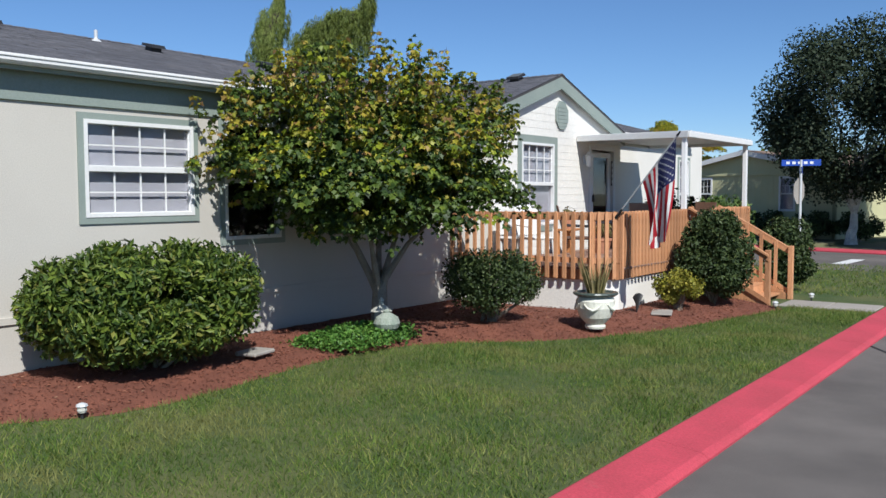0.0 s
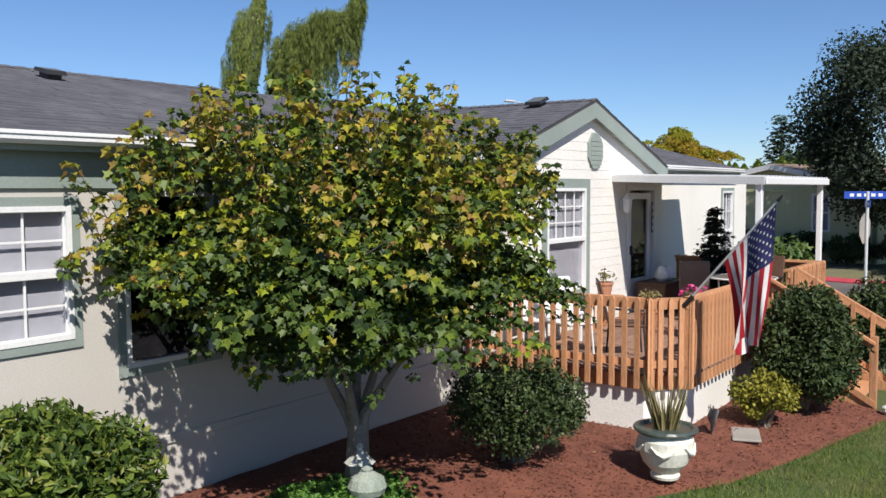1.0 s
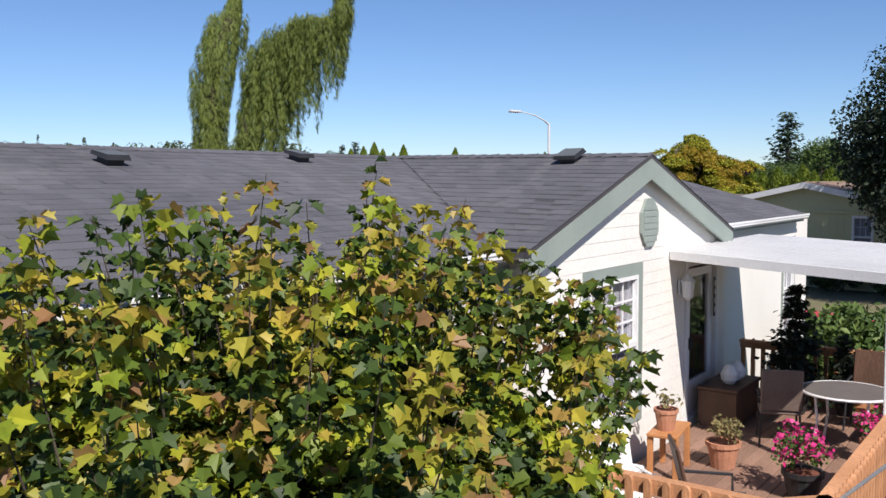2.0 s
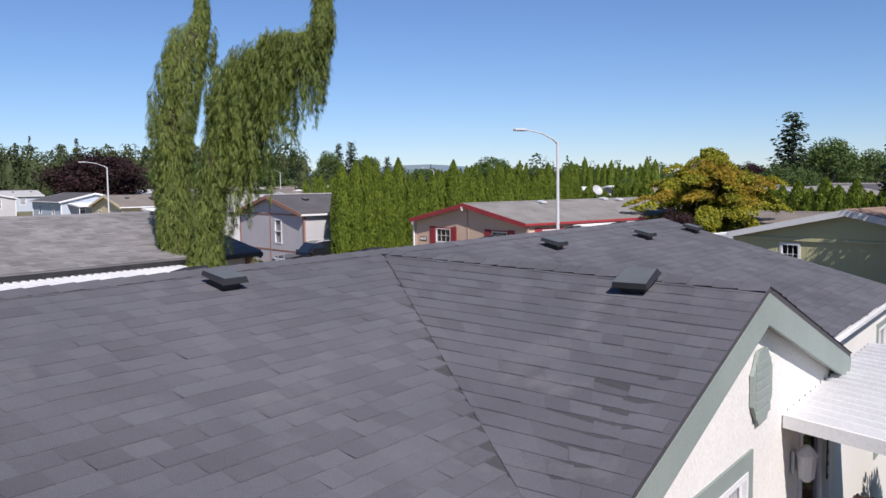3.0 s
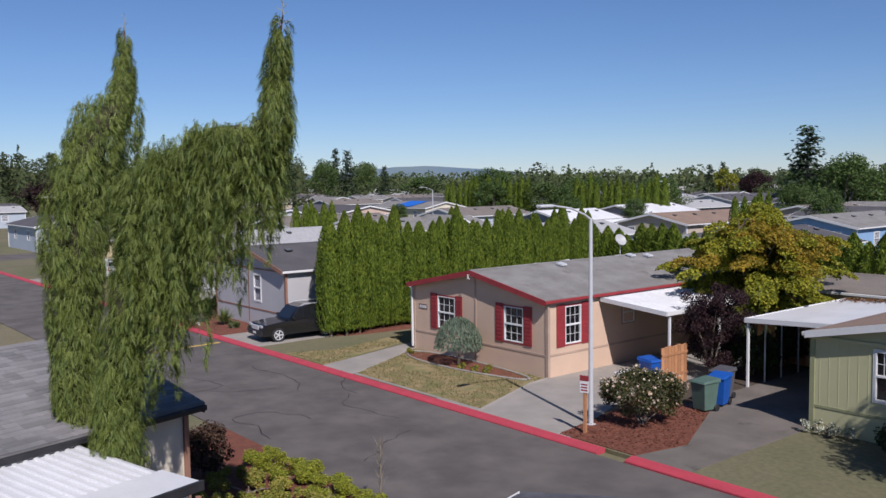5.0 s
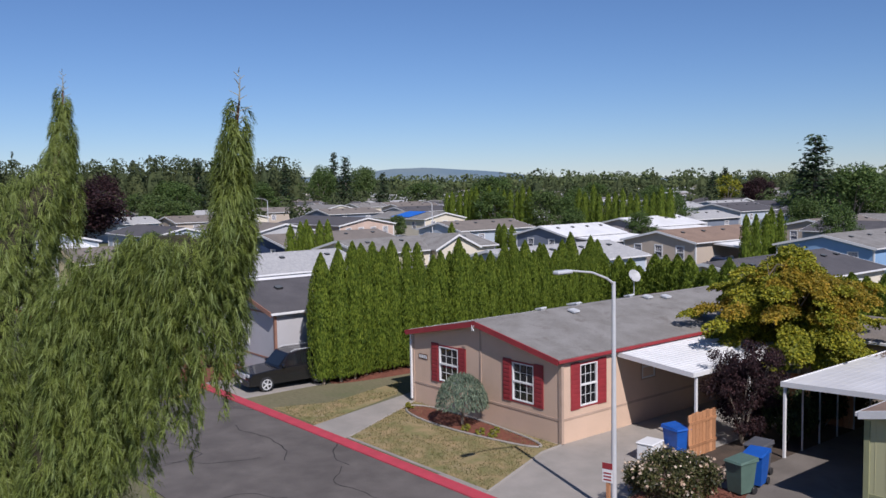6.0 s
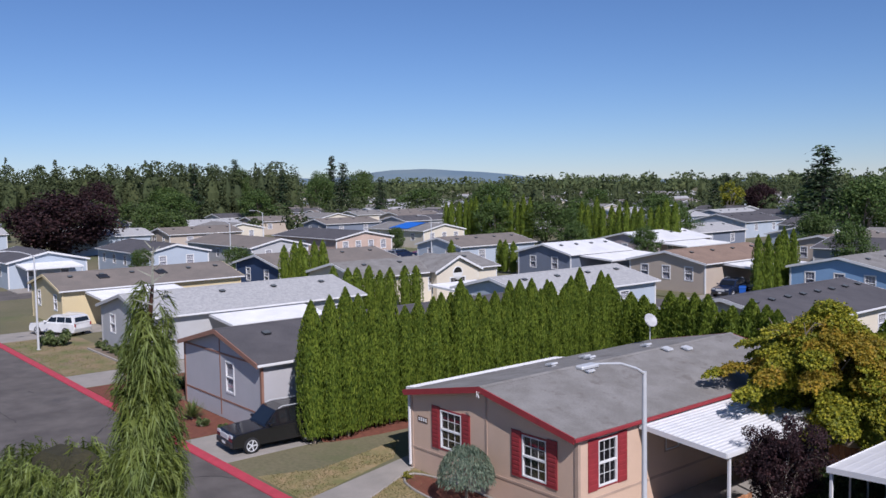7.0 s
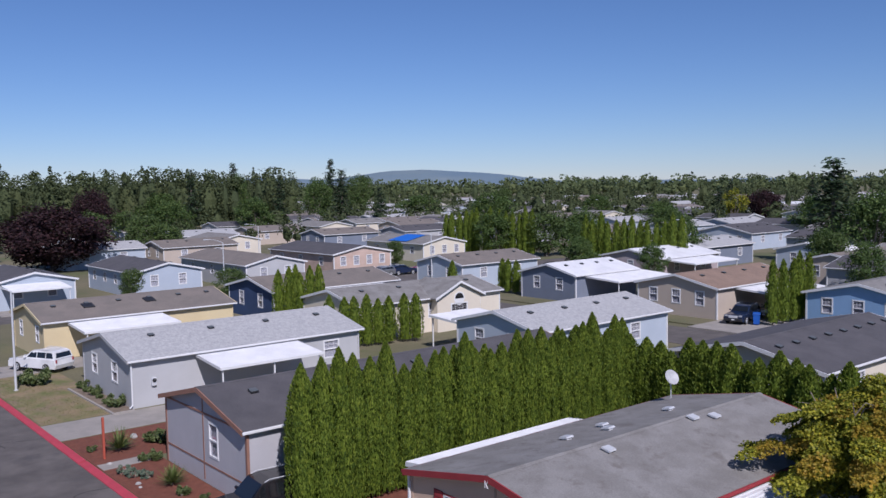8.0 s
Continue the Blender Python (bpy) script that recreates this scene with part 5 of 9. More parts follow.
def tuft(x, y, z, a, L, r):
    """One hanging, tear-shaped spray of needles that faces the bearing a."""
    n = int(30 * L * r / 0.15)
    f, az = wr.random(n) ** 0.85, a + 0.9 * wr.normal(size=n)
    rr = r * np.sin(np.pi * (0.22 + 0.76 * f)) ** 0.8 * (0.8 + 0.3 * wr.random(n))
    c, sn = np.cos(az), np.sin(az)
    TP.append(np.stack([x + c * rr, y + sn * rr, z - L * f], 1))
    TU.append(np.stack([c * 0.55, sn * 0.55, np.full(n, -1.0)], 1) + 0.22 * wr.normal(size=(n, 3)))
    TN.append(np.stack([c, sn, np.full(n, 0.5)], 1) + 0.18 * wr.normal(size=(n, 3)))


for path in (T1, T2):
    r = [0.17 * (1 - i / (len(path) - 1)) ** 1.1 + 0.012 for i in range(len(path))]
    tb.tube(path, r, 9)
    lead0 = 0.84
    count = 84
    for i in range(count):
        q0 = 0.1 + 0.9 * (i + 0.6 * wr.random()) / count
        a0 = 2.4 * i + 0.4 * wr.normal()
        bulge = 0.78 + 0.55 * wr.random()
        for _ in range(9):  # the hanging sprays of one bough
            q, a = min(1.0, max(0.05, q0 + 0.013 * wr.normal())), a0 + 0.42 * wr.normal()
            p = lerp_path(path, q)
            lead = max(0.0, (q - lead0) / (1 - lead0))
            if lead > 0: spread, L, rad = 0.22 * (1 - 0.7 * lead), 0.35 + 0.3 * wr.random() + 0.3 * (1 - lead), 0.17 - 0.06 * lead
            elif path is T1: spread, L, rad = (0.34 if q < 0.56 else 0.46) * bulge, 0.6 + 0.8 * wr.random(), 0.12 + 0.05 * wr.random()
            else: spread, L, rad = (0.29 + (0.12 if q > 0.6 or q < 0.35 else 0.0)) * bulge, 0.6 + 0.8 * wr.random(), 0.11 + 0.05 * wr.random()
            tuft(p.x + math.cos(a) * spread, p.y + math.sin(a) * spread, p.z + 0.16 * (1 - lead), a, min(L, p.z - 0.9), rad)
# curtains under the arch: long by the stem, short towards the tip, in ragged hanging strings
for i in range(195):
    q = 0.6 + 0.232 * (i + 0.5) / 195
    p = lerp_path(T2, q)
    out = (q - 0.6) / 0.232
    a = wr.random() * 2 * math.pi
    x, y = p.x + 0.42 * math.cos(a), p.y + 0.42 * math.sin(a)
    reach = (4.0 - 2.45 * out ** 1.35) * (0.58 + 0.42 * wr.random()) * (0.78 + 0.3 * math.sin(q * 95))
    z = p.z + 0.1
    while z > p.z - reach + 0.4:
        tuft(x + 0.07 * wr.normal(), y + 0.07 * wr.normal(), z, a + 0.5 * wr.normal(), 0.7 + 0.5 * wr.random(), 0.11 + 0.05 * wr.random())
        z -= 0.5
TP, TU, TN = np.concatenate(TP), np.concatenate(TU), np.concatenate(TN)
cards(cb, TP, TU, TN, 0.21 * (0.65 + 0.6 * wr.random(len(TP))), "frond", 0.75, 0.3)
cards(cb, TP - 0.05 * TN + 0.03 * wr.normal(size=TP.shape), TU + 0.25 * wr.normal(size=TU.shape), TN, 0.17 * (0.65 + 0.6 * wr.random(len(TP))), "frond", 0.9, 0.3)
inner = B()  # dark core added behind the sprays, so the gaps between them read as shade
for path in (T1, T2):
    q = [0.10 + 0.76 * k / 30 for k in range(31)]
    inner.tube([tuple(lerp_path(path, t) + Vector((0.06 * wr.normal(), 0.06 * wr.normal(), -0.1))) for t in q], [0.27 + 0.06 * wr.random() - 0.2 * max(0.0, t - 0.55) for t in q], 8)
part("inner_growth", inner, mat("dark_core_brown", (0.05, 0.045, 0.02), (0.03, 0.028, 0.014), 6, 40, 0.6, 0.95), wc, "dark core added inside the curtains for their shaded gaps")
M_TWIG = mat("grey_twig", (0.30, 0.30, 0.24), None, 6, 40, 0.3, 0.9)
for path in (T1, T2):
    p, tips = Vector(path[-1]), B()
    for k in range(14):
        a, z = 2.4 * k, -0.25 + 0.045 * k
        tips.tube([tuple(p + Vector((0, 0, z))), tuple(p + Vector((0.14 * math.cos(a) * (1.3 - k / 14), 0.14 * math.sin(a) * (1.3 - k / 14), z + 0.06)))], [0.008, 0.003], 4)
    tips.tube([tuple(p), tuple(p + Vector((0.02, 0.01, 0.3)))], [0.012, 0.003], 5)
    part("bare_tip", tips, M_TWIG, wc, "bare wiry leader tip")
part("trunk", tb, mat("rusty_bark", (0.12, 0.06, 0.04), (0.07, 0.04, 0.03), 5, 40, 0.6, 0.9, stretch=(1, 1, 0.3)), wc, "rust-brown stem")
part("crown", cb, L_CYP, wc)

# ---------------------------------------------------------------- front garden (v, u)
EDGE = [(-8.6, 1.0), (-8.3, 2.5), (-7.75, 3.7), (-7.2, 4.45), (-7.08, 5.2), (-7.2, 6.2), (-7.38, 7.2), (-7.42, 8.2), (-7.2, 9.1), (-6.75, 9.65), (-6.1, 10.2), (-5.6, 10.9), (-5.1, 11.8), (-4.72, 13.15), (-4.35, 14.9), (-4.2, 15.7)]


def edge_v(u):
    for (v0, u0), (v1, u1) in zip(EDGE, EDGE[1:]):
        if u0 <= u <= u1: return v0 + (v1 - v0) * (u - u0) / (u1 - u0)
    return EDGE[-1][0] if u > EDGE[-1][1] else -9.0


def bed_z(v, u):
    """Height of the bark bed: a low mound that runs out at the lawn."""
    d = edge_v(u) - v
    return 0.012 + 0.13 * min(1.0, max(0.0, d) / 0.9) + 0.012 * noise.noise((v * 3, u * 3, 0))


bed = thing("mulch_bed", RZ15, "red-brown bark mulch bed along the house", "flower bed", kind="structure")
b = B()
nu, nv = 74, 22
for i in range(nu + 1):
    u = 1.0 + 14.7 * i / nu
    ev = edge_v(u) + 0.04 * noise.noise((u * 2.2, 4, 1))
    for j in range(nv + 1):
        v = -9.09 + (ev + 9.09) * j / nv
        b.v.append((v, u, bed_z(v, u) if j < nv else 0.003))
for i in range(nu):
    for j in range(nv):
        k = i * (nv + 1) + j
        b.f.append((k, k + 1, k + nv + 2, k + nv + 1))
part("bark_layer", b, M_MULCH, bed)
gr = np.random.default_rng(3)
M_CHIP = mat("bark_chip", (0, 0, 0), ramp=[(0, (0.11, 0.037, 0.023)), (0.5, (0.165, 0.057, 0.034)), (0.93, (0.21, 0.078, 0.047)), (1, (0.30, 0.17, 0.11))], vary="island", scale=5, fine=60, bump=0, rough=0.95)
P = []
while len(P) < 14000:
    u = 2.5 + 13.2 * gr.random()
    v = -9.05 + 4.9 * gr.random()
    if v < edge_v(u) - 0.02: P.append((v, u, bed_z(v, u) + 0.006 + 0.012 * gr.random()))
n = len(P)
chips = cards(B(), P, np.concatenate([gr.normal(size=(n, 2)), 0.25 * gr.normal(size=(n, 1))], 1), np.concatenate([0.5 * gr.normal(size=(n, 2)), np.ones((n, 1))], 1), 0.022 + 0.035 * gr.random(n), "diamond", 0.6, 0.2)
tagged(part("bark_chips", chips, M_CHIP, bed), kind="stuff")

# grass blades
P = []
while len(P) < 90000:
    u, v = 2.5 + 14.4 * gr.random() ** 0.9, -9 + 6.2 * gr.random()
    if v > edge_v(u) + 0.02 * gr.normal() and v < -2.83 and not (16.15 < u < 17.0 and v > -4.5): P.append((v, u, 0.0))
n = len(P)
U = np.concatenate([0.5 * gr.normal(size=(n, 2)), 0.9 * np.ones((n, 1))], 1)
blades = cards(B(), P, U, np.concatenate([gr.normal(size=(n, 2)), np.zeros((n, 1))], 1), (0.028 + 0.05 * gr.random(n)) * np.array([1.0 + 0.55 * noise.noise((p[0] * 0.9, p[1] * 0.7, 2.0)) for p in P]), "blade", 0.8, 0.0)
tagged(part("grass_blades", blades, L_GRASS, lawn), kind="stuff")
P = np.stack([-9 + 6.0 * gr.random(9000), 18.3 + 8 * gr.random(9000), np.zeros(9000)], 1)
n = len(P)
tagged(part("grass_blades", cards(B(), P, np.concatenate([0.5 * gr.normal(size=(n, 2)), 0.9 * np.ones((n, 1))], 1), np.concatenate([gr.normal(size=(n, 2)), np.zeros((n, 1))], 1), 0.05 + 0.05 * gr.random(n), "blade", 1.3, 0.0), L_GRASS, lawn2), kind="stuff")
path = thing("walkway", RZ15, "narrow concrete walk from the steps to the kerb", "path", kind="structure")
for k in range(2):
    part("slab", B().box(-4.42 + 0.8 * k, -3.64 + 0.8 * k, 16.1, 17.05, -0.1, 0.02, 0.01), M_CONCRETE, path)


def lumpy(seed, rx, ry, z0, z1, n=26, s=0.42):
    """Soft lumps that fill a rounded, flat-topped shrub."""
    r = np.random.default_rng(seed)
    out, zc, rz = [], (z0 + z1) / 2, (z1 - z0) / 2
    for _ in range(n):
        d = unit(r, 1)[0]
        d = np.sign(d) * np.abs(d) ** 0.75
        k = min(rx, ry, rz) * s * (0.8 + 0.5 * r.random())
        out.append((d[0] * (rx - k), d[1] * (ry - k), zc + d[2] * (rz - k), k, k, k))
    return out


shrub("laurel_shrub", bush_meshes(31, lumpy(1, 0.92, 1.38, 0.10, 1.48, 80, 0.42), L_LAUREL, 26000, 0.095, "diamond", 10, 0.62), nat(-8.2, 5.72, 0.08), "broad clipped laurel bush by the greige wall")
shrub("round_shrub", bush_meshes(32, lumpy(2, 0.76, 0.74, 0.08, 1.12, 30, 0.5), L_DARKBUSH, 11000, 0.045, "diamond", 7, 1.0), nat(-7.05, 10.75, 0.15), "dark green clipped round shrub beside the deck")
shrub("golden_shrub", bush_meshes(33, lumpy(3, 0.42, 0.42, 0.08, 0.72, 20, 0.45), L_GOLD, 2200, 0.055, "diamond", 7, 1.0), nat(-5.35, 13.75, 0.1), "small yellow-green shrub in the bark bed")
shrub("false_cypress", bush_meshes(34, [(x * (1.2 - 0.5 * z), y * (1.2 - 0.5 * z), z * 1.08, a, b_, c) for x, y, z, a, b_, c in lumpy(4, 0.8, 0.8, 0.10, 1.62, 60, 0.34)], L_DARKBUSH, 14000, 0.075, "diamond", 6, 0.75), nat(-5.15, 14.9, 0.06), "dense dark green cypress shrub by the deck steps")
shrub("false_cypress", bush_meshes(35, lumpy(5, 0.6, 0.6, 0.05, 1.6, 30, 0.42), L_DARKBUSH, 6000, 0.085, "diamond", 6, 0.75), nat(-4.95, 18.7, 0.0), "dark green shrub past the deck steps")
shrub("leafy_shrub", bush_meshes(36, lumpy(6, 1.0, 1.2, 0.1, 2.05, 34, 0.42), L_OAK, 3600, 0.16, "diamond", 8, 0.9), nat(-7.6, 22.3, 0.0), "tall loose green shrub past the patio")

# ground cover round the ornaments
P = []
while len(P) < 7500:
    q, a = math.sqrt(gr.random()), 6.283 * gr.random()
    w = 0.92 + 0.5 * noise.noise((1.6 * math.cos(a), 1.6 * math.sin(a), 5.0)) + 0.12 * gr.normal() * q
    u, v = 8.62 + 1.08 * w * q * math.cos(a), -7.8 + 0.56 * w * q * math.sin(a)
    P.append((v, u, 0.06 + (0.24 + 0.06 * noise.noise((v * 5, u * 5, 3))) * math.sqrt(1.02 - q * q) * (0.45 + 0.55 * gr.random())))
n = len(P)
gc = cards(B(), P, gr.normal(size=(n, 3)), gr.normal(size=(n, 3)) * 0.5 + [0, 0, 1], 0.035 + 0.035 * gr.random(n), "diamond", 1.1)
ground_cover = tagged(part("ground_cover", gc, leaf("bright_ground_cover", [(0, (0.05, 0.12, 0.02)), (0.6, (0.10, 0.22, 0.035)), (1, (0.18, 0.30, 0.06))])), "low bright green ground cover under the maple", "plant", kind="stuff")
ground_cover.matrix_world = RZ15

orn = thing("garden_ornament", nat(-7.5, 8.9, 0.13) @ Matrix.Diagonal((0.78, 0.78, 0.78, 1)), "round weathered stone garden ornament", "ornament")
part("body", B().lathe([(0.12, 0), (0.15, 0.03), (0.12, 0.06), (0.2, 0.14), (0.235, 0.22), (0.2, 0.32), (0.1, 0.38), (0.06, 0.40), (0.07, 0.43), (0.02, 0.46)], 14), mat("mossy_stone", (0.30, 0.33, 0.28), (0.20, 0.24, 0.19), 4, 40, 0.4, 0.85), orn)
orn2 = thing("stone_lantern", nat(-7.78, 9.12, 0.12) @ Matrix.Diagonal((0.9, 0.9, 0.9, 1)), "small pale stone pagoda lantern", "ornament")
part("base", B().lathe([(0.12, 0), (0.12, 0.05), (0.07, 0.08), (0.06, 0.2)], 8), M_STONEW, orn2)
part("lamp_house", B().box(-0.08, 0.08, -0.08, 0.08, 0.2, 0.33, 0.01), M_STONEW, orn2)
part("cap", B().lathe([(0.17, 0.33), (0.13, 0.37), (0.05, 0.43), (0.03, 0.47), (0.04, 0.5), (0.01, 0.54)], 8), M_STONEW, orn2)

M_URN = mat("cream_glaze", (0.70, 0.69, 0.60), (0.60, 0.59, 0.50), 5, 40, 0.2, 0.5)
pot = thing("garden_urn", nat(-5.62, 11.3, 0.10), "white glazed urn with a dark rim and dry grass", "plant pot")
part("urn", B().lathe([(0.14, 0.0), (0.15, 0.03), (0.13, 0.06), (0.22, 0.16), (0.275, 0.30), (0.28, 0.40), (0.25, 0.45)], 22), M_URN, pot)
part("rim", B().lathe([(0.25, 0.45), (0.30, 0.475), (0.325, 0.50), (0.315, 0.52), (0.27, 0.525), (0.25, 0.5)], 22), mat("dark_green_glaze", (0.06, 0.08, 0.07), None, 5, 40, 0.1, 0.3), pot)
part("soil", B().lathe([(0.26, 0.47), (0.05, 0.5)], 16), M_MULCH, pot)
for k in range(5):
    a = 2 * math.pi * k / 5
    part("swag", B().tube([(math.cos(a + q) * 0.285, math.sin(a + q) * 0.285, 0.36 - 0.08 * math.cos(q * 3.6)) for q in (-0.45, -0.22, 0, 0.22, 0.45)], [0.008, 0.016, 0.022, 0.016, 0.008], 6), M_URN, pot)
n = 150
a = gr.random(n) * 6.28
P = np.stack([0.12 * np.cos(a) * gr.random(n), 0.12 * np.sin(a) * gr.random(n), np.full(n, 0.48)], 1)
part("dry_grass", cards(B(), P, np.stack([0.35 * np.cos(a), 0.35 * np.sin(a), np.ones(n)], 1), unit(gr, n), 0.25 + 0.4 * gr.random(n), "blade", 0.25, 0.0), L_DRY, pot)

for v, u in ((-7.25, 4.33), (-4.3, 15.55), (-4.1, 17.2)):
    g = thing("solar_light", nat(v, u, 0.0), "small weathered solar garden light", "garden light", "solar garden lights")
    part("stake", B().lathe([(0.012, -0.05), (0.015, 0.06)], 6), M_BLACK, g)
    part("lens", B().lathe([(0.035, 0.06), (0.045, 0.08), (0.04, 0.12)], 8), M_STONEW, g)
    part("cap", B().lathe([(0.055, 0.12), (0.05, 0.135), (0.02, 0.15)], 8), M_GALV, g)
bs = thing("stepping_stone", nat(-7.9, 6.95, 0.13, 12), "flat grey concrete stone in the mulch by the laurel", "paving stone")
part("stone", B().box(-0.15, 0.15, -0.2, 0.2, 0, 0.05, 0.015), M_CONCRETE, bs)
sp = thing("splash_block", nat(-5.4, 13.2, 0.11, 20), "flat concrete splash stone in the bed", "paving stone")
part("stone", B().box(-0.16, 0.16, -0.27, 0.27, 0, 0.035, 0.012), M_CONCRETE, sp)
# stands in for a purple-blue plant, its shade put into plain black
tuft = thing("iron_ornament", nat(-5.72, 12.95, 0.12), "black tuft against the skirting, in place of a shaded purple-blue plant", "ornament")
b = B()
for k in range(9):
    a = -0.8 + 0.2 * k
    b.tube([(0, 0, 0), (0.02, 0.10 * math.sin(a), 0.16), (0.02, 0.22 * math.sin(a), 0.16 + 0.16 * math.cos(a))], [0.008, 0.008, 0.02], 5)
part("leaves", b, M_BLACK, tuft)

# ---------------------------------------------------------------- flag on a slanted pole
M_RED = mat("flag_red", (0.42, 0.018, 0.03), None, 4, 60, 0.1, 0.8, trans=0.25)
M_FWHITE = mat("flag_white", (0.75, 0.74, 0.72), None, 4, 60, 0.1, 0.8, trans=0.25)
M_NAVY = mat("flag_navy", (0.025, 0.03, 0.11), None, 4, 60, 0.1, 0.8, trans=0.2)
flag = thing("flag", RZ15, "striped red and white flag with starred navy canton on a pole", "flag")
F0, F1 = Vector((-5.98, 12.78, 1.68)), Vector((-4.88, 12.45, 2.88))
part("pole", B().tube([tuple(F0), tuple(F1)], [0.014, 0.012], 8), M_GALV, flag)
part("bracket", B().tube([tuple(F0 - (F1 - F0) * 0.03), tuple(F0 + (F1 - F0) * 0.08)], [0.026, 0.022], 8), M_BLACK, flag)
part("finial", B().tube([tuple(F1 - (F1 - F0) * 0.01), tuple(F1 + (F1 - F0) * 0.04)], [0.02, 0.012], 8), M_BLACK, flag)
pd = (F0 - F1).normalized()


def cloth(s, t):
    """A point of the hanging flag: s along the hoist from the pole's tip, t along the fly, in metres."""
    h = F1 + pd * (0.04 + s * (1 - 0.68 * t / 1.45) + 0.24 * t / 1.45)
    w = 0.045 * t / 1.45
    return h + Vector((0.07 * math.sin(s * 9 + 1.0) * t - 0.16 * t * t * 0.3, w * math.sin(s * 15 + t * 3) * 2.2 + 0.05 * t, -t * (0.98 - 0.07 * s)))


def strip(s0, s1, t0, t1, off=0.0, ns=2, nt=16):
    b = B()
    for j in range(nt + 1):
        for i in range(ns + 1):
            b.v.append(tuple(cloth(s0 + (s1 - s0) * i / ns, t0 + (t1 - t0) * j / nt) + Vector((off * 0.4, -off, 0))))
    for j in range(nt):
        for i in range(ns):
            k = j * (ns + 1) + i
            b.f.append((k, k + 1, k + ns + 2, k + ns + 1))
    return b


SW = 0.9 / 13
for k in range(13):
    smooth(part("stripe", strip(k * SW, (k + 1) * SW, 0.56 if k < 7 else 0.0, 1.4), M_RED if k % 2 == 0 else M_FWHITE, flag))
canton = smooth(part("canton", strip(0, 7 * SW, 0, 0.56, 0, 6, 8), M_NAVY, flag))
for r in range(9):
    for c in range(6 if r % 2 == 0 else 5):
        s, t = SW * 7 * (r + 0.6) / 9.2, 0.56 * (c + (0.5 if r % 2 == 0 else 1.0)) / 6
        p = cloth(s, t)
        for side in (-1, 1):
            st = B()
            pts = []
            for q in range(10):
                rr = 0.02 if q % 2 == 0 else 0.009
                e = cloth(s + rr * math.cos(q * math.pi / 5), t + rr * math.sin(q * math.pi / 5)) + Vector((0.002 * side, -0.004 * side, 0))
                pts.append(tuple(e))
            st.add(pts, [tuple(range(10))])
            part("star", st, M_FWHITE, canton)

# ---------------------------------------------------------------- things on the deck
M_DKWOOD = mat("dark_brown_wood", (0.10, 0.05, 0.03), (0.07, 0.035, 0.02), 3, 40, 0.3, 0.6, stretch=(1, 1, 0.3))
M_ORWOOD = mat("orange_wood", (0.44, 0.20, 0.075), (0.36, 0.16, 0.06), 3, 40, 0.3, 0.55)
stand = thing("plant_stand", nat(-8.2, 15.35, DZ, 8), "orange wooden plant stand by the wall", "stand")
part("top", B().box(-0.17, 0.17, -0.34, 0.34, 0.46, 0.5, 0.008), M_ORWOOD, stand)
for x in (-0.14, 0.14):
    for y in (-0.28, 0.28):
        part("leg", B().box(x - 0.03, x + 0.03, y - 0.03, y + 0.03, 0, 0.46, 0.005), M_ORWOOD, stand)


def flower_pot(m, r, h, label, leafm, n, spread, tall, size, material=None, blossom=None):
    ob = thing("flower_pot", m, label, "plant pot")
    part("pot", B().lathe([(r * 0.68, 0), (r * 0.95, h * 0.82), (r * 1.05, h * 0.83), (r * 1.06, h), (r * 0.92, h), (r * 0.88, h * 0.9)], 16), material or M_TERRA, ob)
    part("soil", B().lathe([(r * 0.9, h * 0.9), (0.01, h * 0.93)], 12), M_MULCH, ob)
    rr = np.random.default_rng(int(1000 * r + 10 * h + n))
    bl = [(0.5 * spread * rr.normal(), 0.5 * spread * rr.normal(), h + tall * (0.3 + 0.5 * rr.random()), spread * 0.5, spread * 0.5, tall * 0.4) for _ in range(8)]
    tagged(part("foliage", cloud(B(), rr, bl, n, size, "diamond", 0.5), leafm, ob), kind="stuff")
    if blossom: part("blossom", cloud(B(), rr, [(x, y, z + 0.04, a, b_, c) for x, y, z, a, b_, c in bl], n // 2, size * 0.9, "diamond", 0.2, wide=1.8), blossom, ob)
    return ob


L_PINK = leaf("pink_blossom", [(0, (0.45, 0.02, 0.14)), (0.6, (0.65, 0.04, 0.25)), (1, (0.75, 0.15, 0.35))], 0.6)
flower_pot(nat(-8.2, 15.25, DZ + 0.5), 0.13, 0.24, "terracotta pot with a sparse plant on the stand", L_DRY, 60, 0.12, 0.2, 0.06)
flower_pot(nat(-7.75, 15.85, DZ), 0.19, 0.3, "terracotta pot of dried tan flowers", L_DRY, 420, 0.26, 0.26, 0.05)
flower_pot(nat(-6.75, 15.3, DZ), 0.2, 0.3, "pot of bright pink geraniums on the deck", L_OAK, 500, 0.32, 0.4, 0.055, M_BLACK, L_PINK)
flower_pot(nat(-6.35, 16.9, DZ), 0.16, 0.3, "pot of red flowers by the steps", L_OAK, 300, 0.2, 0.3, 0.05, M_TERRA, L_PINK)
tab = thing("patio_table", nat(-6.75, 17.35, DZ), "round glass patio table with white metal legs", "table")
part("tabletop", B().lathe([(0.5, 0.70), (0.52, 0.71), (0.52, 0.725), (0.5, 0.73)], 28), mat("frosted_glass", (0.15, 0.13, 0.115), (0.12, 0.105, 0.09), 3, 20, 0.05, 0.45), tab)
part("edge_ring", B().tube([(0.53 * math.cos(0.2244 * k), 0.53 * math.sin(0.2244 * k), 0.715) for k in range(29)], 0.016, 6, False), M_WHITE, tab)
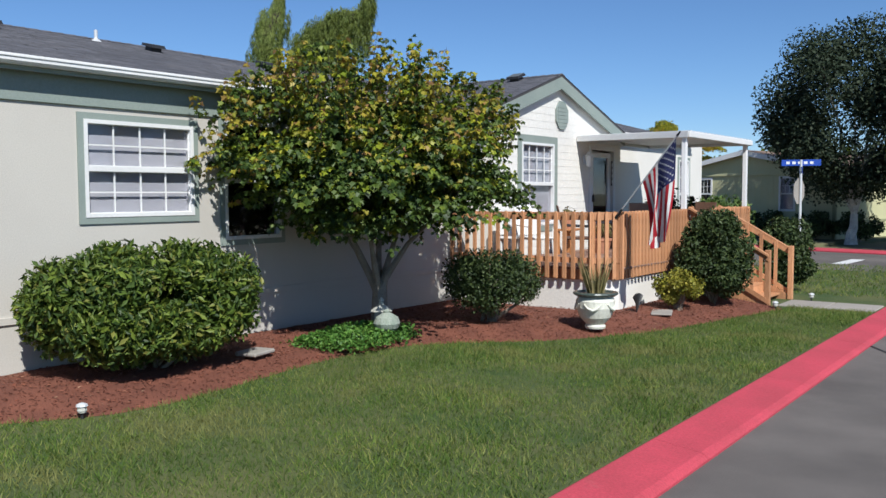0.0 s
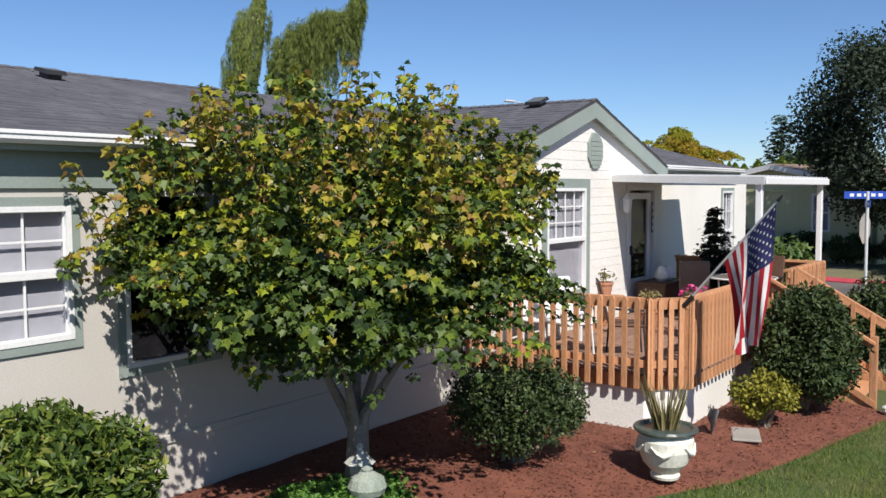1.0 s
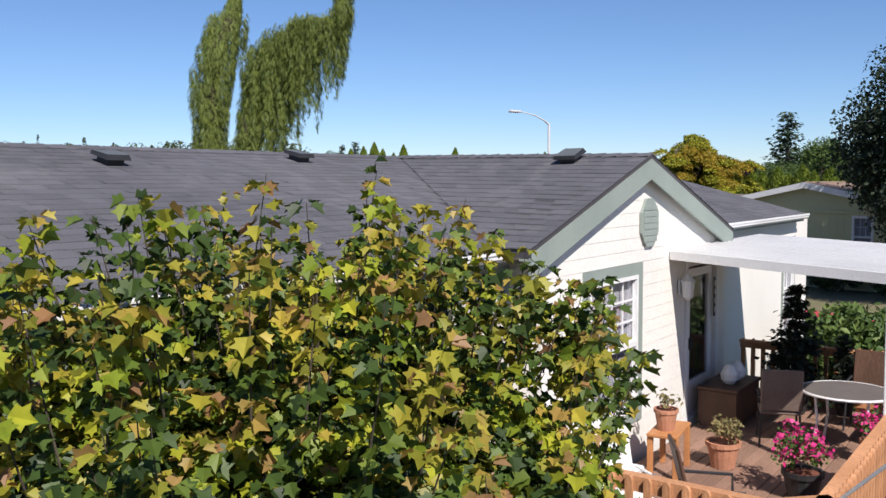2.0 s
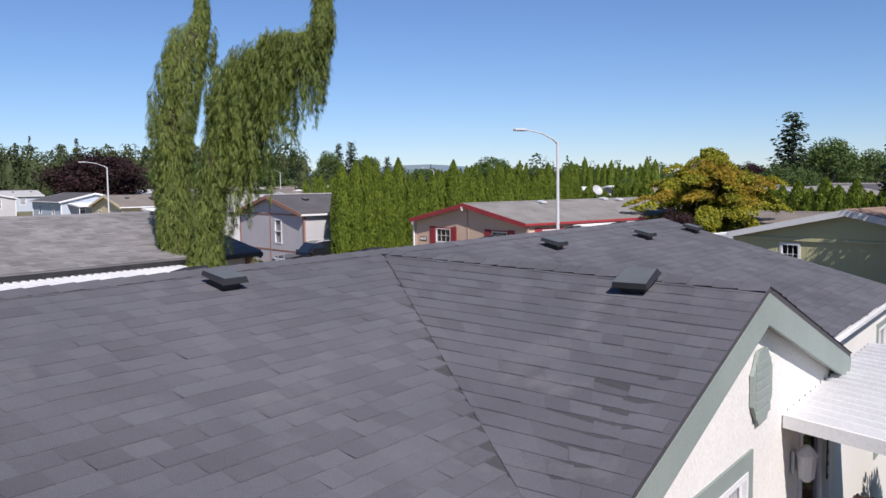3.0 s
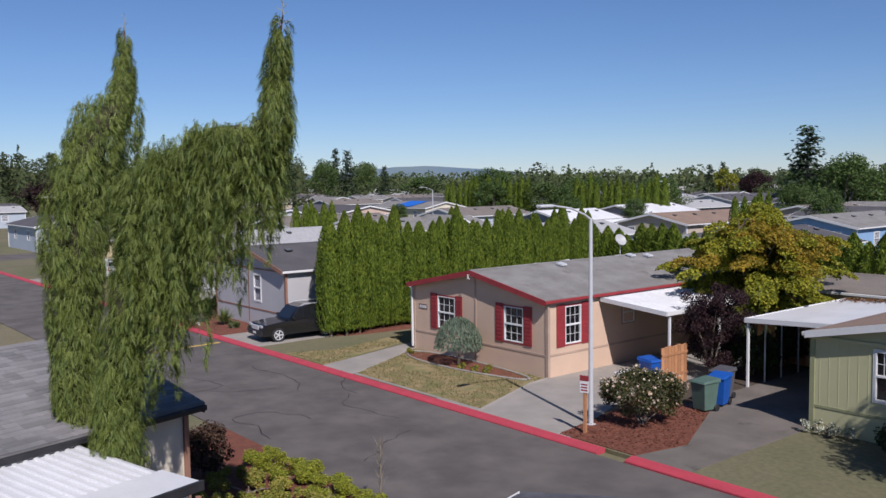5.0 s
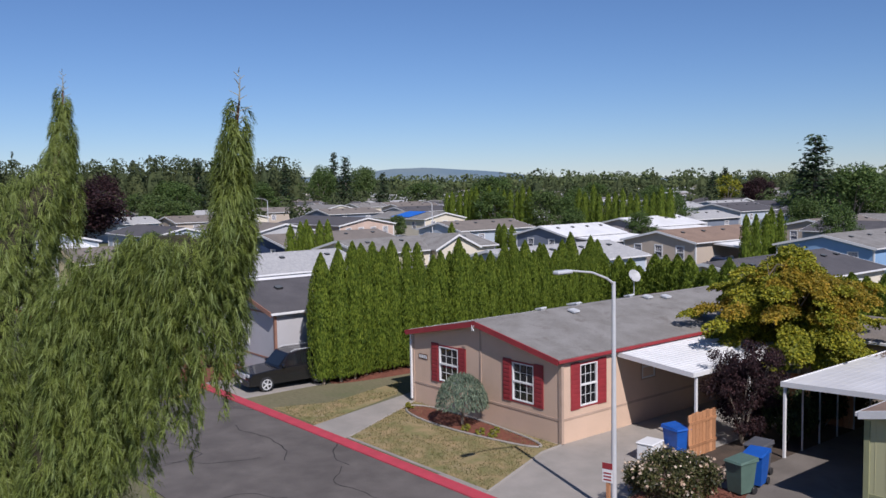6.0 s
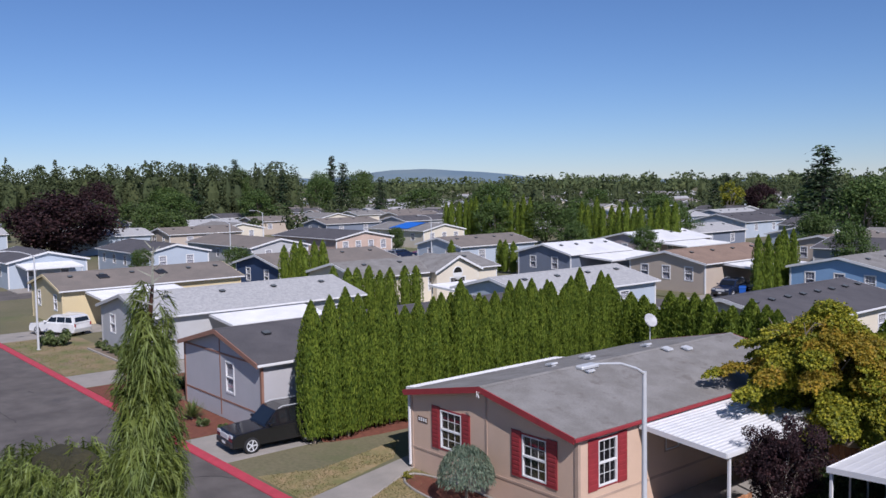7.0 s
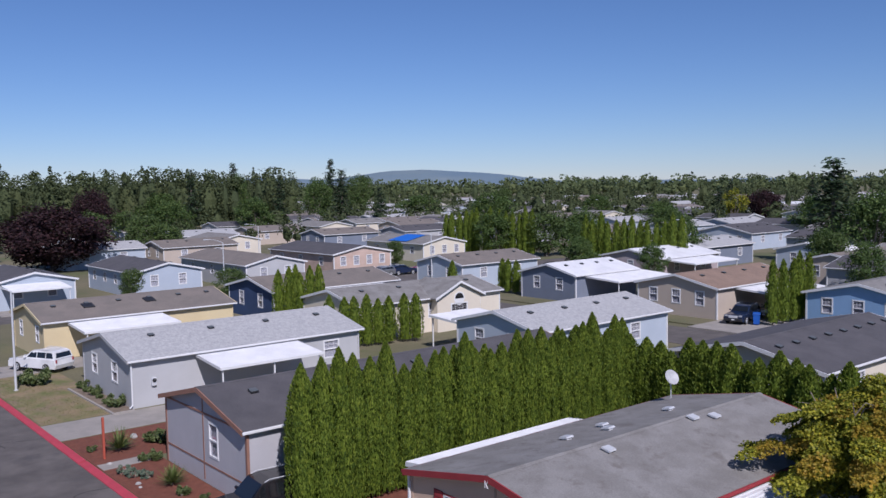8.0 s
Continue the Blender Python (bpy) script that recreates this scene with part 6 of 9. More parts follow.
for k in range(4):
    a = math.pi / 4 + k * math.pi / 2
    part("leg", B().tube([(0.42 * math.cos(a), 0.42 * math.sin(a), 0.7), (0.38 * math.cos(a), 0.38 * math.sin(a), 0.35), (0.45 * math.cos(a), 0.45 * math.sin(a), 0)], 0.016, 8), M_WHITE, tab)


def patio_chair(m, label, mat_frame, mat_seat):
    ob = thing("patio_chair", m, label, "chair", "patio chairs")
    part("seat", B().box(-0.24, 0.24, -0.23, 0.23, 0.40, 0.44, 0.015), mat_seat, ob)
    part("backrest", B().box(-0.24, 0.24, 0.0, 0.035, 0.0, 0.55, 0.015, pose(0, 0.22, 0.46, -14, 0, 0)), mat_seat, ob)
    for x in (-0.22, 0.22):
        for y in (-0.2, 0.2):
            part("leg", B().tube([(x, y, 0.41), (x * 1.1, y * 1.15, 0)], 0.014, 6), mat_frame, ob)
        part("armrest", B().tube([(x, -0.2, 0.42), (x * 1.12, -0.2, 0.62), (x * 1.12, 0.24, 0.64)], 0.016, 6), mat_frame, ob)
    return ob


M_SLING = mat("brown_sling", (0.16, 0.12, 0.10), None, 3, 60, 0.2, 0.8)
patio_chair(nat(-7.5, 17.2, DZ, 200), "brown sling patio chair at the table", M_BLACK, M_SLING)
patio_chair(nat(-6.7, 18.4, DZ, 0), "dark patio chair at the round table", M_BLACK, M_DKWOOD)
patio_chair(nat(-7.05, 13.5, DZ, 120), "dark wicker chair behind the railing", M_BLACK, M_DKWOOD)
patio_chair(nat(-7.7, 13.15, DZ, 60), "white patio chair behind the railing", M_WHITE, M_WHITE)
love = thing("white_bench", nat(-8.2, 13.6, DZ, 90), "white metal garden bench behind the railing", "bench")
part("seat", B().box(-0.55, 0.55, -0.22, 0.22, 0.38, 0.43, 0.015), M_WHITE, love)
part("backrest", B().box(-0.55, 0.55, 0.2, 0.24, 0.45, 0.85, 0.015), M_WHITE, love)
for x in (-0.5, 0.5):
    for y in (-0.18, 0.18):
        part("leg", B().box(x - 0.025, x + 0.025, y - 0.025, y + 0.025, 0, 0.39, 0.005), M_WHITE, love)
chest = thing("storage_chest", nat(-8.35, 17.9, DZ), "dark brown wooden chest by the wall", "chest")
part("box", B().box(-0.26, 0.26, -0.5, 0.5, 0.05, 0.48, 0.01), M_DKWOOD, chest)
part("lid", B().box(-0.28, 0.28, -0.52, 0.52, 0.48, 0.53, 0.01), M_DKWOOD, chest)
for y in (-0.46, 0.46):
    part("foot", B().box(-0.22, 0.22, y - 0.03, y + 0.03, 0, 0.05), M_DKWOOD, chest)
for y in (17.75, 18.05):
    j = thing("white_jar", nat(-8.3, y, DZ + 0.53), "white ceramic jar on the chest", "jar", "jars on the chest")
    part("body", B().lathe([(0.06, 0), (0.11, 0.06), (0.12, 0.14), (0.09, 0.2), (0.07, 0.22)], 14), M_WHITE, j)
    part("lid", B().lathe([(0.08, 0.22), (0.06, 0.25), (0.02, 0.27)], 12), M_WHITE, j)
M_FIR = leaf("dark_fir_needle", [(0, (0.008, 0.012, 0.008)), (1, (0.025, 0.035, 0.02))], 0.6, 0.05)
for v, u, s in ((-7.7, 18.75, 1.0), (-7.1, 19.0, 0.62)):
    fir = thing("potted_fir", nat(v, u, DZ, 0) @ Matrix.Diagonal((s, s, s, 1)), "dark potted fir on the shaded deck", "potted tree", "potted firs")
    tm, cm = conifer_meshes(int(80 + 10 * s), 1.55, 0.46, M_FIR, 3200, 0.10)
    part("pot", B().lathe([(0.14, 0), (0.2, 0.26), (0.21, 0.28), (0.17, 0.28)], 14), M_BLACK, fir)
    for me, nm in ((tm, "trunk"), (cm, "crown")):
        part(nm, me, None, fir).location = (0, 0, 0.27)
# number plate beside the door: plain bars
nb = part("number_plate", B().box(-0.03, 0.03, -0.012, 0, 0, 0.56, 0.004, side_m("right", GX) @ pose(18.25, -0.02, 2.2)), M_BLACK, house, "dark upright plate with plain bars")
for k in range(4):
    part("bar", B().box(-0.018, 0.018, -0.018, -0.012, 0.06 + 0.125 * k, 0.13 + 0.125 * k, 0, side_m("right", GX) @ pose(18.25, -0.02, 2.2)), M_GALV, nb)

# shingles on the near house: one stretch by the ridge as single pieces, the rest joined
def slope_tabs(x_top, x_bot, z_of, y0, y1, pitch, joined, singles, keep, rng, tab=0.22):
    n = int(round(abs(x_bot - x_top) / pitch))
    for i in range(n):
        xa, xb = x_top + (x_bot - x_top) * i / n, x_top + (x_bot - x_top) * (i + 1) / n
        y = y0 - rng.random() * tab
        while y < y1:
            w = tab * (0.75 + 0.5 * rng.random())
            ya, yb = max(y, y0), min(y + w, y1 if x_bot > RV else y1 - (UE - UR) * (1 - abs((xa + xb) / 2 - RV) / abs(x_bot - x_top)))
            y += w
            if yb - ya < 0.04 or not keep((xa + xb) / 2, (ya + yb) / 2): continue
            t = 0.006 + 0.007 * rng.random()
            lap = xb + (0.016 * rng.random() if xb > xa else -0.016 * rng.random())
            vs = [(xa, ya, z_of(xa) + 0.003), (xa, yb, z_of(xa) + 0.003), (lap, yb, z_of(lap) + t), (lap, ya, z_of(lap) + t), (lap, ya, z_of(lap)), (lap, yb, z_of(lap))]
            fs = [(3, 2, 1, 0), (4, 5, 2, 3)] if xb > xa else [(0, 1, 2, 3), (3, 2, 5, 4)]
            if 12.0 < ya < 15.4 and -12.4 < xb < -10.7 and xb > xa and len(singles) < 290: singles.append((vs, fs))
            else: joined.add(vs, fs)


def in_gable(x, y):
    """Whether a spot of the front slope lies under the cross gable."""
    z = RZ_ - SL * abs(x - RV)
    mid = GYC + GB * (GX - x) / (GX - RV)
    lim = (GZ + 0.03 - z) / gs
    return x > RV and mid - min(2.75, lim) < y < mid + min(3.0, lim)


sr = np.random.default_rng(8)
jf, sing = B(), []
slope_tabs(RV, EX0 + 0.03, lambda x: RZ_ - SL * (x - RV), -6.32, UR + 0.02, 0.145, jf, sing, lambda x, y: not in_gable(x, y), sr)
tagged(part("shingles", jf, M_SHINGLE, roof_f), kind="stuff")
M_SHINGLE1 = mat("dark_shingle_piece", (0.116, 0.115, 0.128), (0.088, 0.088, 0.10), 0.5, 120, 0.5, 0.85, vary="object", amount=0.13)
for vs, fs in sing: part("shingle", B().add(vs, fs), M_SHINGLE1, roof_f)
jb = B()
slope_tabs(RV, BX - 0.02, lambda x: RZ_ - SB * (RV - x), -6.32, UE + 0.02, 0.145, jb, sing, lambda x, y: True, sr)
tagged(part("shingles", jb, M_SHINGLE, roof_b), kind="stuff")
for ro, sg, yo, xf in roofs_g:
    j = B()
    n = 20
    y1, z1 = GYC + sg * yo, GZ - gs * yo
    foot = RV + (RZ_ - z1) / SL
    for i in range(n):
        fa, fb = Vector((xf + 0.01, GYC, GZ)).lerp(Vector((xf + 0.01, y1, z1)), i / n), Vector((xf + 0.01, GYC, GZ)).lerp(Vector((xf + 0.01, y1, z1)), (i + 1.12) / n)
        ba, bb = Vector((RV, GYC + GB, RZ_ + 0.01)).lerp(Vector((foot, y1, z1)), i / n), Vector((RV, GYC + GB, RZ_ + 0.01)).lerp(Vector((foot, y1, z1)), (i + 1.12) / n)
        long, q = (fa - ba).length, -0.2 * sr.random()
        while q < long:
            w = 0.22 * (0.75 + 0.5 * sr.random())
            qa, qb = max(q, 0.0) / long, min(q + w, long) / long
            q += w
            if qb <= qa: continue
            t = Vector((0, 0, 0.006 + 0.009 * sr.random()))
            low = Vector((0, 0, 0.003))
            pts = [ba.lerp(fa, qa) + low, ba.lerp(fa, qb) + low, bb.lerp(fb, qb) + t, bb.lerp(fb, qa) + t, bb.lerp(fb, qa), bb.lerp(fb, qb)]
            fs = [(0, 1, 2, 3), (3, 2, 5, 4)]
            j.add(pts, fs if sg < 0 else [f[::-1] for f in fs])
    tagged(part("shingles", j, M_SHINGLE, ro), kind="stuff")
cb_ = B()
for k in range(152):
    y = -6.32 + 0.2 * k
    cb_.add([(RV - 0.13, y, RZ_ - 0.13 * SB + 0.010), (RV, y, RZ_ + 0.016), (RV + 0.13, y, RZ_ - 0.13 * SL + 0.010), (RV - 0.13, y + 0.2, RZ_ - 0.13 * SB + 0.016), (RV, y + 0.2, RZ_ + 0.024), (RV + 0.13, y + 0.2, RZ_ - 0.13 * SL + 0.016)], [(0, 1, 4, 3), (1, 2, 5, 4), (3, 4, 5)])
tagged(part("ridge_cap", cb_, M_SHINGLE, roof_f), kind="stuff")
cb_ = B()
for k in range(20):
    a, c = Vector((RV, GYC + GB, RZ_ + 0.012)).lerp(Vector((xf, GYC, GZ)), k / 20), Vector((RV, GYC + GB, RZ_ + 0.012)).lerp(Vector((xf, GYC, GZ)), (k + 1.05) / 20)
    for sg in (-1, 1):
        d = Vector((0, sg * 0.13, -0.13 * gs))
        up0, up1 = Vector((0, 0, 0.012)), Vector((0, 0, 0.022))
        cb_.add([a + up0, c + up1, c + d + up1, a + d + up0, c + d, c], [(0, 1, 2, 3), (2, 1, 5, 4)] if sg < 0 else [(3, 2, 1, 0), (4, 5, 1, 2)])
tagged(part("ridge_cap", cb_, M_SHINGLE, roof_f), kind="stuff")

# ---------------------------------------------------------------- neighbour behind the near house, carports, yard
nbm = RZ15 @ pose(-30.3, 26.3, 0, 0, 0, 180)
mobile_home("house", nbm, 8.0, 20.0, 3.22, 4.25, W_CREAM, T_BROWN, M_SHINGLE_OLD, "cream home with weathered grey shingle roof behind the conifer",
    [], over=0.28, band=False, gutter=M_BLACK, fascia=M_BLACK, tabs=0.16, vents=4)
cp = canopy("carport", RZ15, -26.0, -23.6, 9.0, 23.6, 3.05, 2.98, [], "white ribbed carport with a broad white edge beam", ribs_along_y=False)
part("edge_panel", B().box(-23.6, -22.55, 9.0, 23.7, 2.96, 3.03, 0.01), M_WMETAL, cp, "flat white roof edge panel")
part("drip_edge", B().box(-22.56, -22.50, 9.0, 23.72, 2.88, 3.05, 0.008), M_BLACK, cp, "dark drip edge")
part("beam", B().box(-22.72, -22.62, 9.0, 23.5, 2.45, 2.9, 0.01), W_CREAM, cp, "cream side panel")
for u in (10.0, 16.8, 23.35):
    part("post", B().box(-22.76, -22.58, u - 0.1, u + 0.1, -0.1, 2.38, 0.01), W_CREAM, cp)
part("downspout", B().tube([(-22.52, 23.6, 2.8), (-22.52, 23.62, 2.4), (-22.52, 23.62, 0.1)], 0.05, 8), T_BROWN, cp, "brown downspout")
part("back_wall", B().box(-25.9, -25.8, 9.2, 23.4, -0.1, 2.9), M_WALLGREY, cp)
canopy("carport", RZ15, -16.7, -23.0, 8.0, 22.6, 2.55, 2.2, [(-22.8, 8.2), (-22.8, 15), (-22.8, 22.4)], "white flat carport roof behind the near house", ribs_along_y=False, pitch=0.6, rib=0.012)
lr = np.random.default_rng(46)
P = np.concatenate([np.stack([cx + 0.28 * lr.normal(size=110), cy + 0.5 * lr.normal(size=110), np.zeros(110)], 1) for cx, cy in ((-20.6, 19.6), (-21.6, 18.2), (-22.0, 20.6))])
P[:, 2] = 2.55 + (2.2 - 2.55) * (-16.7 - P[:, 0]) / 6.3 + 0.045
keep = (P[:, 0] > -22.95) & (P[:, 0] < -16.8) & (P[:, 1] < 22.5)
P = P[keep]
n = len(P)
litter = tagged(part("leaf_litter", cards(B(), P, lr.normal(size=(n, 3)) * [1, 1, 0.1], lr.normal(size=(n, 3)) * 0.2 + [0, 0, 1], 0.05 + 0.05 * lr.random(n), "diamond", 0.8), L_DRY), "dry brown leaf litter on the carport roof", "leaf litter", kind="stuff")
litter.matrix_world = RZ15
yard = thing("yard_bed", at(0, 0), "reddish bark yard at the street corner", "flower bed", kind="structure")
part("bark_layer", B().box(-40.5, -29.0, 17.5, 23.38, -0.3, -0.01), M_MULCH, yard)
L_HEATH = leaf("heather", [(0, (0.17, 0.20, 0.03)), (0.5, (0.33, 0.33, 0.05)), (1, (0.42, 0.31, 0.10))], 0.7)
L_BOX = leaf("boxwood_leaf", [(0, (0.16, 0.19, 0.016)), (0.6, (0.32, 0.34, 0.03)), (1, (0.45, 0.46, 0.06))], 0.5)
L_RUST = leaf("rusty_purple_leaf", [(0, (0.04, 0.025, 0.02)), (0.6, (0.09, 0.05, 0.035)), (1, (0.15, 0.09, 0.06))], 0.6)
shrub("barberry", bush_meshes(41, lumpy(11, 0.8, 0.8, 0.02, 1.5, 24), L_RUST, 2600, 0.09), at(-36.6, 20.9), "round rusty purple barberry at the yard corner")
BOXW = bush_meshes(42, lumpy(12, 0.85, 0.7, 0.0, 0.95, 24), L_BOX, 7000, 0.05)
for x, y, rz, s in ((-36.2, 22.5, 0, 0.8), (-34.6, 22.6, 40, 0.85), (-33.0, 22.6, 80, 0.8), (-31.5, 22.5, 20, 0.85), (-30.2, 22.4, 60, 0.8)):
    shrub("boxwood", BOXW, at(x, y, 0, rz) @ Matrix.Diagonal((s * 1.15, s * 1.0, s * 0.7, 1)), "low clipped yellow-green boxwood by the street", "boxwoods")
HEA = bush_meshes(43, lumpy(13, 1.6, 0.8, 0.0, 0.45, 26, 0.6), L_HEATH, 7500, 0.055)
for x, y, rz in ((-34.6, 21.2, 10), (-32.0, 21.3, -15), (-33.4, 19.9, 30), (-30.6, 20.4, 5), (-31.4, 19.2, -20)):
    shrub("heather", HEA, at(x, y, 0, rz), "low heather carpet with rusty tips", "heathers")
dry = thing("dry_sapling", at(-31.6, 23.2), "thin bare grey sapling at the kerb", "tree")
b = B()
for k in range(22):
    a, z = 2.4 * k, 0.25 + 0.06 * k
    b.tube([(0, 0, z), (0.16 * math.cos(a), 0.16 * math.sin(a), z + 0.3)], [0.01, 0.003], 4)
b.tube([(0, 0, -0.05), (0.02, 0, 0.8), (0, 0.02, 1.75)], [0.03, 0.02, 0.006], 6)
part("branches", b, M_BARK, dry)

# ---------------------------------------------------------------- lots across the street
lot = thing("lot_paving", at(0, 0), "concrete drives and walks of the homes", "driveway", kind="structure")
def slab(pts, z0, z1):
    """A flat slab over a plan given by its corners."""
    b, n = B(), len(pts)
    return b.add([(x, y, z1) for x, y in pts] + [(x, y, z0) for x, y in pts], [tuple(range(n)), tuple(range(2 * n - 1, n - 1, -1))] + [(k, k + n, (k + 1) % n + n, (k + 1) % n) for k in range(n)])


def within(x, y, pts):
    """Whether a spot lies inside a plan."""
    ok = False
    for (xa, ya), (xb, yb) in zip(pts, pts[1:] + pts[:1]):
        if (ya > y) != (yb > y) and x < xa + (xb - xa) * (y - ya) / (yb - ya): ok = not ok
    return ok


LAWN_A = [(-44.5, 31.0), (-36.7, 31.0), (-38.3, 35.0), (-38.45, 36.15), (-47.15, 36.15)]
LAWN_B = [(-50.4, 31.0), (-46.85, 31.0), (-48.75, 36.4), (-50.7, 38.0), (-49.5, 33.4)]
part("drive", slab([(-39.0, 30.86), (-32.4, 30.86), (-34.6, 36.4), (-34.6, 47.0), (-39.0, 47.0)], -0.2, 0.0), M_CONCRETE, lot)
part("drive", B().box(-57.0, -52.8, 30.86, 41.0, -0.2, 0.0), M_CONCRETE, lot)
# stains, and the carport's shade put into a darker base colour
M_STAINED_SHADED = mat("stained_shaded_concrete", (0.17, 0.15, 0.13), (0.12, 0.105, 0.09), 0.6, 30, 0.3, 0.9, stain=(0.05, 0.045, 0.04), stain_at=0.6, stain_scale=0.9)
part("drive", slab([(-30.0, 30.86), (-28.1, 30.86), (-28.1, 37.99), (-32.4, 37.99), (-32.4, 36.65), (-31.3, 36.6), (-29.6, 32.9)], -0.2, 0.0), M_STAINED_SHADED, lot)
part("drive", B().box(-32.4, -28.1, 38.0, 50.0, -0.2, 0.001), M_STAINED_SHADED, lot)
part("soil_strip", B().box(-34.58, -32.42, 36.2, 50.0, -0.2, 0.002), mat("dark_bare_soil", (0.085, 0.062, 0.045), (0.055, 0.042, 0.032), 1.5, 25, 0.5, 0.95), lot, "dark bare soil between the drives")
part("drive", B().box(-74.8, -71.0, 30.86, 49.0, -0.2, 0.0), M_CONCRETE, lot)
part("drive", B().box(-94.8, -90.5, 30.86, 50.0, -0.2, 0.0), M_CONCRETE, lot)
part("walk", slab([(-46.83, 30.86), (-44.52, 30.86), (-47.17, 36.18), (-48.7, 37.5)], -0.2, 0.004), M_CONCRETE, lot)
M_DRYLAWN = mat("dry_lawn", (0.32, 0.235, 0.12), (0.17, 0.165, 0.06), 1.1, 14, 0.5, 0.95, stain=(0.30, 0.24, 0.14), stain_at=0.55, stain_scale=0.9)
lawn3 = thing("dry_lawn", at(0, 0), "patchy dry lawn before the peach home", "lawn", kind="structure")
part("turf", slab(LAWN_A, -0.2, 0.008), M_DRYLAWN, lawn3)
lawn4 = thing("dry_lawn", at(0, 0), "narrow strip of lawn beside the hedge", "lawn", kind="structure")
part("turf", slab(LAWN_B, -0.2, 0.006), M_DRYLAWN, lawn4)
lawn5 = thing("dry_lawn", at(0, 0), "patchy dry lawn before the pale home", "lawn", kind="structure")
part("turf", B().box(-90.4, -75.0, 30.95, 36.0, -0.2, 0.006), mat("parched_lawn", (0.27, 0.20, 0.115), (0.14, 0.15, 0.05), 0.55, 9, 0.5, 0.95, stain=(0.22, 0.16, 0.11), stain_at=0.5, stain_scale=0.7), lawn5)
for x0, x1, y0, y1, n, ow, plan in ((-47.2, -36.7, 31.0, 36.1, 11000, lawn3, LAWN_A), (-50.7, -46.8, 31, 37.9, 5000, lawn4, LAWN_B), (-90, -75, 31, 34.7, 2600, lawn5, None)):
    P = np.stack([x0 + (x1 - x0) * gr.random(n), y0 + (y1 - y0) * gr.random(n), np.full(n, 0.0)], 1)
    keep = np.array([noise.noise((p[0] * 0.7, p[1] * 0.7, 3)) > -0.25 and (plan is None or within(p[0], p[1], plan)) for p in P])
    P = P[keep]
    n = len(P)
    tagged(part("grass_blades", cards(B(), P, np.concatenate([0.7 * gr.normal(size=(n, 2)), 0.8 * np.ones((n, 1))], 1), np.concatenate([gr.normal(size=(n, 2)), np.zeros((n, 1))], 1), 0.06 + 0.07 * gr.random(n), "blade", 1.6, 0.0), L_DRY, ow), kind="stuff")
edging = thing("lawn_edging", at(0, 0), "low concrete edging round the dry lawn", "edging", kind="structure")
for a, b_ in zip(LAWN_A, LAWN_A[1:4]):
    part("edge", B().tube([(*a, -0.01), (*b_, -0.01)], 0.06, 6), M_CONCRETE, edging)
part("edge", B().tube([(*LAWN_A[4], -0.01), (*LAWN_A[0], -0.01)], 0.06, 6), M_CONCRETE, edging)


def mulch_oval(x, y, rx, ry, label, ring=True):
    ob = thing("mulch_bed", at(x, y), label, "flower bed", kind="structure")
    n = 30
    wob = [1 + 0.08 * math.sin(3 * k * 2 * math.pi / n + x) for k in range(n)]
    pts = [(math.cos(2 * math.pi * k / n) * rx * wob[k], math.sin(2 * math.pi * k / n) * ry * wob[k]) for k in range(n)]
    b = B().add([(px, py, 0.014) for px, py in pts] + [(px * 0.6, py * 0.6, 0.07) for px, py in pts] + [(px, py, -0.1) for px, py in pts],
                [(k, (k + 1) % n, n + (k + 1) % n, n + k) for k in range(n)] + [tuple(n + k for k in range(n))] + [(2 * n + k, 2 * n + (k + 1) % n, (k + 1) % n, k) for k in range(n)])
    part("bark_layer", b, M_MULCH, ob)
    if ring:
        part("border", B().tube([(px * 1.03, py * 1.03, 0.03) for px, py in pts] + [(pts[0][0] * 1.03, pts[0][1] * 1.03, 0.03)], 0.05, 6, False), M_CONCRETE, ob)
    return ob


mulch_oval(-42.9, 35.35, 3.75, 0.8, "red bark bed with a stone border under the windows")
rbed = thing("mulch_bed", at(0, 0), "red bark bed round the rose bush", "flower bed", kind="structure")
part("bark_layer", slab([(-32.9, 30.95), (-30.0, 30.95), (-29.6, 32.9), (-31.3, 36.6), (-34.0, 36.5), (-33.5, 34.0)], -0.2, 0.018), M_MULCH, rbed)
RB = np.random.default_rng(57)
P = [(-34 + 4.4 * RB.random(), 31 + 5.6 * RB.random()) for _ in range(2600)]
P = np.array([(x, y, 0.03) for x, y in P if within(x, y, [(-32.9, 30.95), (-30.0, 30.95), (-29.6, 32.9), (-31.3, 36.6), (-34.0, 36.5), (-33.5, 34.0)])])
n = len(P)
tagged(part("bark_chips", cards(B(), P, RB.normal(size=(n, 3)) * [1, 1, 0.3], RB.normal(size=(n, 3)) * 0.4 + [0, 0, 1], 0.06 + 0.07 * RB.random(n), "diamond", 0.7, 0.2), M_CHIP, rbed), kind="stuff")
gbed = thing("mulch_bed", at(0, 0), "red bark bed before the grey home", "flower bed", kind="structure")
part("bark_layer", B().box(-70.8, -57.1, 30.9, 33.86, -0.2, 0.012).box(-70.8, -65.2, 33.86, 37.5, -0.2, 0.012), M_MULCH, gbed)
mulch_oval(-53.0, 43.5, 1.2, 8.7, "bark strip under the arborvitae hedge", False)
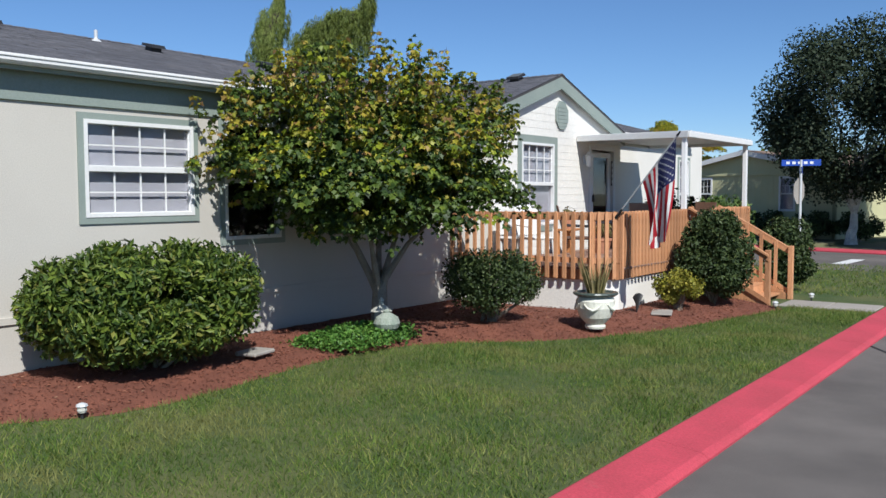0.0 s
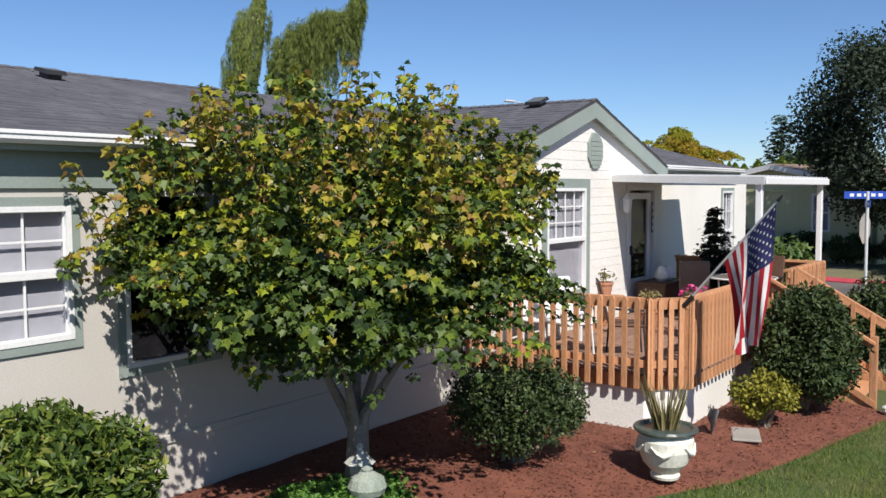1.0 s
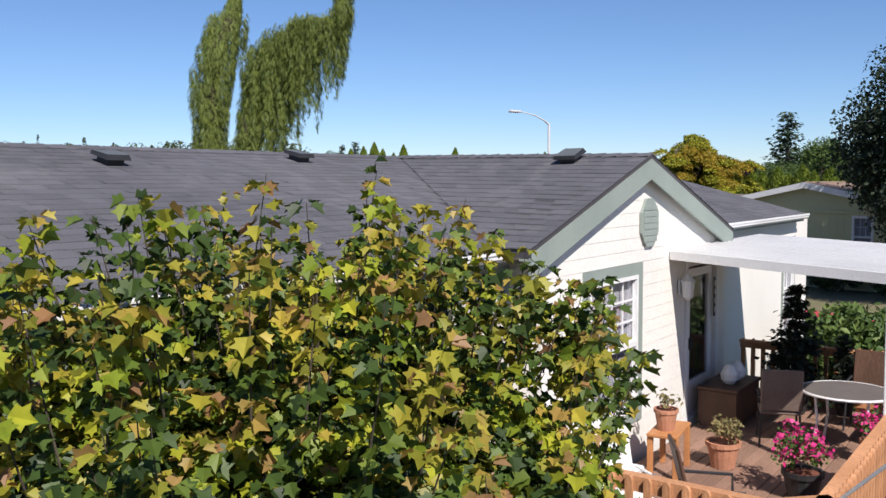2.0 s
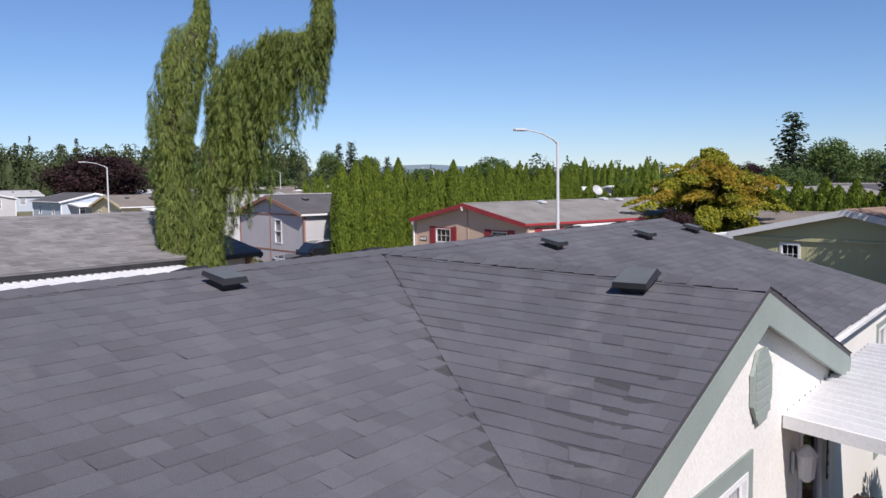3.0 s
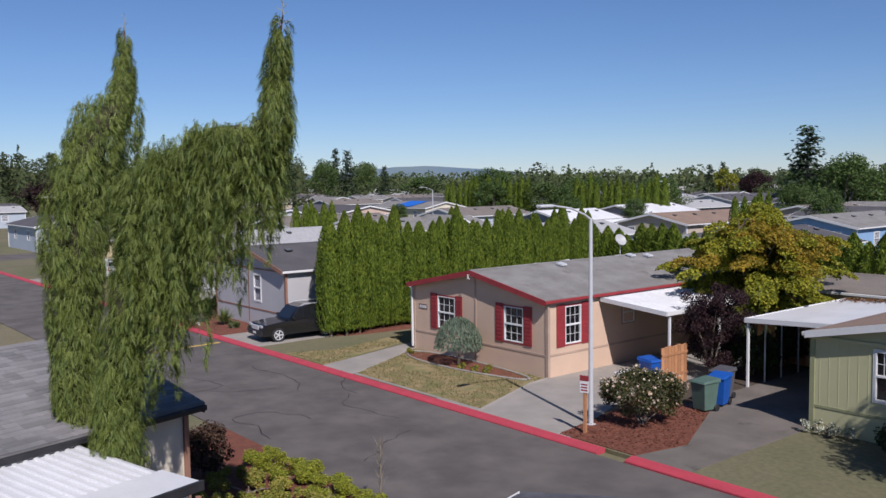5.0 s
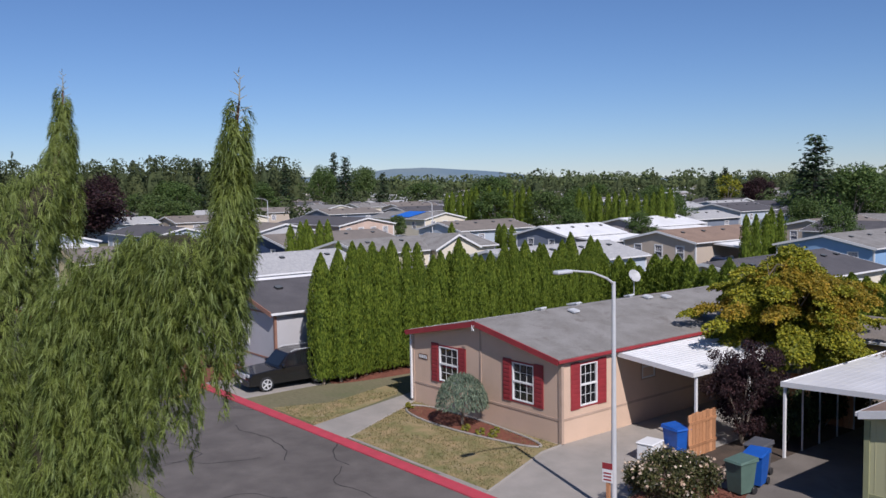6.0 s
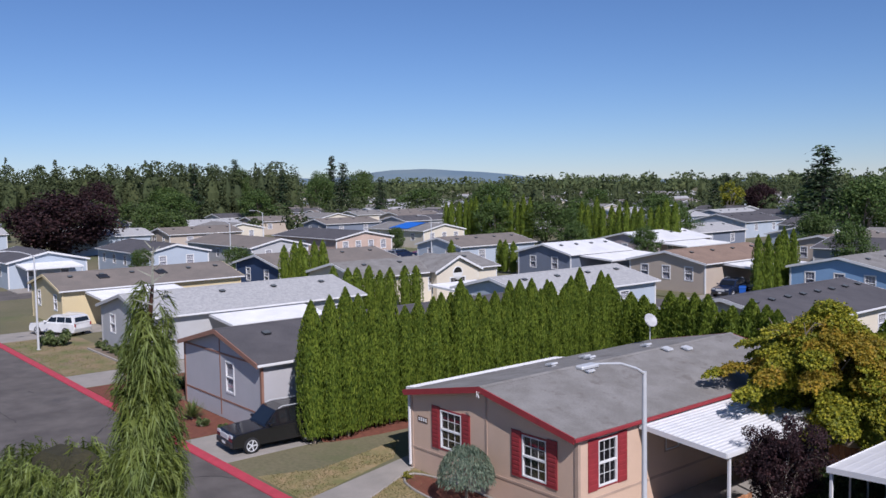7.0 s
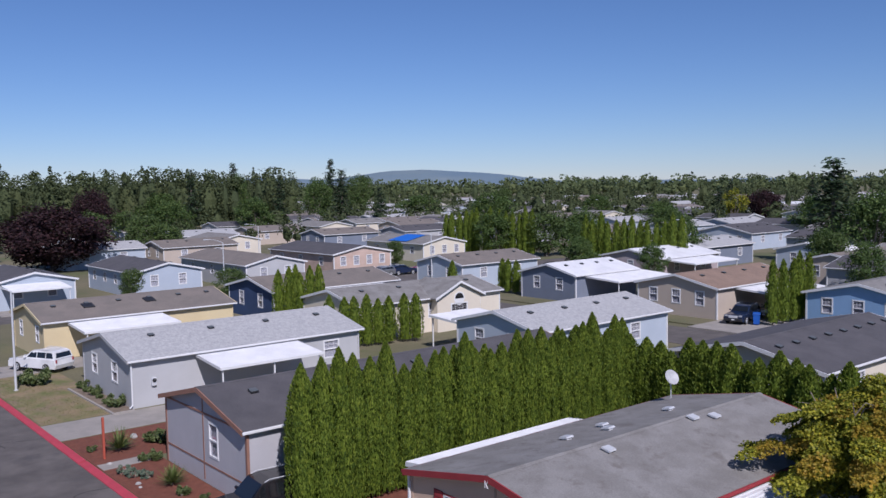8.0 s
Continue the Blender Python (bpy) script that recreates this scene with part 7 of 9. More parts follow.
# weeping ball shrub
rngb = np.random.default_rng(51)
ball = thing("ball_shrub", at(-42.8, 35.2, 0.05), "grey-green weeping globe shrub on a short stem", "shrub")
part("stem", B().tube([(0, 0, -0.05), (0.03, 0, 0.5), (0, 0, 0.95)], [0.07, 0.05, 0.04], 7), M_BARK, ball)
n = 3800
d = unit(rngb, n)
d[:, 2] = np.abs(d[:, 2]) * 1.35 - 0.35
rad = 0.85 + 0.2 * rngb.random(n)
P = d * rad[:, None] * np.array([1.0, 1.0, 0.95]) + [0, 0, 1.05]
part("foliage", cards(B(), P, d * [0.5, 0.5, 0] + [0, 0, -0.9] + 0.25 * rngb.normal(size=(n, 3)), d + 0.4 * rngb.normal(size=(n, 3)), 0.16 * (0.7 + 0.6 * rngb.random(n)), "spray", 0.4), L_GREY, ball)
FLW = bush_meshes(52, lumpy(14, 0.22, 0.2, 0.0, 0.28, 10), L_GOLD, 260, 0.06, stems=3)
for x, y in ((-42.1, 34.75), (-41.3, 34.8), (-40.7, 34.9), (-41.0, 35.3), (-46.2, 35.2)):
    shrub("marigold_clump", FLW, at(x, y, 0.03, 50 * x), "small clump of yellow flowers in the bed", "flower clumps", "flowers")
# rose bush with pale blooms
L_ROSE = leaf("pale_rose_bloom", [(0, (0.52, 0.36, 0.26)), (1, (0.74, 0.64, 0.52))], 0.6)
tm, cm = bush_meshes(53, lumpy(15, 1.35, 1.3, 0.2, 1.8, 34), leaf("rose_leaf", [(0, (0.04, 0.045, 0.018)), (0.6, (0.085, 0.095, 0.03)), (1, (0.15, 0.12, 0.05))]), 9000, 0.075)
rose = shrub("rose_bush", (tm, cm), at(-31.85, 33.7, 0.03), "tall rose bush dotted with pale pink blooms")
tagged(part("bloom", cloud(B(), np.random.default_rng(54), lumpy(15, 1.4, 1.35, 0.4, 1.85, 34), 560, 0.08, "maple", 0.1), L_ROSE, rose), kind="stuff")


def wheelie_bin(m, body_mat, label):
    ob = thing("wheelie_bin", m, label, "bin", "wheelie bins")
    b = B().add([(-0.25, -0.28, 0.08), (0.25, -0.28, 0.08), (0.25, 0.25, 0.08), (-0.25, 0.25, 0.08), (-0.31, -0.36, 1.0), (0.31, -0.36, 1.0), (0.31, 0.34, 1.0), (-0.31, 0.34, 1.0)],
                [(3, 2, 1, 0), (4, 5, 6, 7), (0, 1, 5, 4), (1, 2, 6, 5), (2, 3, 7, 6), (3, 0, 4, 7)])
    part("body", b, body_mat, ob)
    part("lid", B().add([(-0.34, -0.40, 1.0), (0.34, -0.40, 1.0), (0.34, 0.40, 1.0), (-0.34, 0.40, 1.0), (-0.3, -0.36, 1.06), (0.3, -0.36, 1.06), (0.32, 0.40, 1.12), (-0.32, 0.40, 1.12)],
                        [(3, 2, 1, 0), (4, 5, 6, 7), (0, 1, 5, 4), (1, 2, 6, 5), (2, 3, 7, 6), (3, 0, 4, 7)]), body_mat, ob)
    part("handle", B().tube([(-0.25, 0.42, 1.02), (0.25, 0.42, 1.02)], 0.018, 6), M_BLACK, ob)
    for x in (-0.29, 0.29):
        part("wheel", B().lathe([(0.11, -0.025), (0.12, -0.015), (0.12, 0.015), (0.11, 0.025)], 14, pose(x, 0.27, 0.12, 0, 90, 0)), M_BLACK, ob)
    return ob


M_BINGREEN = mat("green_bin_plastic", (0.10, 0.16, 0.13), None, 2, 40, 0.05, 0.5)
M_BINBLUE = mat("blue_bin_plastic", (0.02, 0.10, 0.42), None, 2, 40, 0.05, 0.45)
wheelie_bin(at(-31.5, 36.6, 0, -8), M_BINGREEN, "dark green wheelie bin by the hedge")
wheelie_bin(at(-31.6, 37.6, 0, 12), M_BINBLUE, "blue wheelie bin behind the green one")
wheelie_bin(at(-32.05, 38.5, 0, 4), mat("grey_bin_plastic", (0.10, 0.10, 0.11), None, 2, 40, 0.05, 0.5), "dark grey wheelie bin behind the blue one")
wheelie_bin(at(-34.9, 38.1, 0, 80), M_BINBLUE, "blue recycling bin on the drive")
tub = thing("white_tub", at(-35.4, 37.3, 0, 10), "white lidded plastic tub on the drive", "tub")
part("body", B().box(-0.3, 0.3, -0.4, 0.4, 0, 0.55, 0.04), M_WHITE, tub)
part("lid", B().box(-0.33, 0.33, -0.43, 0.43, 0.55, 0.62, 0.03), M_WHITE, tub)
fence = thing("board_fence", at(0, 0), "short orange cedar board fence by the drive", "fence")
for k in range(8):
    part("board", B().box(-34.55 + 0.04, -34.50 + 0.04, 38.2 + 0.2 * k, 38.385 + 0.2 * k, 0, 1.5 + 0.02 * (k % 3), 0.006), M_CEDAR, fence)
for z in (0.35, 1.15):
    part("rail", B().box(-34.5, -34.44, 38.2, 39.8, z, z + 0.1), M_CEDAR, fence)
back_fence = thing("board_fence", at(0, 0), "orange cedar board fence behind the plum tree", "fence")
for k in range(13):
    part("board", B().box(-35.0 + 0.2 * k, -34.815 + 0.2 * k, 45.7, 45.73, 0, 1.75 + 0.015 * (k % 3), 0.006), M_CEDAR, back_fence)
for z in (0.4, 1.4):
    part("rail", B().box(-35.0, -32.42, 45.73, 45.79, z, z + 0.1), M_CEDAR, back_fence)
dish = thing("satellite_dish", at(-46.2, 50.1, 3.5), "white satellite dish on the roof ridge", "satellite dish")
part("mast", B().tube([(0, 0, 0), (0, 0, 0.7), (0.05, -0.08, 0.95)], 0.025, 8), M_GALV, dish)
part("reflector", B().lathe([(0.01, 0), (0.18, 0.03), (0.34, 0.09), (0.35, 0.105), (0.18, 0.05), (0.01, 0.02)], 24, pose(0.05, -0.08, 0.95, 58, 0, 75)), mat("dish_grey", (0.45, 0.45, 0.45), None, 3, 30, 0.05, 0.5), dish)
part("feed_arm", B().tube([(0.05, -0.12, 0.65), (0.2, -0.5, 0.98)], 0.015, 6), M_GALV, dish)
for k, (x, y) in enumerate(((-44.6, 41.5), (-45.0, 44.0), (-44.2, 43.4), (-42.5, 46.4), (-42.2, 47.4), (-44.5, 47.6), (-42.2, 41.0))):
    v = part("roof_vent", VENTW_ME, None, [c for c in peach.children if c.name.startswith("roof")][0 if x < -42.85 else 1], "pale metal roof vent")
    v.matrix_local = pose(x + 42.85, y - 36.2, 3.94 - 0.194 * abs(x + 42.85), 0, 10.8 * (1 if x > -42.85 else -1), 0)
plate = part("number_plate", B().box(-3.95, -3.35, -0.02, -0.004, 1.85, 2.07, 0.004), M_DKWOOD, peach, "dark plate with plain bars")
for k in range(4):
    part("bar", B().box(-3.9 + 0.14 * k, -3.81 + 0.14 * k, -0.028, -0.02, 1.89, 2.03), M_WHITE, plate)
letter = part("letter_k", B().box(-0.10, -0.055, -0.06, -0.035, -0.17, 0.17, 0.004, pose(0, -0.31, 3.66) @ Matrix.Diagonal((0.65, 1, 0.65, 1))).prism([(-0.055, -0.03), (0.09, 0.17), (0.13, 0.17), (-0.02, -0.045)], -0.06, -0.035, pose(0, -0.31, 3.66) @ Matrix.Diagonal((0.65, 1, 0.65, 1))).prism([(-0.03, -0.02), (0.005, 0.02), (0.135, -0.17), (0.085, -0.17)], -0.06, -0.035, pose(0, -0.31, 3.66) @ Matrix.Diagonal((0.65, 1, 0.65, 1))), M_WHITE, peach, "white letter K on the gable point")
win = window(peach, side_m("right", 4.375) @ pose(5.0, -0.01, 1.6), 0.8, 0.9, T_PEACH, 0.06, 2, 2, False)
part("downspout", B().box(-4.48, -4.39, -0.1, -0.02, 0.0, 2.85, 0.01), M_WHITE, peach, "white downspout at the corner")
# side canopy on the far side of the peach home
canopy("side_awning", at(0, 0), -48.6, -47.36, 37.0, 46.0, 2.87, 3.02, [(-48.5, 37.1), (-48.5, 45.8)], "white awning on the hedge side of the peach home", -0.05)
sign = thing("parking_sign", at(-32.4, 31.55, 0, 15), "small red and white sign on a wooden post", "sign")
part("post", B().box(-0.05, 0.05, -0.05, 0.05, -0.1, 1.35, 0.006), M_CEDAR, sign)
pl = part("plate", B().box(-0.15, 0.15, -0.06, -0.05, 1.3, 1.85, 0.003), M_WHITE, sign)
part("band", B().box(-0.15, 0.15, -0.068, -0.0605, 1.68, 1.85), T_RED, pl)
for k in range(3):
    part("bar", B().box(-0.11, 0.11, -0.066, -0.0605, 1.36 + 0.09 * k, 1.40 + 0.09 * k), T_RED, pl)
# plum, yellow-green tree
PLUM = broad_tree_meshes(61, 4.4, 1.45, L_PLUM, 26000, 0.085, low=0.05, trunk=0.2, lumps=34)
plant("purple_plum", PLUM, at(-34.0, 40.9, 0), "dark purple-leaved plum tree between the carports", scale=(0.8, 0.8, 0.92))
rt = np.random.default_rng(62)
tm, cm = B(), B()
ends = limbs(tm, rt, (0, 0, 0), 6.6, 2.6, 0.17, 8, 0.3)
spots = []
for k in range(60):  # drooping boughs in ragged tiers
    z0 = 2.6 + 3.15 * (k / 59) ** 0.85 + 0.25 * rt.normal()
    a = 2.4 * k + 0.5 * rt.normal()
    reach = (3.9 * math.sqrt(max(0.0, 1 - (max(0.0, z0 - 3.2) / 3.0) ** 2.4)) + 0.3) * (0.62 + 0.46 * rt.random())
    for m in range(5):
        f = (m + 0.9) / 5
        spots.append((math.cos(a) * reach * f + 0.15 * rt.normal(), math.sin(a) * reach * f + 0.15 * rt.normal(), z0 + 0.35 * f - 0.75 * f * f + 0.12 * rt.normal(), (0.85 - 0.38 * f) * (0.8 + 0.4 * rt.random())))
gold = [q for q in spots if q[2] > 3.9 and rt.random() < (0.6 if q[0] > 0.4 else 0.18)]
lime = thing("golden_tree", at(-35.7, 46.8), "spreading tree with layered yellow-green and golden foliage", "tree")
part("trunk", tm, M_BARK, lime)
part("crown", pads(cm, rt, [q for q in spots if q not in gold], 1350, 0.095, "maple"), L_LIME, lime)
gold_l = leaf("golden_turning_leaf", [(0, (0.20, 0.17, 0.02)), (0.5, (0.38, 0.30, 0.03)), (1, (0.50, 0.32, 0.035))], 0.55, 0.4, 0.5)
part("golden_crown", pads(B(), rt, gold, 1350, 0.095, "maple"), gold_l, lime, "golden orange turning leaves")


def car(m, paint, label, L=4.4, H=1.7, W=1.82):
    """A parked SUV, its nose towards -y."""
    ob = thing("car", m, label, "car", "parked cars")
    h = W / 2
    low = [(-0.5, 0.32), (-0.5, 0.72), (-0.46, 0.88), (-0.24, 0.98), (-0.02, 1.02), (0.42, 1.04), (0.49, 0.98), (0.5, 0.6), (0.48, 0.32)]
    b = B()
    rings = []
    for x in (-h, -h + 0.06, h - 0.06, h):
        s = 1.0 if abs(x) < h - 0.01 else 0.985
        rings.append([(x, y * L * s, 0.3 + (z - 0.3) * (1.0 if s == 1 else 0.96)) for y, z in low])
    n = len(low)
    vs = [p for r in rings for p in r]
    fs = [tuple(range(n))[::-1], tuple(3 * n + k for k in range(n))]
    for i in range(3):
        fs += [(i * n + k, (i + 1) * n + k, (i + 1) * n + (k + 1) % n, i * n + (k + 1) % n)[::-1] for k in range(n)]
    part("body", b.add(vs, fs), paint, ob)
    cab = [(-0.16, 1.0), (-0.03, H - 0.08), (0.08, H), (0.38, H - 0.02), (0.455, H - 0.1), (0.485, 1.02)]
    n = len(cab)
    vs = [(sx * (h - 0.08 if z < 1.2 else h - 0.2), y * L, z) for sx in (-1, 1) for y, z in cab]
    fs = [tuple(range(n)), tuple(2 * n - 1 - k for k in range(n))] + [(k, n + k, n + (k + 1) % n, (k + 1) % n) for k in range(n)]
    part("cabin", B().add(vs, fs), paint, ob)
    G = M_CARGLASS
    part("windscreen", B().add([(-h + 0.17, -0.152 * L, 1.06), (h - 0.17, -0.152 * L, 1.06), (h - 0.26, -0.042 * L, H - 0.14), (-h + 0.26, -0.042 * L, H - 0.14)], [(0, 1, 2, 3)], pose(0, -0.012, 0.008)), G, ob)
    part("rear_window", B().add([(-h + 0.2, 0.478 * L, 1.12), (h - 0.2, 0.478 * L, 1.12), (h - 0.28, 0.46 * L, H - 0.16), (-h + 0.28, 0.46 * L, H - 0.16)], [(3, 2, 1, 0)], pose(0, 0.014, 0)), G, ob)
    for sx in (-1, 1):
        for y0, y1, y2, y3 in ((-0.105, 0.09, 0.09, -0.025), (0.105, 0.275, 0.275, 0.105), (0.29, 0.435, 0.405, 0.29)):
            xb, xt = sx * (h - 0.095), sx * (h - 0.188)
            part("side_window", B().add([(xb, y0 * L, 1.09), (xb, y1 * L, 1.09), (xt, y2 * L, H - 0.14), (xt, y3 * L, H - 0.14)], [(0, 1, 2, 3) if sx > 0 else (3, 2, 1, 0)], pose(sx * 0.012, 0, 0)), G, ob)
        part("headlight", B().box(sx * (h - 0.42), sx * (h - 0.1), -0.5 * L - 0.015, -0.485 * L, 0.74, 0.88, 0.02), M_LENS, ob)
        part("tail_light", B().box(sx * (h - 0.2), sx * (h - 0.06), 0.488 * L, 0.5 * L + 0.012, 0.75, 1.0, 0.02), T_RED, ob)
        part("mirror", B().box(sx * (h - 0.02), sx * (h + 0.16), -0.13 * L, -0.1 * L, 1.05, 1.19, 0.03), paint, ob)
        part("roof_rail", B().tube([(sx * (h - 0.24), -0.0 * L, H - 0.03), (sx * (h - 0.24), 0.05 * L, H + 0.05), (sx * (h - 0.24), 0.36 * L, H + 0.04), (sx * (h - 0.24), 0.4 * L, H - 0.04)], 0.018, 6), M_GALV, ob)
        for y in (-0.31, 0.3):
            wm = pose(sx * (h - 0.08), y * L, 0.34, 0, 90 * sx, 0)
            wh = part("wheel", B().lathe([(0.30, -0.13), (0.35, -0.10), (0.355, 0.0), (0.35, 0.10), (0.30, 0.12)], 20, wm), M_TYRE, ob)
            rim = B().lathe([(0.235, 0.1), (0.25, 0.128), (0.215, 0.126), (0.20, 0.10)], 20, wm)
            for k in range(5):
                rim.box(-0.035, 0.035, 0.03, 0.22, 0.10, 0.125, 0.008, wm @ pose(0, 0, 0, 0, 0, 72 * k))
            part("rim", rim.lathe([(0.06, 0.1), (0.06, 0.132), (0.01, 0.136)], 12, wm), M_GALV, wh)
    part("grille", B().box(-0.42, 0.42, -0.5 * L - 0.02, -0.49 * L, 0.62, 0.84, 0.01), M_GALV, ob)
    part("bumper", B().box(-h + 0.05, h - 0.05, -0.5 * L - 0.05, -0.47 * L, 0.32, 0.58, 0.04), M_BLACK, ob)
    part("licence_plate", B().box(-0.16, 0.16, -0.5 * L - 0.065, -0.5 * L - 0.05, 0.42, 0.52), M_WHITE, ob)
    return ob


M_CARGLASS = mat("tinted_car_glass", (0.012, 0.014, 0.016), None, 1, 10, 0, 0.06, spec=0.8)
M_LENS = mat("headlight_lens", (0.6, 0.62, 0.64), None, 3, 20, 0, 0.1, 0.3, spec=0.8)
M_TYRE = mat("tyre_rubber", (0.02, 0.02, 0.021), None, 4, 60, 0.2, 0.85)
P_BLACK = mat("black_car_paint", (0.012, 0.012, 0.014), None, 1, 10, 0, 0.12, spec=0.8)
P_WHITE = mat("white_car_paint", (0.78, 0.78, 0.77), None, 1, 10, 0, 0.15, spec=0.7)
P_NAVY = mat("dark_blue_car_paint", (0.015, 0.025, 0.06), None, 1, 10, 0, 0.12, spec=0.8)
P_SILVER = mat("silver_car_paint", (0.35, 0.36, 0.37), None, 1, 10, 0, 0.2, 0.6, spec=0.7)
P_RED = mat("red_car_paint", (0.30, 0.02, 0.02), None, 1, 10, 0, 0.15, spec=0.7)
car(at(-54.05, 33.65, 0.0, -4), P_BLACK, "black SUV parked nose-out on the drive")
car(at(-91.6, 35.4, 0.0, -62), P_WHITE, "white SUV parked before the buttercream home", 4.7, 1.62)

# beds before the grey home
GR1 = bush_meshes(55, lumpy(17, 0.35, 0.35, 0.0, 0.55, 12), leaf("garden_leaf", [(0, (0.06, 0.09, 0.03)), (0.6, (0.12, 0.16, 0.05)), (1, (0.22, 0.25, 0.11))]), 700, 0.08, stems=4)
for x, y, s in ((-58.66, 32.47, 1.0), (-57.5, 32.9, 0.7), (-61.6, 33.2, 0.6), (-64.3, 33.4, 1.2), (-64.6, 32.9, 0.9), (-66.9, 35.0, 1.8), (-67.5, 34.5, 1.5), (-66.6, 35.6, 1.9), (-67.9, 31.5, 0.8), (-86.2, 33.7, 2.6), (-87.2, 33.2, 2.0), (-83.0, 35.7, 1.3), (-81.6, 35.6, 1.0), (-80.4, 35.7, 1.4), (-79.2, 35.6, 0.8), (-76.3, 35.6, 1.8), (-77.4, 35.5, 1.1)):
    shrub("garden_shrub", GR1, at(x, y, 0, 70 * x) @ Matrix.Diagonal((s, s, s, 1)), "small leafy shrub in a front bed", "front garden shrubs")
bsh = bush_meshes(56, lumpy(18, 1.1, 0.9, 0.0, 1.3, 20), L_DARKBUSH, 2600, 0.1)
shrub("dark_hedge_shrub", bsh, at(-24.5, 36.3), "dark clipped shrub below the green home's window")
shrub("dark_hedge_shrub", bsh, at(-21.9, 36.4, 0, 60), "dark clipped shrub before the green home")
for x, y in ((-19.6, 36.2), (-18.0, 36.9)):
    shrub("dark_hedge_shrub", bsh, at(x, y, 0, 50 * x), "dark rounded shrub under the trees")
for x, y in ((-33.45, 42.6), (-33.4, 45.0), (-33.5, 47.4)):
    shrub("dark_hedge_shrub", bsh, at(x, y, 0, 40 * y) @ Matrix.Diagonal((0.85, 1.3, 1.55, 1)), "dark overgrown shrub beside the carport")
FW = bush_meshes(57, lumpy(19, 0.9, 0.35, 0.0, 0.5, 14), leaf("white_flower", [(0, (0.12, 0.16, 0.05)), (0.5, (0.5, 0.5, 0.42)), (1, (0.75, 0.75, 0.68))]), 900, 0.06)
shrub("white_flowers", FW, at(-27.3, 36.8), "low white flowers at the green home's corner", category="flowers")

# sword-leaved clumps, stones, marker post and edging in the front beds
YUC_L = leaf("sword_leaf", [(0, (0.09, 0.13, 0.035)), (0.6, (0.17, 0.22, 0.06)), (1, (0.30, 0.31, 0.12))], 0.5, 0.3)
yr = np.random.default_rng(58)
n = 170
a, el = yr.random(n) * 6.28, 0.15 + 1.25 * yr.random(n)
U = np.stack([np.cos(a) * np.cos(el), np.sin(a) * np.cos(el), np.sin(el)], 1)
yu = cards(B(), U * 0.06 + [0, 0, 0.1], U, np.stack([-np.cos(a) * np.sin(el), -np.sin(a) * np.sin(el), np.cos(el)], 1), 0.6 + 0.35 * yr.random(n), "blade", 0.55, 0.1)
ys = B().tube([(0, 0, -0.1), (0, 0, 0.18)], [0.07, 0.05], 8)
YM = (ys.mesh("stem"), yu.mesh("foliage"))
YM[0].materials.append(M_BARK)
YM[1].materials.append(YUC_L)
for x, y, s in ((-67.13, 32.65, 1.25), (-60.27, 32.61, 1.05)):
    shrub("yucca", YM, at(x, y, 0, 30 * x) @ Matrix.Diagonal((s, s, s, 1)), "spiky yucca clump in the bark bed", "yuccas")
GRY = bush_meshes(59, lumpy(21, 0.4, 0.35, 0.0, 0.45, 12), L_GREY, 700, 0.07, stems=5)
for x, y in ((-62.57, 31.66), (-62.0, 32.1), (-63.3, 31.5)):
    shrub("lavender", GRY, at(x, y, 0, 80 * x), "grey-leaved lavender clump by the red kerb", "lavender clumps")
STN = mat("field_stone", (0.42, 0.40, 0.37), (0.28, 0.27, 0.25), 3, 30, 0.5, 0.9)
for k, (x, y, s) in enumerate(((-68.96, 34.04, 0.26), (-61.4, 31.5, 0.14), (-63.9, 31.9, 0.12), (-60.9, 31.4, 0.1), (-65.2, 31.5, 0.13))):
    sb_ = B().lathe([(0.02, -0.3), (0.8, -0.2), (1.0, 0.25), (0.72, 0.75), (0.02, 0.9)], 9)
    sb_.v = [(p[0] * s * (1 + 0.25 * noise.noise((p[0] * 1.3, p[1], k))), p[1] * s * (0.8 + 0.25 * noise.noise((p[1], k, p[2]))), p[2] * s) for p in sb_.v]
    so = thing("garden_stone", at(x, y, 0, 60 * k), "pale field stone in the bark bed", "stone", "garden stones")
    part("stone", sb_, STN, so)
mp = thing("marker_post", at(-66.25, 31.59), "rusty red wooden marker post by the kerb", "post")
part("post", B().box(-0.055, 0.055, -0.055, 0.055, -0.2, 2.1, 0.01), mat("rusty_red_paint", (0.42, 0.09, 0.05), (0.32, 0.07, 0.04), 3, 30, 0.2, 0.7), mp)
fp = thing("garden_path", at(0, 0), "narrow concrete path through the bark bed", "path", kind="structure")
part("slab", B().add([(-65.4, 30.95, 0.03), (-64.4, 30.95, 0.03), (-64.5, 33.86, 0.03), (-65.5, 33.86, 0.03), (-65.4, 30.95, -0.2), (-64.4, 30.95, -0.2), (-64.5, 33.86, -0.2), (-65.5, 33.86, -0.2)], [(0, 1, 2, 3), (4, 5, 1, 0), (5, 6, 2, 1), (6, 7, 3, 2), (7, 4, 0, 3)]), M_CONCRETE, fp)
be = thing("bed_edging", at(0, 0), "low concrete block edging before the pale home", "edging", kind="structure")
BLK = B().box(0, 0.43, 0, 0.14, -0.1, 0.11, 0.012).mesh("edging_block")
BLK.materials.append(M_CONCRETE)
for k in range(20):
    e_ = part("edging_block", BLK, None, be)
    e_.matrix_local = pose(-83.3 + 0.44 * k, 34.8, 0)
for k in range(3):
    e_ = part("edging_block", BLK, None, be)
    e_.matrix_local = pose(-74.45, 34.82 + 0.44 * k, 0, 0, 0, 90)
lb_ = thing("mulch_bed", at(0, 0), "dry bark bed before the pale home", "flower bed", kind="structure")
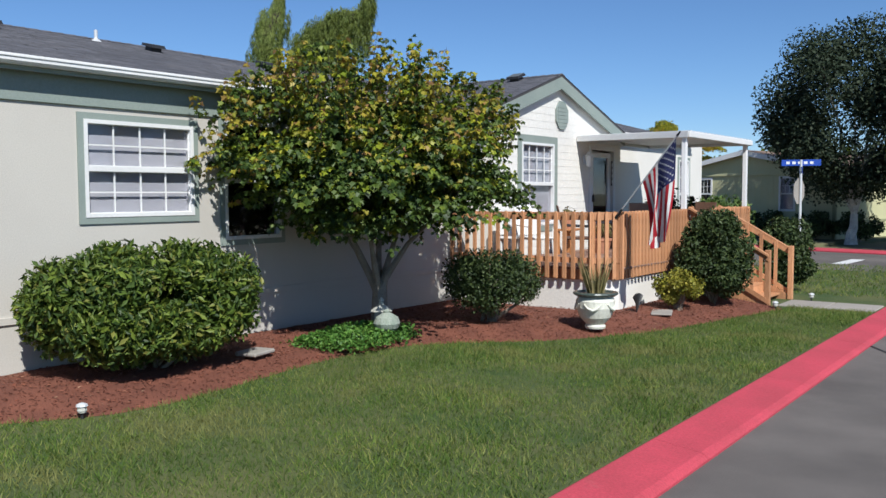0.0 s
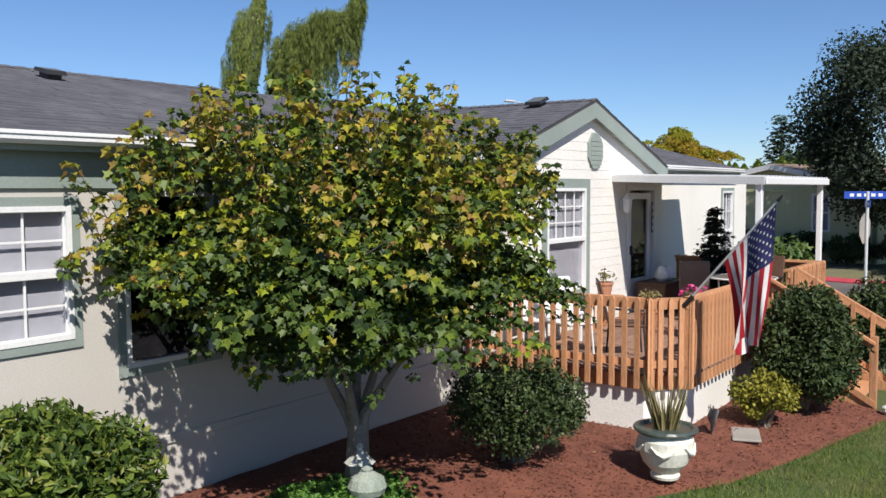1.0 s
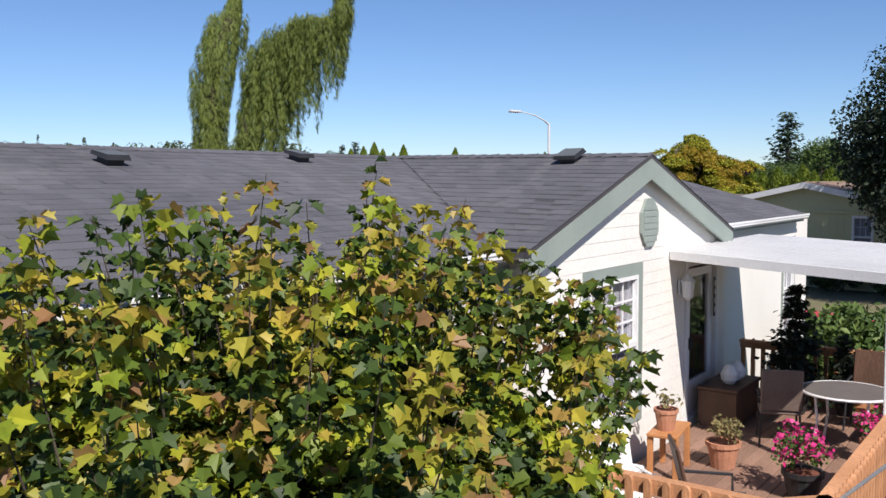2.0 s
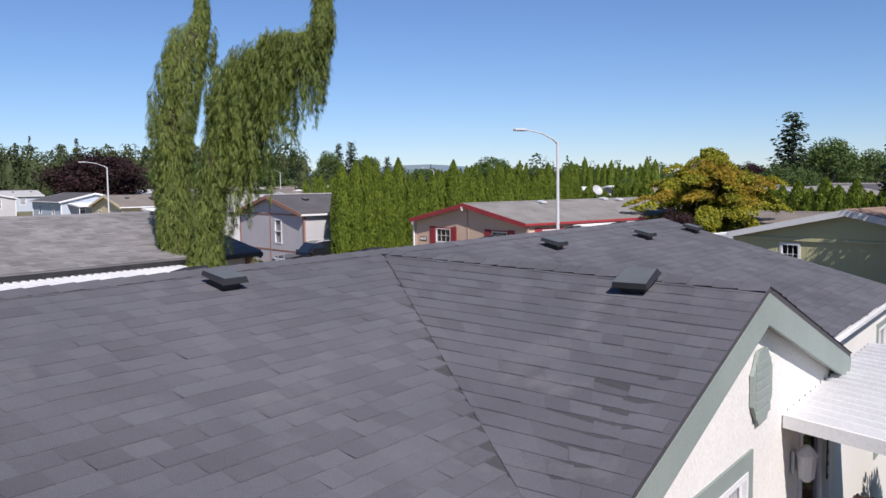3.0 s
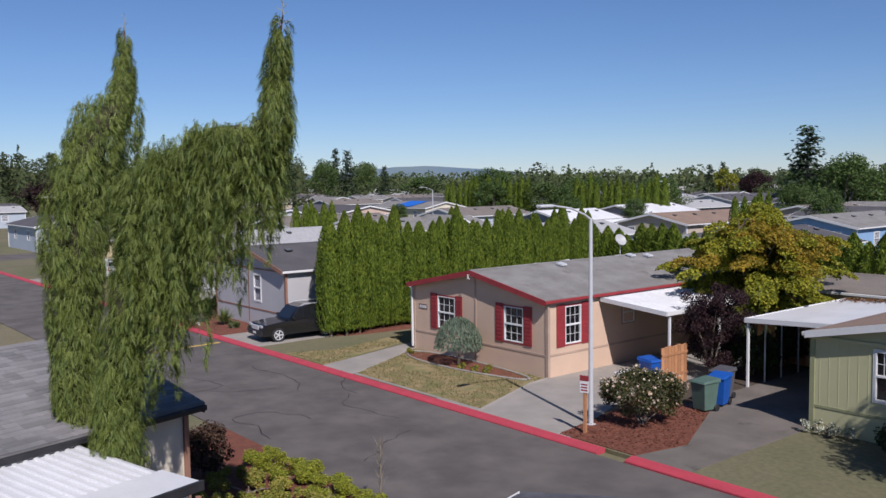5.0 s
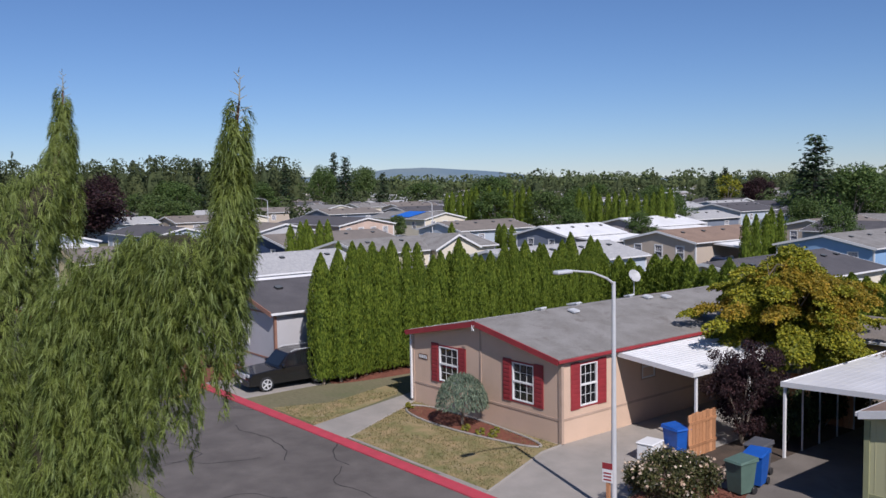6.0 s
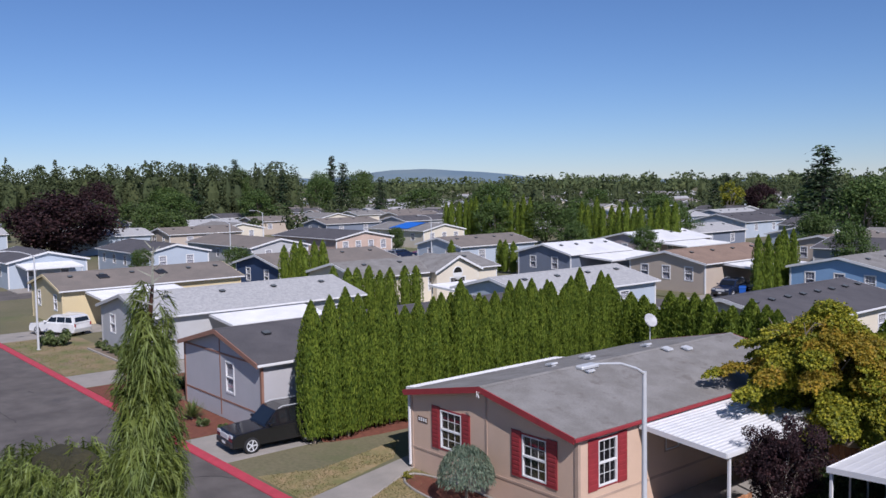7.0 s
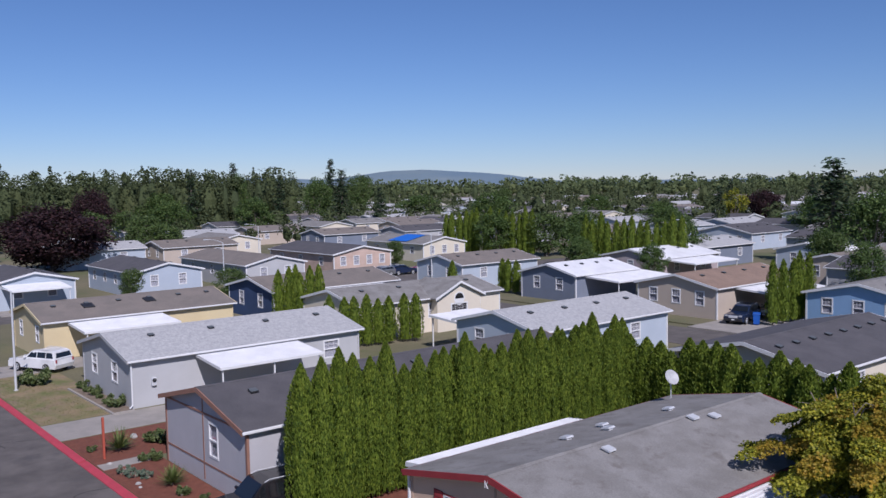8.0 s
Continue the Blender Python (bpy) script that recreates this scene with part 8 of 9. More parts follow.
part("bark_layer", B().box(-83.3, -74.6, 34.95, 36.18, -0.2, 0.03), mat("dry_bark", (0.23, 0.18, 0.13), (0.15, 0.115, 0.085), 2, 30, 0.5, 0.95), lb_)
part("downspout", B().tube([(4.62, 0.05, 2.95), (4.62, -0.02, 2.7), (4.62, -0.02, 0.25), (4.75, -0.25, 0.1)], 0.05, 8), M_WHITE, lgray, "white downspout at the corner")
mb_ = part("meter_box", B().box(4.5, 4.68, 1.2, 1.5, 1.25, 1.75, 0.02), M_GALV, lgray, "grey meter box on the wall")
part("cover", B().lathe([(0.12, 0), (0.12, 0.05), (0.02, 0.09)], 14, pose(4.68, 1.35, 1.6, 0, 90, 0)), M_BLACK, mb_)
part("eave_trim", B().box(-4.2, 4.2, -0.03, -0.004, 3.0, 3.1, 0.006), T_BROWN, gray, "brown trim board below the gable")

# right-hand tree and street signs
BIR = broad_tree_meshes(71, 9.8, 3.7, L_BIRCH, 46000, 0.155, low=0.15, bark=mat("white_bark", (0.55, 0.53, 0.48), (0.35, 0.33, 0.30), 4, 30, 0.4, 0.8), lumps=75, trunk=0.22)
plant("birch_tree", BIR, at(-17.5, 35.4), "broad dark grey-green tree with a pale trunk", scale=0.94)
# stands out of view, added for its shadow on the green home's wall
plant("birch_tree", BIR, at(-12.4, 35.4, 0, 130), "broad grey-green tree out of view, added to shade the green home", scale=1.0)
ss = thing("street_sign", at(-12.55, 22.5, -0.02, 35), "pale post with two blue street name blades", "street sign")
part("post", B().tube([(0, 0, 0), (0, 0, 2.95)], 0.035, 8), M_GALV, ss)
M_SIGNBLUE = mat("sign_blue", (0.03, 0.08, 0.42), None, 2, 30, 0, 0.4)
for k, (z, rz, w) in enumerate(((2.78, 0, 1.0), (2.58, 90, 0.7))):
    bl = part("blade", B().box(-w / 2, w / 2, -0.006, 0.006, z, z + 0.17, 0.003, pose(0, 0, 0, 0, 0, rz)), M_SIGNBLUE, ss)
    for j in range(5):
        for s in (-1, 1):
            part("bar", B().box(-w * 0.38 + w * 0.15 * j, -w * 0.29 + w * 0.15 * j, s * 0.0075, s * 0.0062, z + 0.05, z + 0.12, 0, pose(0, 0, 0, 0, 0, rz)), M_WHITE, bl)
octp = [(0.38 * math.cos(math.pi * (k + 0.5) / 4), 2.1 + 0.38 * math.sin(math.pi * (k + 0.5) / 4)) for k in range(8)]
part("sign_back", B().prism(octp, 0.04, 0.045, pose(0, 0, 0, 0, 0, 62)), M_CONCRETE, ss, "bare metal back of an octagonal sign")
line = tagged(part("stop_line", B().box(-0.2, 0.2, -1.1, 1.1, -0.097, -0.094), M_WHITE), "white painted stop line on the asphalt", "road marking", kind="structure")
line.matrix_world = at(-13.2, 26.6, 0, 12)
yl = tagged(part("yellow_line", B().box(-0.12, 0.12, -2.6, 1.0, -0.098, -0.094), mat("yellow_road_paint", (0.62, 0.42, 0.10), None, 3, 40, 0.2, 0.8)), "worn yellow line across the street", "road marking", kind="structure")
yl.matrix_world = at(-55.6, 29.2, 0, 4)

# cracks in the asphalt
ck = np.random.default_rng(63)


def crack(parent, x, y, a, length, z):
    """A thin, wandering dark line of filler."""
    b, px = B(), []
    for k in range(int(length / 0.35)):
        px.append((x, y, a))
        x, y, a = x + 0.35 * math.cos(a), y + 0.35 * math.sin(a), a + 0.35 * ck.normal()
    for x, y, a in px:
        w = 0.012 + 0.016 * ck.random()
        b.v += [(x - math.sin(a) * w, y + math.cos(a) * w, z), (x + math.sin(a) * w, y - math.cos(a) * w, z)]
    for k in range(len(px) - 1): b.f.append((2 * k + 1, 2 * k + 3, 2 * k + 2, 2 * k))
    part("crack", b, M_TAR, parent, "dark crack in the asphalt")


M_TAR = mat("crack_filler", (0.03, 0.028, 0.027), None, 2, 40, 0.2, 0.8)
for x, y, a, L in ((-40, 26.2, 3.0, 7), (-44, 28.0, 2.6, 6), (-50, 25.4, 0.3, 8), (-38, 28.5, 3.3, 5), (-46.5, 24.6, 1.3, 4), (-57, 27.2, 3.1, 9), (-66, 26.0, 2.9, 10), (-35, 25.0, 2.2, 4), (-72, 28.4, 3.2, 8), (-60, 24.8, 1.6, 3.5), (-42, 29.4, 3.14, 6), (-52.5, 29.0, 0.9, 2.5)):
    crack(FR, x, y, a, L, -0.0965)
for x, y, a, L in ((-1.2, 9.0, 1.5, 6), (-1.6, 4.2, 1.9, 2.2), (-0.4, 12.0, 2.6, 2)):
    crack(NR, x, y, a, L, -0.0865)

# ---------------------------------------------------------------- homes farther off
TW = dict(trim=M_WHITE, trim_w=0.07)


def row_home(x0, x1, y0, y1, wall, roof, label, facing="-y", wins=3, eave=3.0, rise=1.0, vents=4, trim=None, side_wins=2):
    """A park home over the plan x0..x1, y0..y1, its gable towards facing."""
    trim = trim or M_WHITE
    if facing == "-y":
        m, w, l = at((x0 + x1) / 2, y0), x1 - x0, y1 - y0
    else:
        m, w, l = at(x1, (y0 + y1) / 2, 0, 90), y1 - y0, x1 - x0
    ws = []
    for k in range(wins):
        ws.append(("front", -w / 2 + w * (k + 0.7) / (wins + 0.4), 1.2, 0.95, 1.35, TW))
    for k in range(side_wins):
        ws.append(("right" if facing == "-y" else "left", l * (k + 0.6) / (side_wins + 0.2), 1.2, 1.1, 1.25, TW))
    return mobile_home("house", m, w, l, eave, eave + rise, wall, trim, roof, label, ws, vents=vents, band=False)


row_home(-109, -99.2, 59, 74, W_NAVY, R_TAN, "navy blue home with grey-brown roof", wins=2)
cream = row_home(-93.5, -84.5, 59, 75.5, W_CREAM, R_GREY, "cream home with a gabled bay and grey roof", wins=1, side_wins=3)
row_home(-73.2, -64.6, 60.5, 75, W_PBLUE, R_PALE, "grey-blue home with pale roof behind the hedge", wins=2)
row_home(-54.5, -45.2, 62, 77, W_CREAM, R_DARK, "home with charcoal shingle roof behind the hedge", wins=2, vents=8)
row_home(-36.0, -27.0, 62, 77, W_LGREY, R_TAN, "pale home with taupe roof", wins=2)
row_home(-115.5, -106.3, 89.5, 103, W_PBLUE, R_TAN, "powder blue home with taupe roof", wins=2)
row_home(-95.6, -87.2, 89.5, 100, W_SLATE, R_WHITE, "slate blue home with white coated roof", wins=2, side_wins=0)
row_home(-78.8, -69.6, 89.6, 104.5, W_BEIGE, R_BROWN, "beige home with tan-brown roof", wins=3, side_wins=0)
row_home(-62.6, -53.2, 93, 108, W_BLUE, R_GREY, "bright blue home with grey roof", wins=3)
row_home(-46.0, -37.0, 93, 108, W_PBLUE, R_PALE, "pale blue home with light roof", wins=2)
row_home(-143, -129.2, 40.4, 49.2, W_PBLUE, R_DARK, "powder blue home with charcoal roof", "+x", 2)
row_home(-146.5, -129.4, 56.2, 65, W_PBLUE, R_DARK, "pale blue home with dark shingle roof", "+x", 2, side_wins=4)
row_home(-149, -128, 70.6, 79.4, W_LGREY, R_TAN, "pale grey home with brown-grey roof", "+x", 2, side_wins=3)
row_home(-153.5, -134, 88.0, 98.5, mat("pink_beige_siding", (0.56, 0.42, 0.34), None, 0.5, 40, 0.1, 0.75), R_DARK, "pinkish beige home with dark roof", "+x", 4, side_wins=3)
tarp_home = row_home(-158, -141, 110.6, 120, W_CREAM, R_GREY, "cream home with a blue tarp on its roof", "+x", 3, side_wins=3)
part("tarp", B().prism([(0.3, 4.14), (4.6, 3.24), (4.6, 3.27), (0.3, 4.17)], 5.0, 10.5).prism([(-4.6, 3.24), (-0.3, 4.14), (-0.3, 4.17), (-4.6, 3.27)], 5.0, 10.5), mat("blue_tarp", (0.03, 0.16, 0.62), None, 2, 20, 0.2, 0.5), tarp_home, "bright blue tarpaulin")
row_home(-102.5, -92.6, 112, 125, mat("mauve_siding", (0.45, 0.38, 0.38), None, 0.5, 40, 0.1, 0.75), R_WHITE, "mauve home with white roof", wins=3)
row_home(-108.6, -99.2, 131.5, 145, W_SLATE, R_PALE, "slate home with pale roof", wins=2)
row_home(-90, -81, 136, 150, W_PBLUE, R_WHITE, "pale blue home with white roof", wins=2)
row_home(-124.6, -115, 133, 144, mat("terracotta_siding", (0.48, 0.33, 0.24), None, 0.5, 40, 0.1, 0.75), R_TAN, "tan home with brown roof", wins=3)
row_home(-124.5, -112, 166, 180, W_PBLUE, R_DARK, "pale blue home with dark roof", wins=3, rise=1.4)
# arched bay on the cream home
bay = thing("gabled_bay", at(-84.5, 69.6, 0, 90), "cream gabled bay with an arched window", "house")
part("wall", B().panel(-2.6, 2.6, -0.15, 3.0, [(-0.95, 0.95, 1.0, 2.3)], 0.15).box(-2.6, -2.45, 0.15, 1.0, -0.15, 3.0).box(2.45, 2.6, 0.15, 1.0, -0.15, 3.0).prism([(-2.6, 3.0), (2.6, 3.0), (0, 4.25)], 0, 0.15), W_CREAM, bay)
bay.matrix_world = at(-83.6, 69.6, 0, 90)
for s in (-1, 1):
    part("roof", B().prism([(0, 4.3), (s * 3.0, 2.9), (s * 3.0, 3.0), (0, 4.4)], -0.3, 5.0), R_GREY, bay)
    part("fascia", B().prism([(0, 4.2), (s * 3.0, 2.8), (s * 3.0, 3.01), (0, 4.41)], -0.34, -0.3), M_WHITE, bay)
window(bay, pose(0, 0, 1.0), 1.9, 1.3, M_WHITE, 0.08, 4, 3, False)
aw = part("arched_window", B().lathe([(0.62, -0.01), (0.62, 0.02)], 24, pose(0, -0.01, 2.75, 90, 0, 0)), M_WHITE, bay, "half-round window above")
part("pane", B().prism([(0.52 * math.cos(math.pi * k / 12), 0.52 * math.sin(math.pi * k / 12)) for k in range(13)], -0.045, -0.035, pose(0, 0, 2.75)), M_CARGLASS, aw)

far_r = np.random.default_rng(90)
walls, roofs = (W_LGREY, W_PBLUE, W_BEIGE, W_CREAM, W_SLATE), (R_GREY, R_DARK, R_TAN, R_TAN, R_PALE)
wn_ = ("pale grey", "powder blue", "beige", "cream", "slate blue")
rn_ = ("grey", "charcoal", "taupe", "taupe", "light")
proto = []
for k in range(6):
    i, j = k % 5, (k * 3 + 1) % 5
    proto.append(row_home(-170 - 20 * k, -160.5 - 20 * k, 150, 164, walls[i], roofs[j], "distant %s home with %s roof" % (wn_[i], rn_[j]), wins=2, side_wins=2))
placed = [(-60, 118), (-42, 122), (-72, 122), (-62, 140), (-44, 146), (-70, 160), (-88, 166), (-55, 170), (-140, 150), (-98, 190), (-80, 196), (-62, 192), (-118, 205), (-140, 196),
          (-104, 222), (-84, 226), (-64, 220), (-126, 236), (-150, 226), (-178, 60), (-176, 78), (-180, 96), (-184, 116), (-182, 134), (-206, 70), (-208, 92), (-212, 112), (-215, 140), (-240, 90), (-244, 120),
          (-130, 262), (-150, 256), (-108, 258), (-88, 254), (-68, 262), (-170, 276), (-128, 292), (-106, 296), (-84, 290), (-150, 310), (-130, 330), (-108, 336), (-175, 40), (-205, 44), (-164, 20), (-186, 14), (-215, 16), (-240, 50)]
taken = placed + [(-104, 66), (-89, 67), (-69, 67), (-111, 96), (-91, 97), (-74, 97), (-58, 100), (-97, 118), (-104, 138), (-85, 143), (-120, 138), (-118, 173), (-144, 93), (-150, 115), (-139, 75), (-138, 61)]
for _ in range(400):  # more homes wherever a plot is free
    deg, dist = radians(16 + 46 * far_r.random()), 150 + 190 * far_r.random()
    x, y = -20 - dist * math.sin(deg), 15 + dist * math.cos(deg)
    if len(placed) < 82 and min(math.hypot(x - a, (y - b)) for a, b in taken) > 17.5:
        placed.append((x, y))
        taken.append((x, y))
for k, (x, y) in enumerate(placed):
    copy_thing(proto[k % 6], at(x + far_r.normal(), y + far_r.normal(), 0, 90 if k % 3 == 0 else 0))



def far_home(m, wallm, roofm, label):
    """A home so far off that only its body, roof and a few windows tell."""
    ob = thing("house", m, label, "house", "homes far off in the park")
    part("wall", B().box(-4.4, 4.4, 0, 14, -0.1, 2.95).prism([(-4.4, 2.95), (4.4, 2.95), (0, 4.0)], 0, 0.2).prism([(-4.4, 2.95), (4.4, 2.95), (0, 4.0)], 13.8, 14), wallm, ob)
    for sg in (-1, 1):
        part("roof", B().prism([(0, 4.0), (sg * 4.7, 2.88), (sg * 4.7, 3.0), (0, 4.12)], -0.3, 14.3), roofm, ob)
    for x in (-2.2, 2.0):
        part("window", B().panel(x - 0.6, x + 0.6, 1.1, 2.5, [(x - 0.5, x + 0.5, 1.2, 2.4)], 0.03, pose(0, -0.03, 0)).box(x - 0.5, x + 0.5, -0.012, -0.004, 1.2, 2.4), M_CARGLASS if x > 0 else M_BLIND, ob)
    return ob


FH = [far_home(polar_spot, w_, r_, "small distant %s home with %s roof" % (a_, b_)) for polar_spot, w_, r_, a_, b_ in (
    (at(-250, 330), W_LGREY, R_PALE, "pale grey", "light"), (at(-215, 365), W_BEIGE, R_TAN, "beige", "taupe"), (at(-300, 300), W_PBLUE, R_GREY, "powder blue", "grey"), (at(-180, 400), W_CREAM, R_WHITE, "cream", "white"))]
spot_far = [(-250, 330), (-215, 365), (-300, 300), (-180, 400)]
for _ in range(900):
    deg, dist = radians(13 + 50 * far_r.random()), 350 + 260 * far_r.random()
    x, y = -20 - dist * math.sin(deg), 15 + dist * math.cos(deg)
    if len(spot_far) < 84 and min(math.hypot(x - a, y - b) for a, b in spot_far + taken) > 19:
        spot_far.append((x, y))
        copy_thing(FH[len(spot_far) % 4], at(x, y, 0, 90 if len(spot_far) % 3 else 0))
canopy("carport", at(0, 0), -87.2, -82.4, 91, 101, 2.8, 2.5, [(-82.6, 91.2), (-82.6, 100.8)], "white carport beside the slate home", -0.05)
canopy("carport", at(0, 0), -69.5, -65.4, 92.5, 102, 2.8, 2.5, [(-65.6, 92.7), (-65.6, 101.8)], "white carport beside the beige home", -0.05)
canopy("carport", at(0, 0), -129.3, -124.6, 41.2, 47.5, 2.8, 2.5, [(-124.8, 41.4), (-124.8, 47.3)], "white carport beside the blue home", -0.05)
canopy("carport", at(0, 0), -99.2, -94.9, 61, 72.0, 2.8, 2.5, [(-95.1, 61.2), (-95.1, 71.8)], "white carport beside the navy home", -0.05)
canopy("carport", at(0, 0), -77.5, -73.2, 61.2, 66.5, 2.75, 2.5, [(-77.3, 61.4), (-77.3, 66.3)], "white carport beside the grey-blue home", -0.05)
canopy("carport", at(0, 0), -92.6, -88.0, 113, 123, 2.8, 2.5, [(-88.2, 113.2), (-88.2, 122.8)], "white carport beside the mauve home", -0.05)
car(at(-67.4, 90.4, 0, 10), P_NAVY, "dark blue car parked by the beige home", 4.5, 1.6)
car(at(-67.0, 95.2, 0, 6), P_SILVER, "silver car under the carport", 4.4, 1.5)
for k, (x, y, p, lb) in enumerate(((-127.0, 91.5, P_SILVER, "silver car parked along the side street"), (-127.2, 95.6, P_NAVY, "dark car parked along the side street"), (-127.0, 100.0, P_RED, "red car parked along the side street"), (-117.0, 93.5, P_SILVER, "grey car parked by the corner"))):
    car(at(x, y, -0.1, 180 * (k % 2)), p, lb, 4.4, 1.5)
wheelie_bin(at(-65.5, 89.6, 0, 30), M_BINBLUE, "blue bin by the beige home's drive")
street_lamp(-116.5, 62.0, 7.0)
street_lamp(-100.0, 128.0, 7.0)
street_lamp(-66.0, 150.0, 7.0)
street_lamp(-150.0, 84.0, 7.0)
lot2 = thing("lot_paving", at(0, 0), "concrete drives of the farther homes", "driveway", kind="structure")
for x0, x1, y0, y1 in ((-69.4, -64.0, 84.6, 103), (-87.0, -81.8, 84.6, 102), (-99.0, -94.6, 56, 73), (-128.5, -124.2, 40, 48)):
    part("drive", B().box(x0, x1, y0, y1, -0.2, 0.0), M_CONCRETE, lot2)

# ---------------------------------------------------------------- trees over the park
T_OAK = [broad_tree_meshes(s, 9.0, 3.2, L_OAK, 8000, 0.27, low=0.03, lumps=54) for s in (101, 102)]
T_LIGHT = [broad_tree_meshes(s, 8.0, 2.6, leaf("fresh_green_leaf", [(0, (0.05, 0.08, 0.02)), (0.6, (0.09, 0.14, 0.035)), (1, (0.15, 0.20, 0.06))]), 7600, 0.25, low=0.03, lumps=50) for s in (103,)]
T_PLUM = [broad_tree_meshes(104, 9.0, 4.2, L_PLUM, 15000, 0.30, low=0.05, lumps=70)]
T_CON = [conifer_meshes(s, 16.0, 3.4, L_SPRUCE, 2400, 0.7) for s in (105, 106)]
T_LIM = [broad_tree_meshes(107, 8.0, 2.6, L_LIME, 2200, 0.38, low=0.12)]
spec = [
    (T_PLUM, -176, 59.5, (2.1, 2.1, 1.2), "broad dark purple-leaved tree among the homes"), (T_PLUM, -270, 96, (1.3, 1.3, 1.5), "dark purple tree near the wood"), (T_PLUM, -112.6, 93.4, 0.42, "small purple plum by the street"), (T_PLUM, -167, 264, 1.1, "purple tree in the far park"),
    (T_LIGHT, -178.9, 79.7, (1.45, 1.45, 0.95), "rounded grey-green tree among the homes"), (T_LIGHT, -111.5, 60.4, 0.62, "loose green tree beside a home"), (T_LIGHT, -124.8, 54.2, 0.55, "small green tree beside a home"),
    (T_LIGHT, -140, 104, 0.55, "small tree before a home"), (T_OAK, -92, 109, 0.6, "dark green tree between homes"), (T_OAK, -66, 112, 0.72, "dark green tree between homes"), (T_OAK, -103.6, 132, 0.9, "broad dark tree among the homes"),
    (T_LIM, -122, 140, 0.7, "golden green tree among the homes"), (T_OAK, -104, 109, 0.65, "dark green tree by a white-roofed home"),
    (T_OAK, -76.8, 124.6, 0.78, "dark green tree beside a blue home"), (T_OAK, -83.0, 153.5, (1.3, 1.3, 1.2), "tall leafy tree behind the blue home"), (T_OAK, -78.0, 158.0, (1.2, 1.2, 1.1), "leafy tree behind the blue home"),
    (T_OAK, -141, 126.8, (1.2, 1.2, 0.9), "broad green tree between homes"), (T_LIGHT, -133, 132.5, (1.4, 1.4, 1.05), "broad green tree between homes"), (T_OAK, -128, 137, (1.1, 1.1, 0.95), "green tree between homes"), (T_OAK, -131, 165.6, (1.15, 1.15, 0.9), "dark leafy tree in the far park"),
    (T_LIM, -154.4, 227, (1.3, 1.3, 1.35), "yellow-green tree in the far park"), (T_LIGHT, -286, 180, (1.7, 1.7, 1.9), "tall green tree near the wood"), (T_LIGHT, -297, 203, (1.6, 1.6, 2.0), "tall green tree near the wood"), (T_OAK, -318, 164, (1.1, 1.1, 2.1), "tall narrow tree near the wood"),
    (T_LIGHT, -200, 84, (1.5, 1.5, 1.1), "green tree before the wood"), (T_LIGHT, -212, 76, (1.7, 1.7, 1.2), "green tree before the wood"), (T_OAK, -225, 100, (1.7, 1.7, 1.2), "green tree before the wood"), (T_OAK, -238, 128, (1.6, 1.6, 1.2), "green tree before the wood"),
    (T_OAK, -282, 176, (1.6, 1.6, 1.85), "tall broad green tree near the wood"), (T_LIGHT, -416, 283, (3.0, 3.0, 2.6), "tall light green tree before the hills"), (T_OAK, -321, 136, (2.5, 2.5, 1.35), "broad dark tree before the wood"),
    (T_LIGHT, -236, 94, (1.4, 1.4, 1.1), "light green tree before the wood"), (T_OAK, -174, 158, (1.9, 1.9, 1.25), "broad dark green tree among the homes"), (T_LIGHT, -290, 270, (1.6, 1.6, 1.55), "light green tree in the far park"),
    (T_OAK, -116, 122, (1.0, 1.0, 0.78), "rounded green tree among the homes"), (T_OAK, -213, 241, (1.65, 1.65, 1.0), "dark green tree in the far park"), (T_OAK, -153, 193, (1.5, 1.5, 0.92), "dark leafy tree among far homes"),
    (T_PLUM, -190, 302, (1.3, 1.3, 1.0), "dull purple tree in the far park"), (T_OAK, -117, 202, (1.8, 1.8, 1.05), "broad dark tree below the big conifer"), (T_LIGHT, -76, 124, (0.9, 0.9, 0.9), "rounded light green tree by the homes"),
    (T_OAK, -80, 147, (1.6, 1.6, 1.3), "tall leafy tree beside the park edge"), (T_OAK, -259, 202, (2.6, 2.6, 1.1), "wide dark tree beyond the homes"), (T_OAK, -326, 181, (2.7, 2.7, 0.95), "wide dark tree beyond the homes"),
]
for ms, x, y, s, lb in spec:
    plant("tree", ms[0], at(x, y, 0, 37 * x), lb, "tree", "trees over the park", s)
for x, y, s in ((-139, 240, 0.85), (-255, 168, 1.15), (-262, 150, 0.95), (-300, 138, 1.1), (-150, 214, 0.7), (-96, 214, 0.75), (-240, 172, 0.8), (-514, 327, 1.9), (-502, 252, 1.7), (-322, 158, 0.62), (-176, 260, 0.8)):
    plant("conifer", T_CON[int(abs(x)) % 2], at(x, y, 0, 53 * x), "tall dark conifer beyond the homes", "tree", "tall conifers", s)
plant("conifer", T_CON[0], at(-88.5, 149.8), "big dark conifer behind the blue home", "tree", "tall conifers", (1.4, 1.4, 1.0))
k = 0
ARB_FAR = [arborvitae_meshes(s, n=1300) for s in (5, 6)]
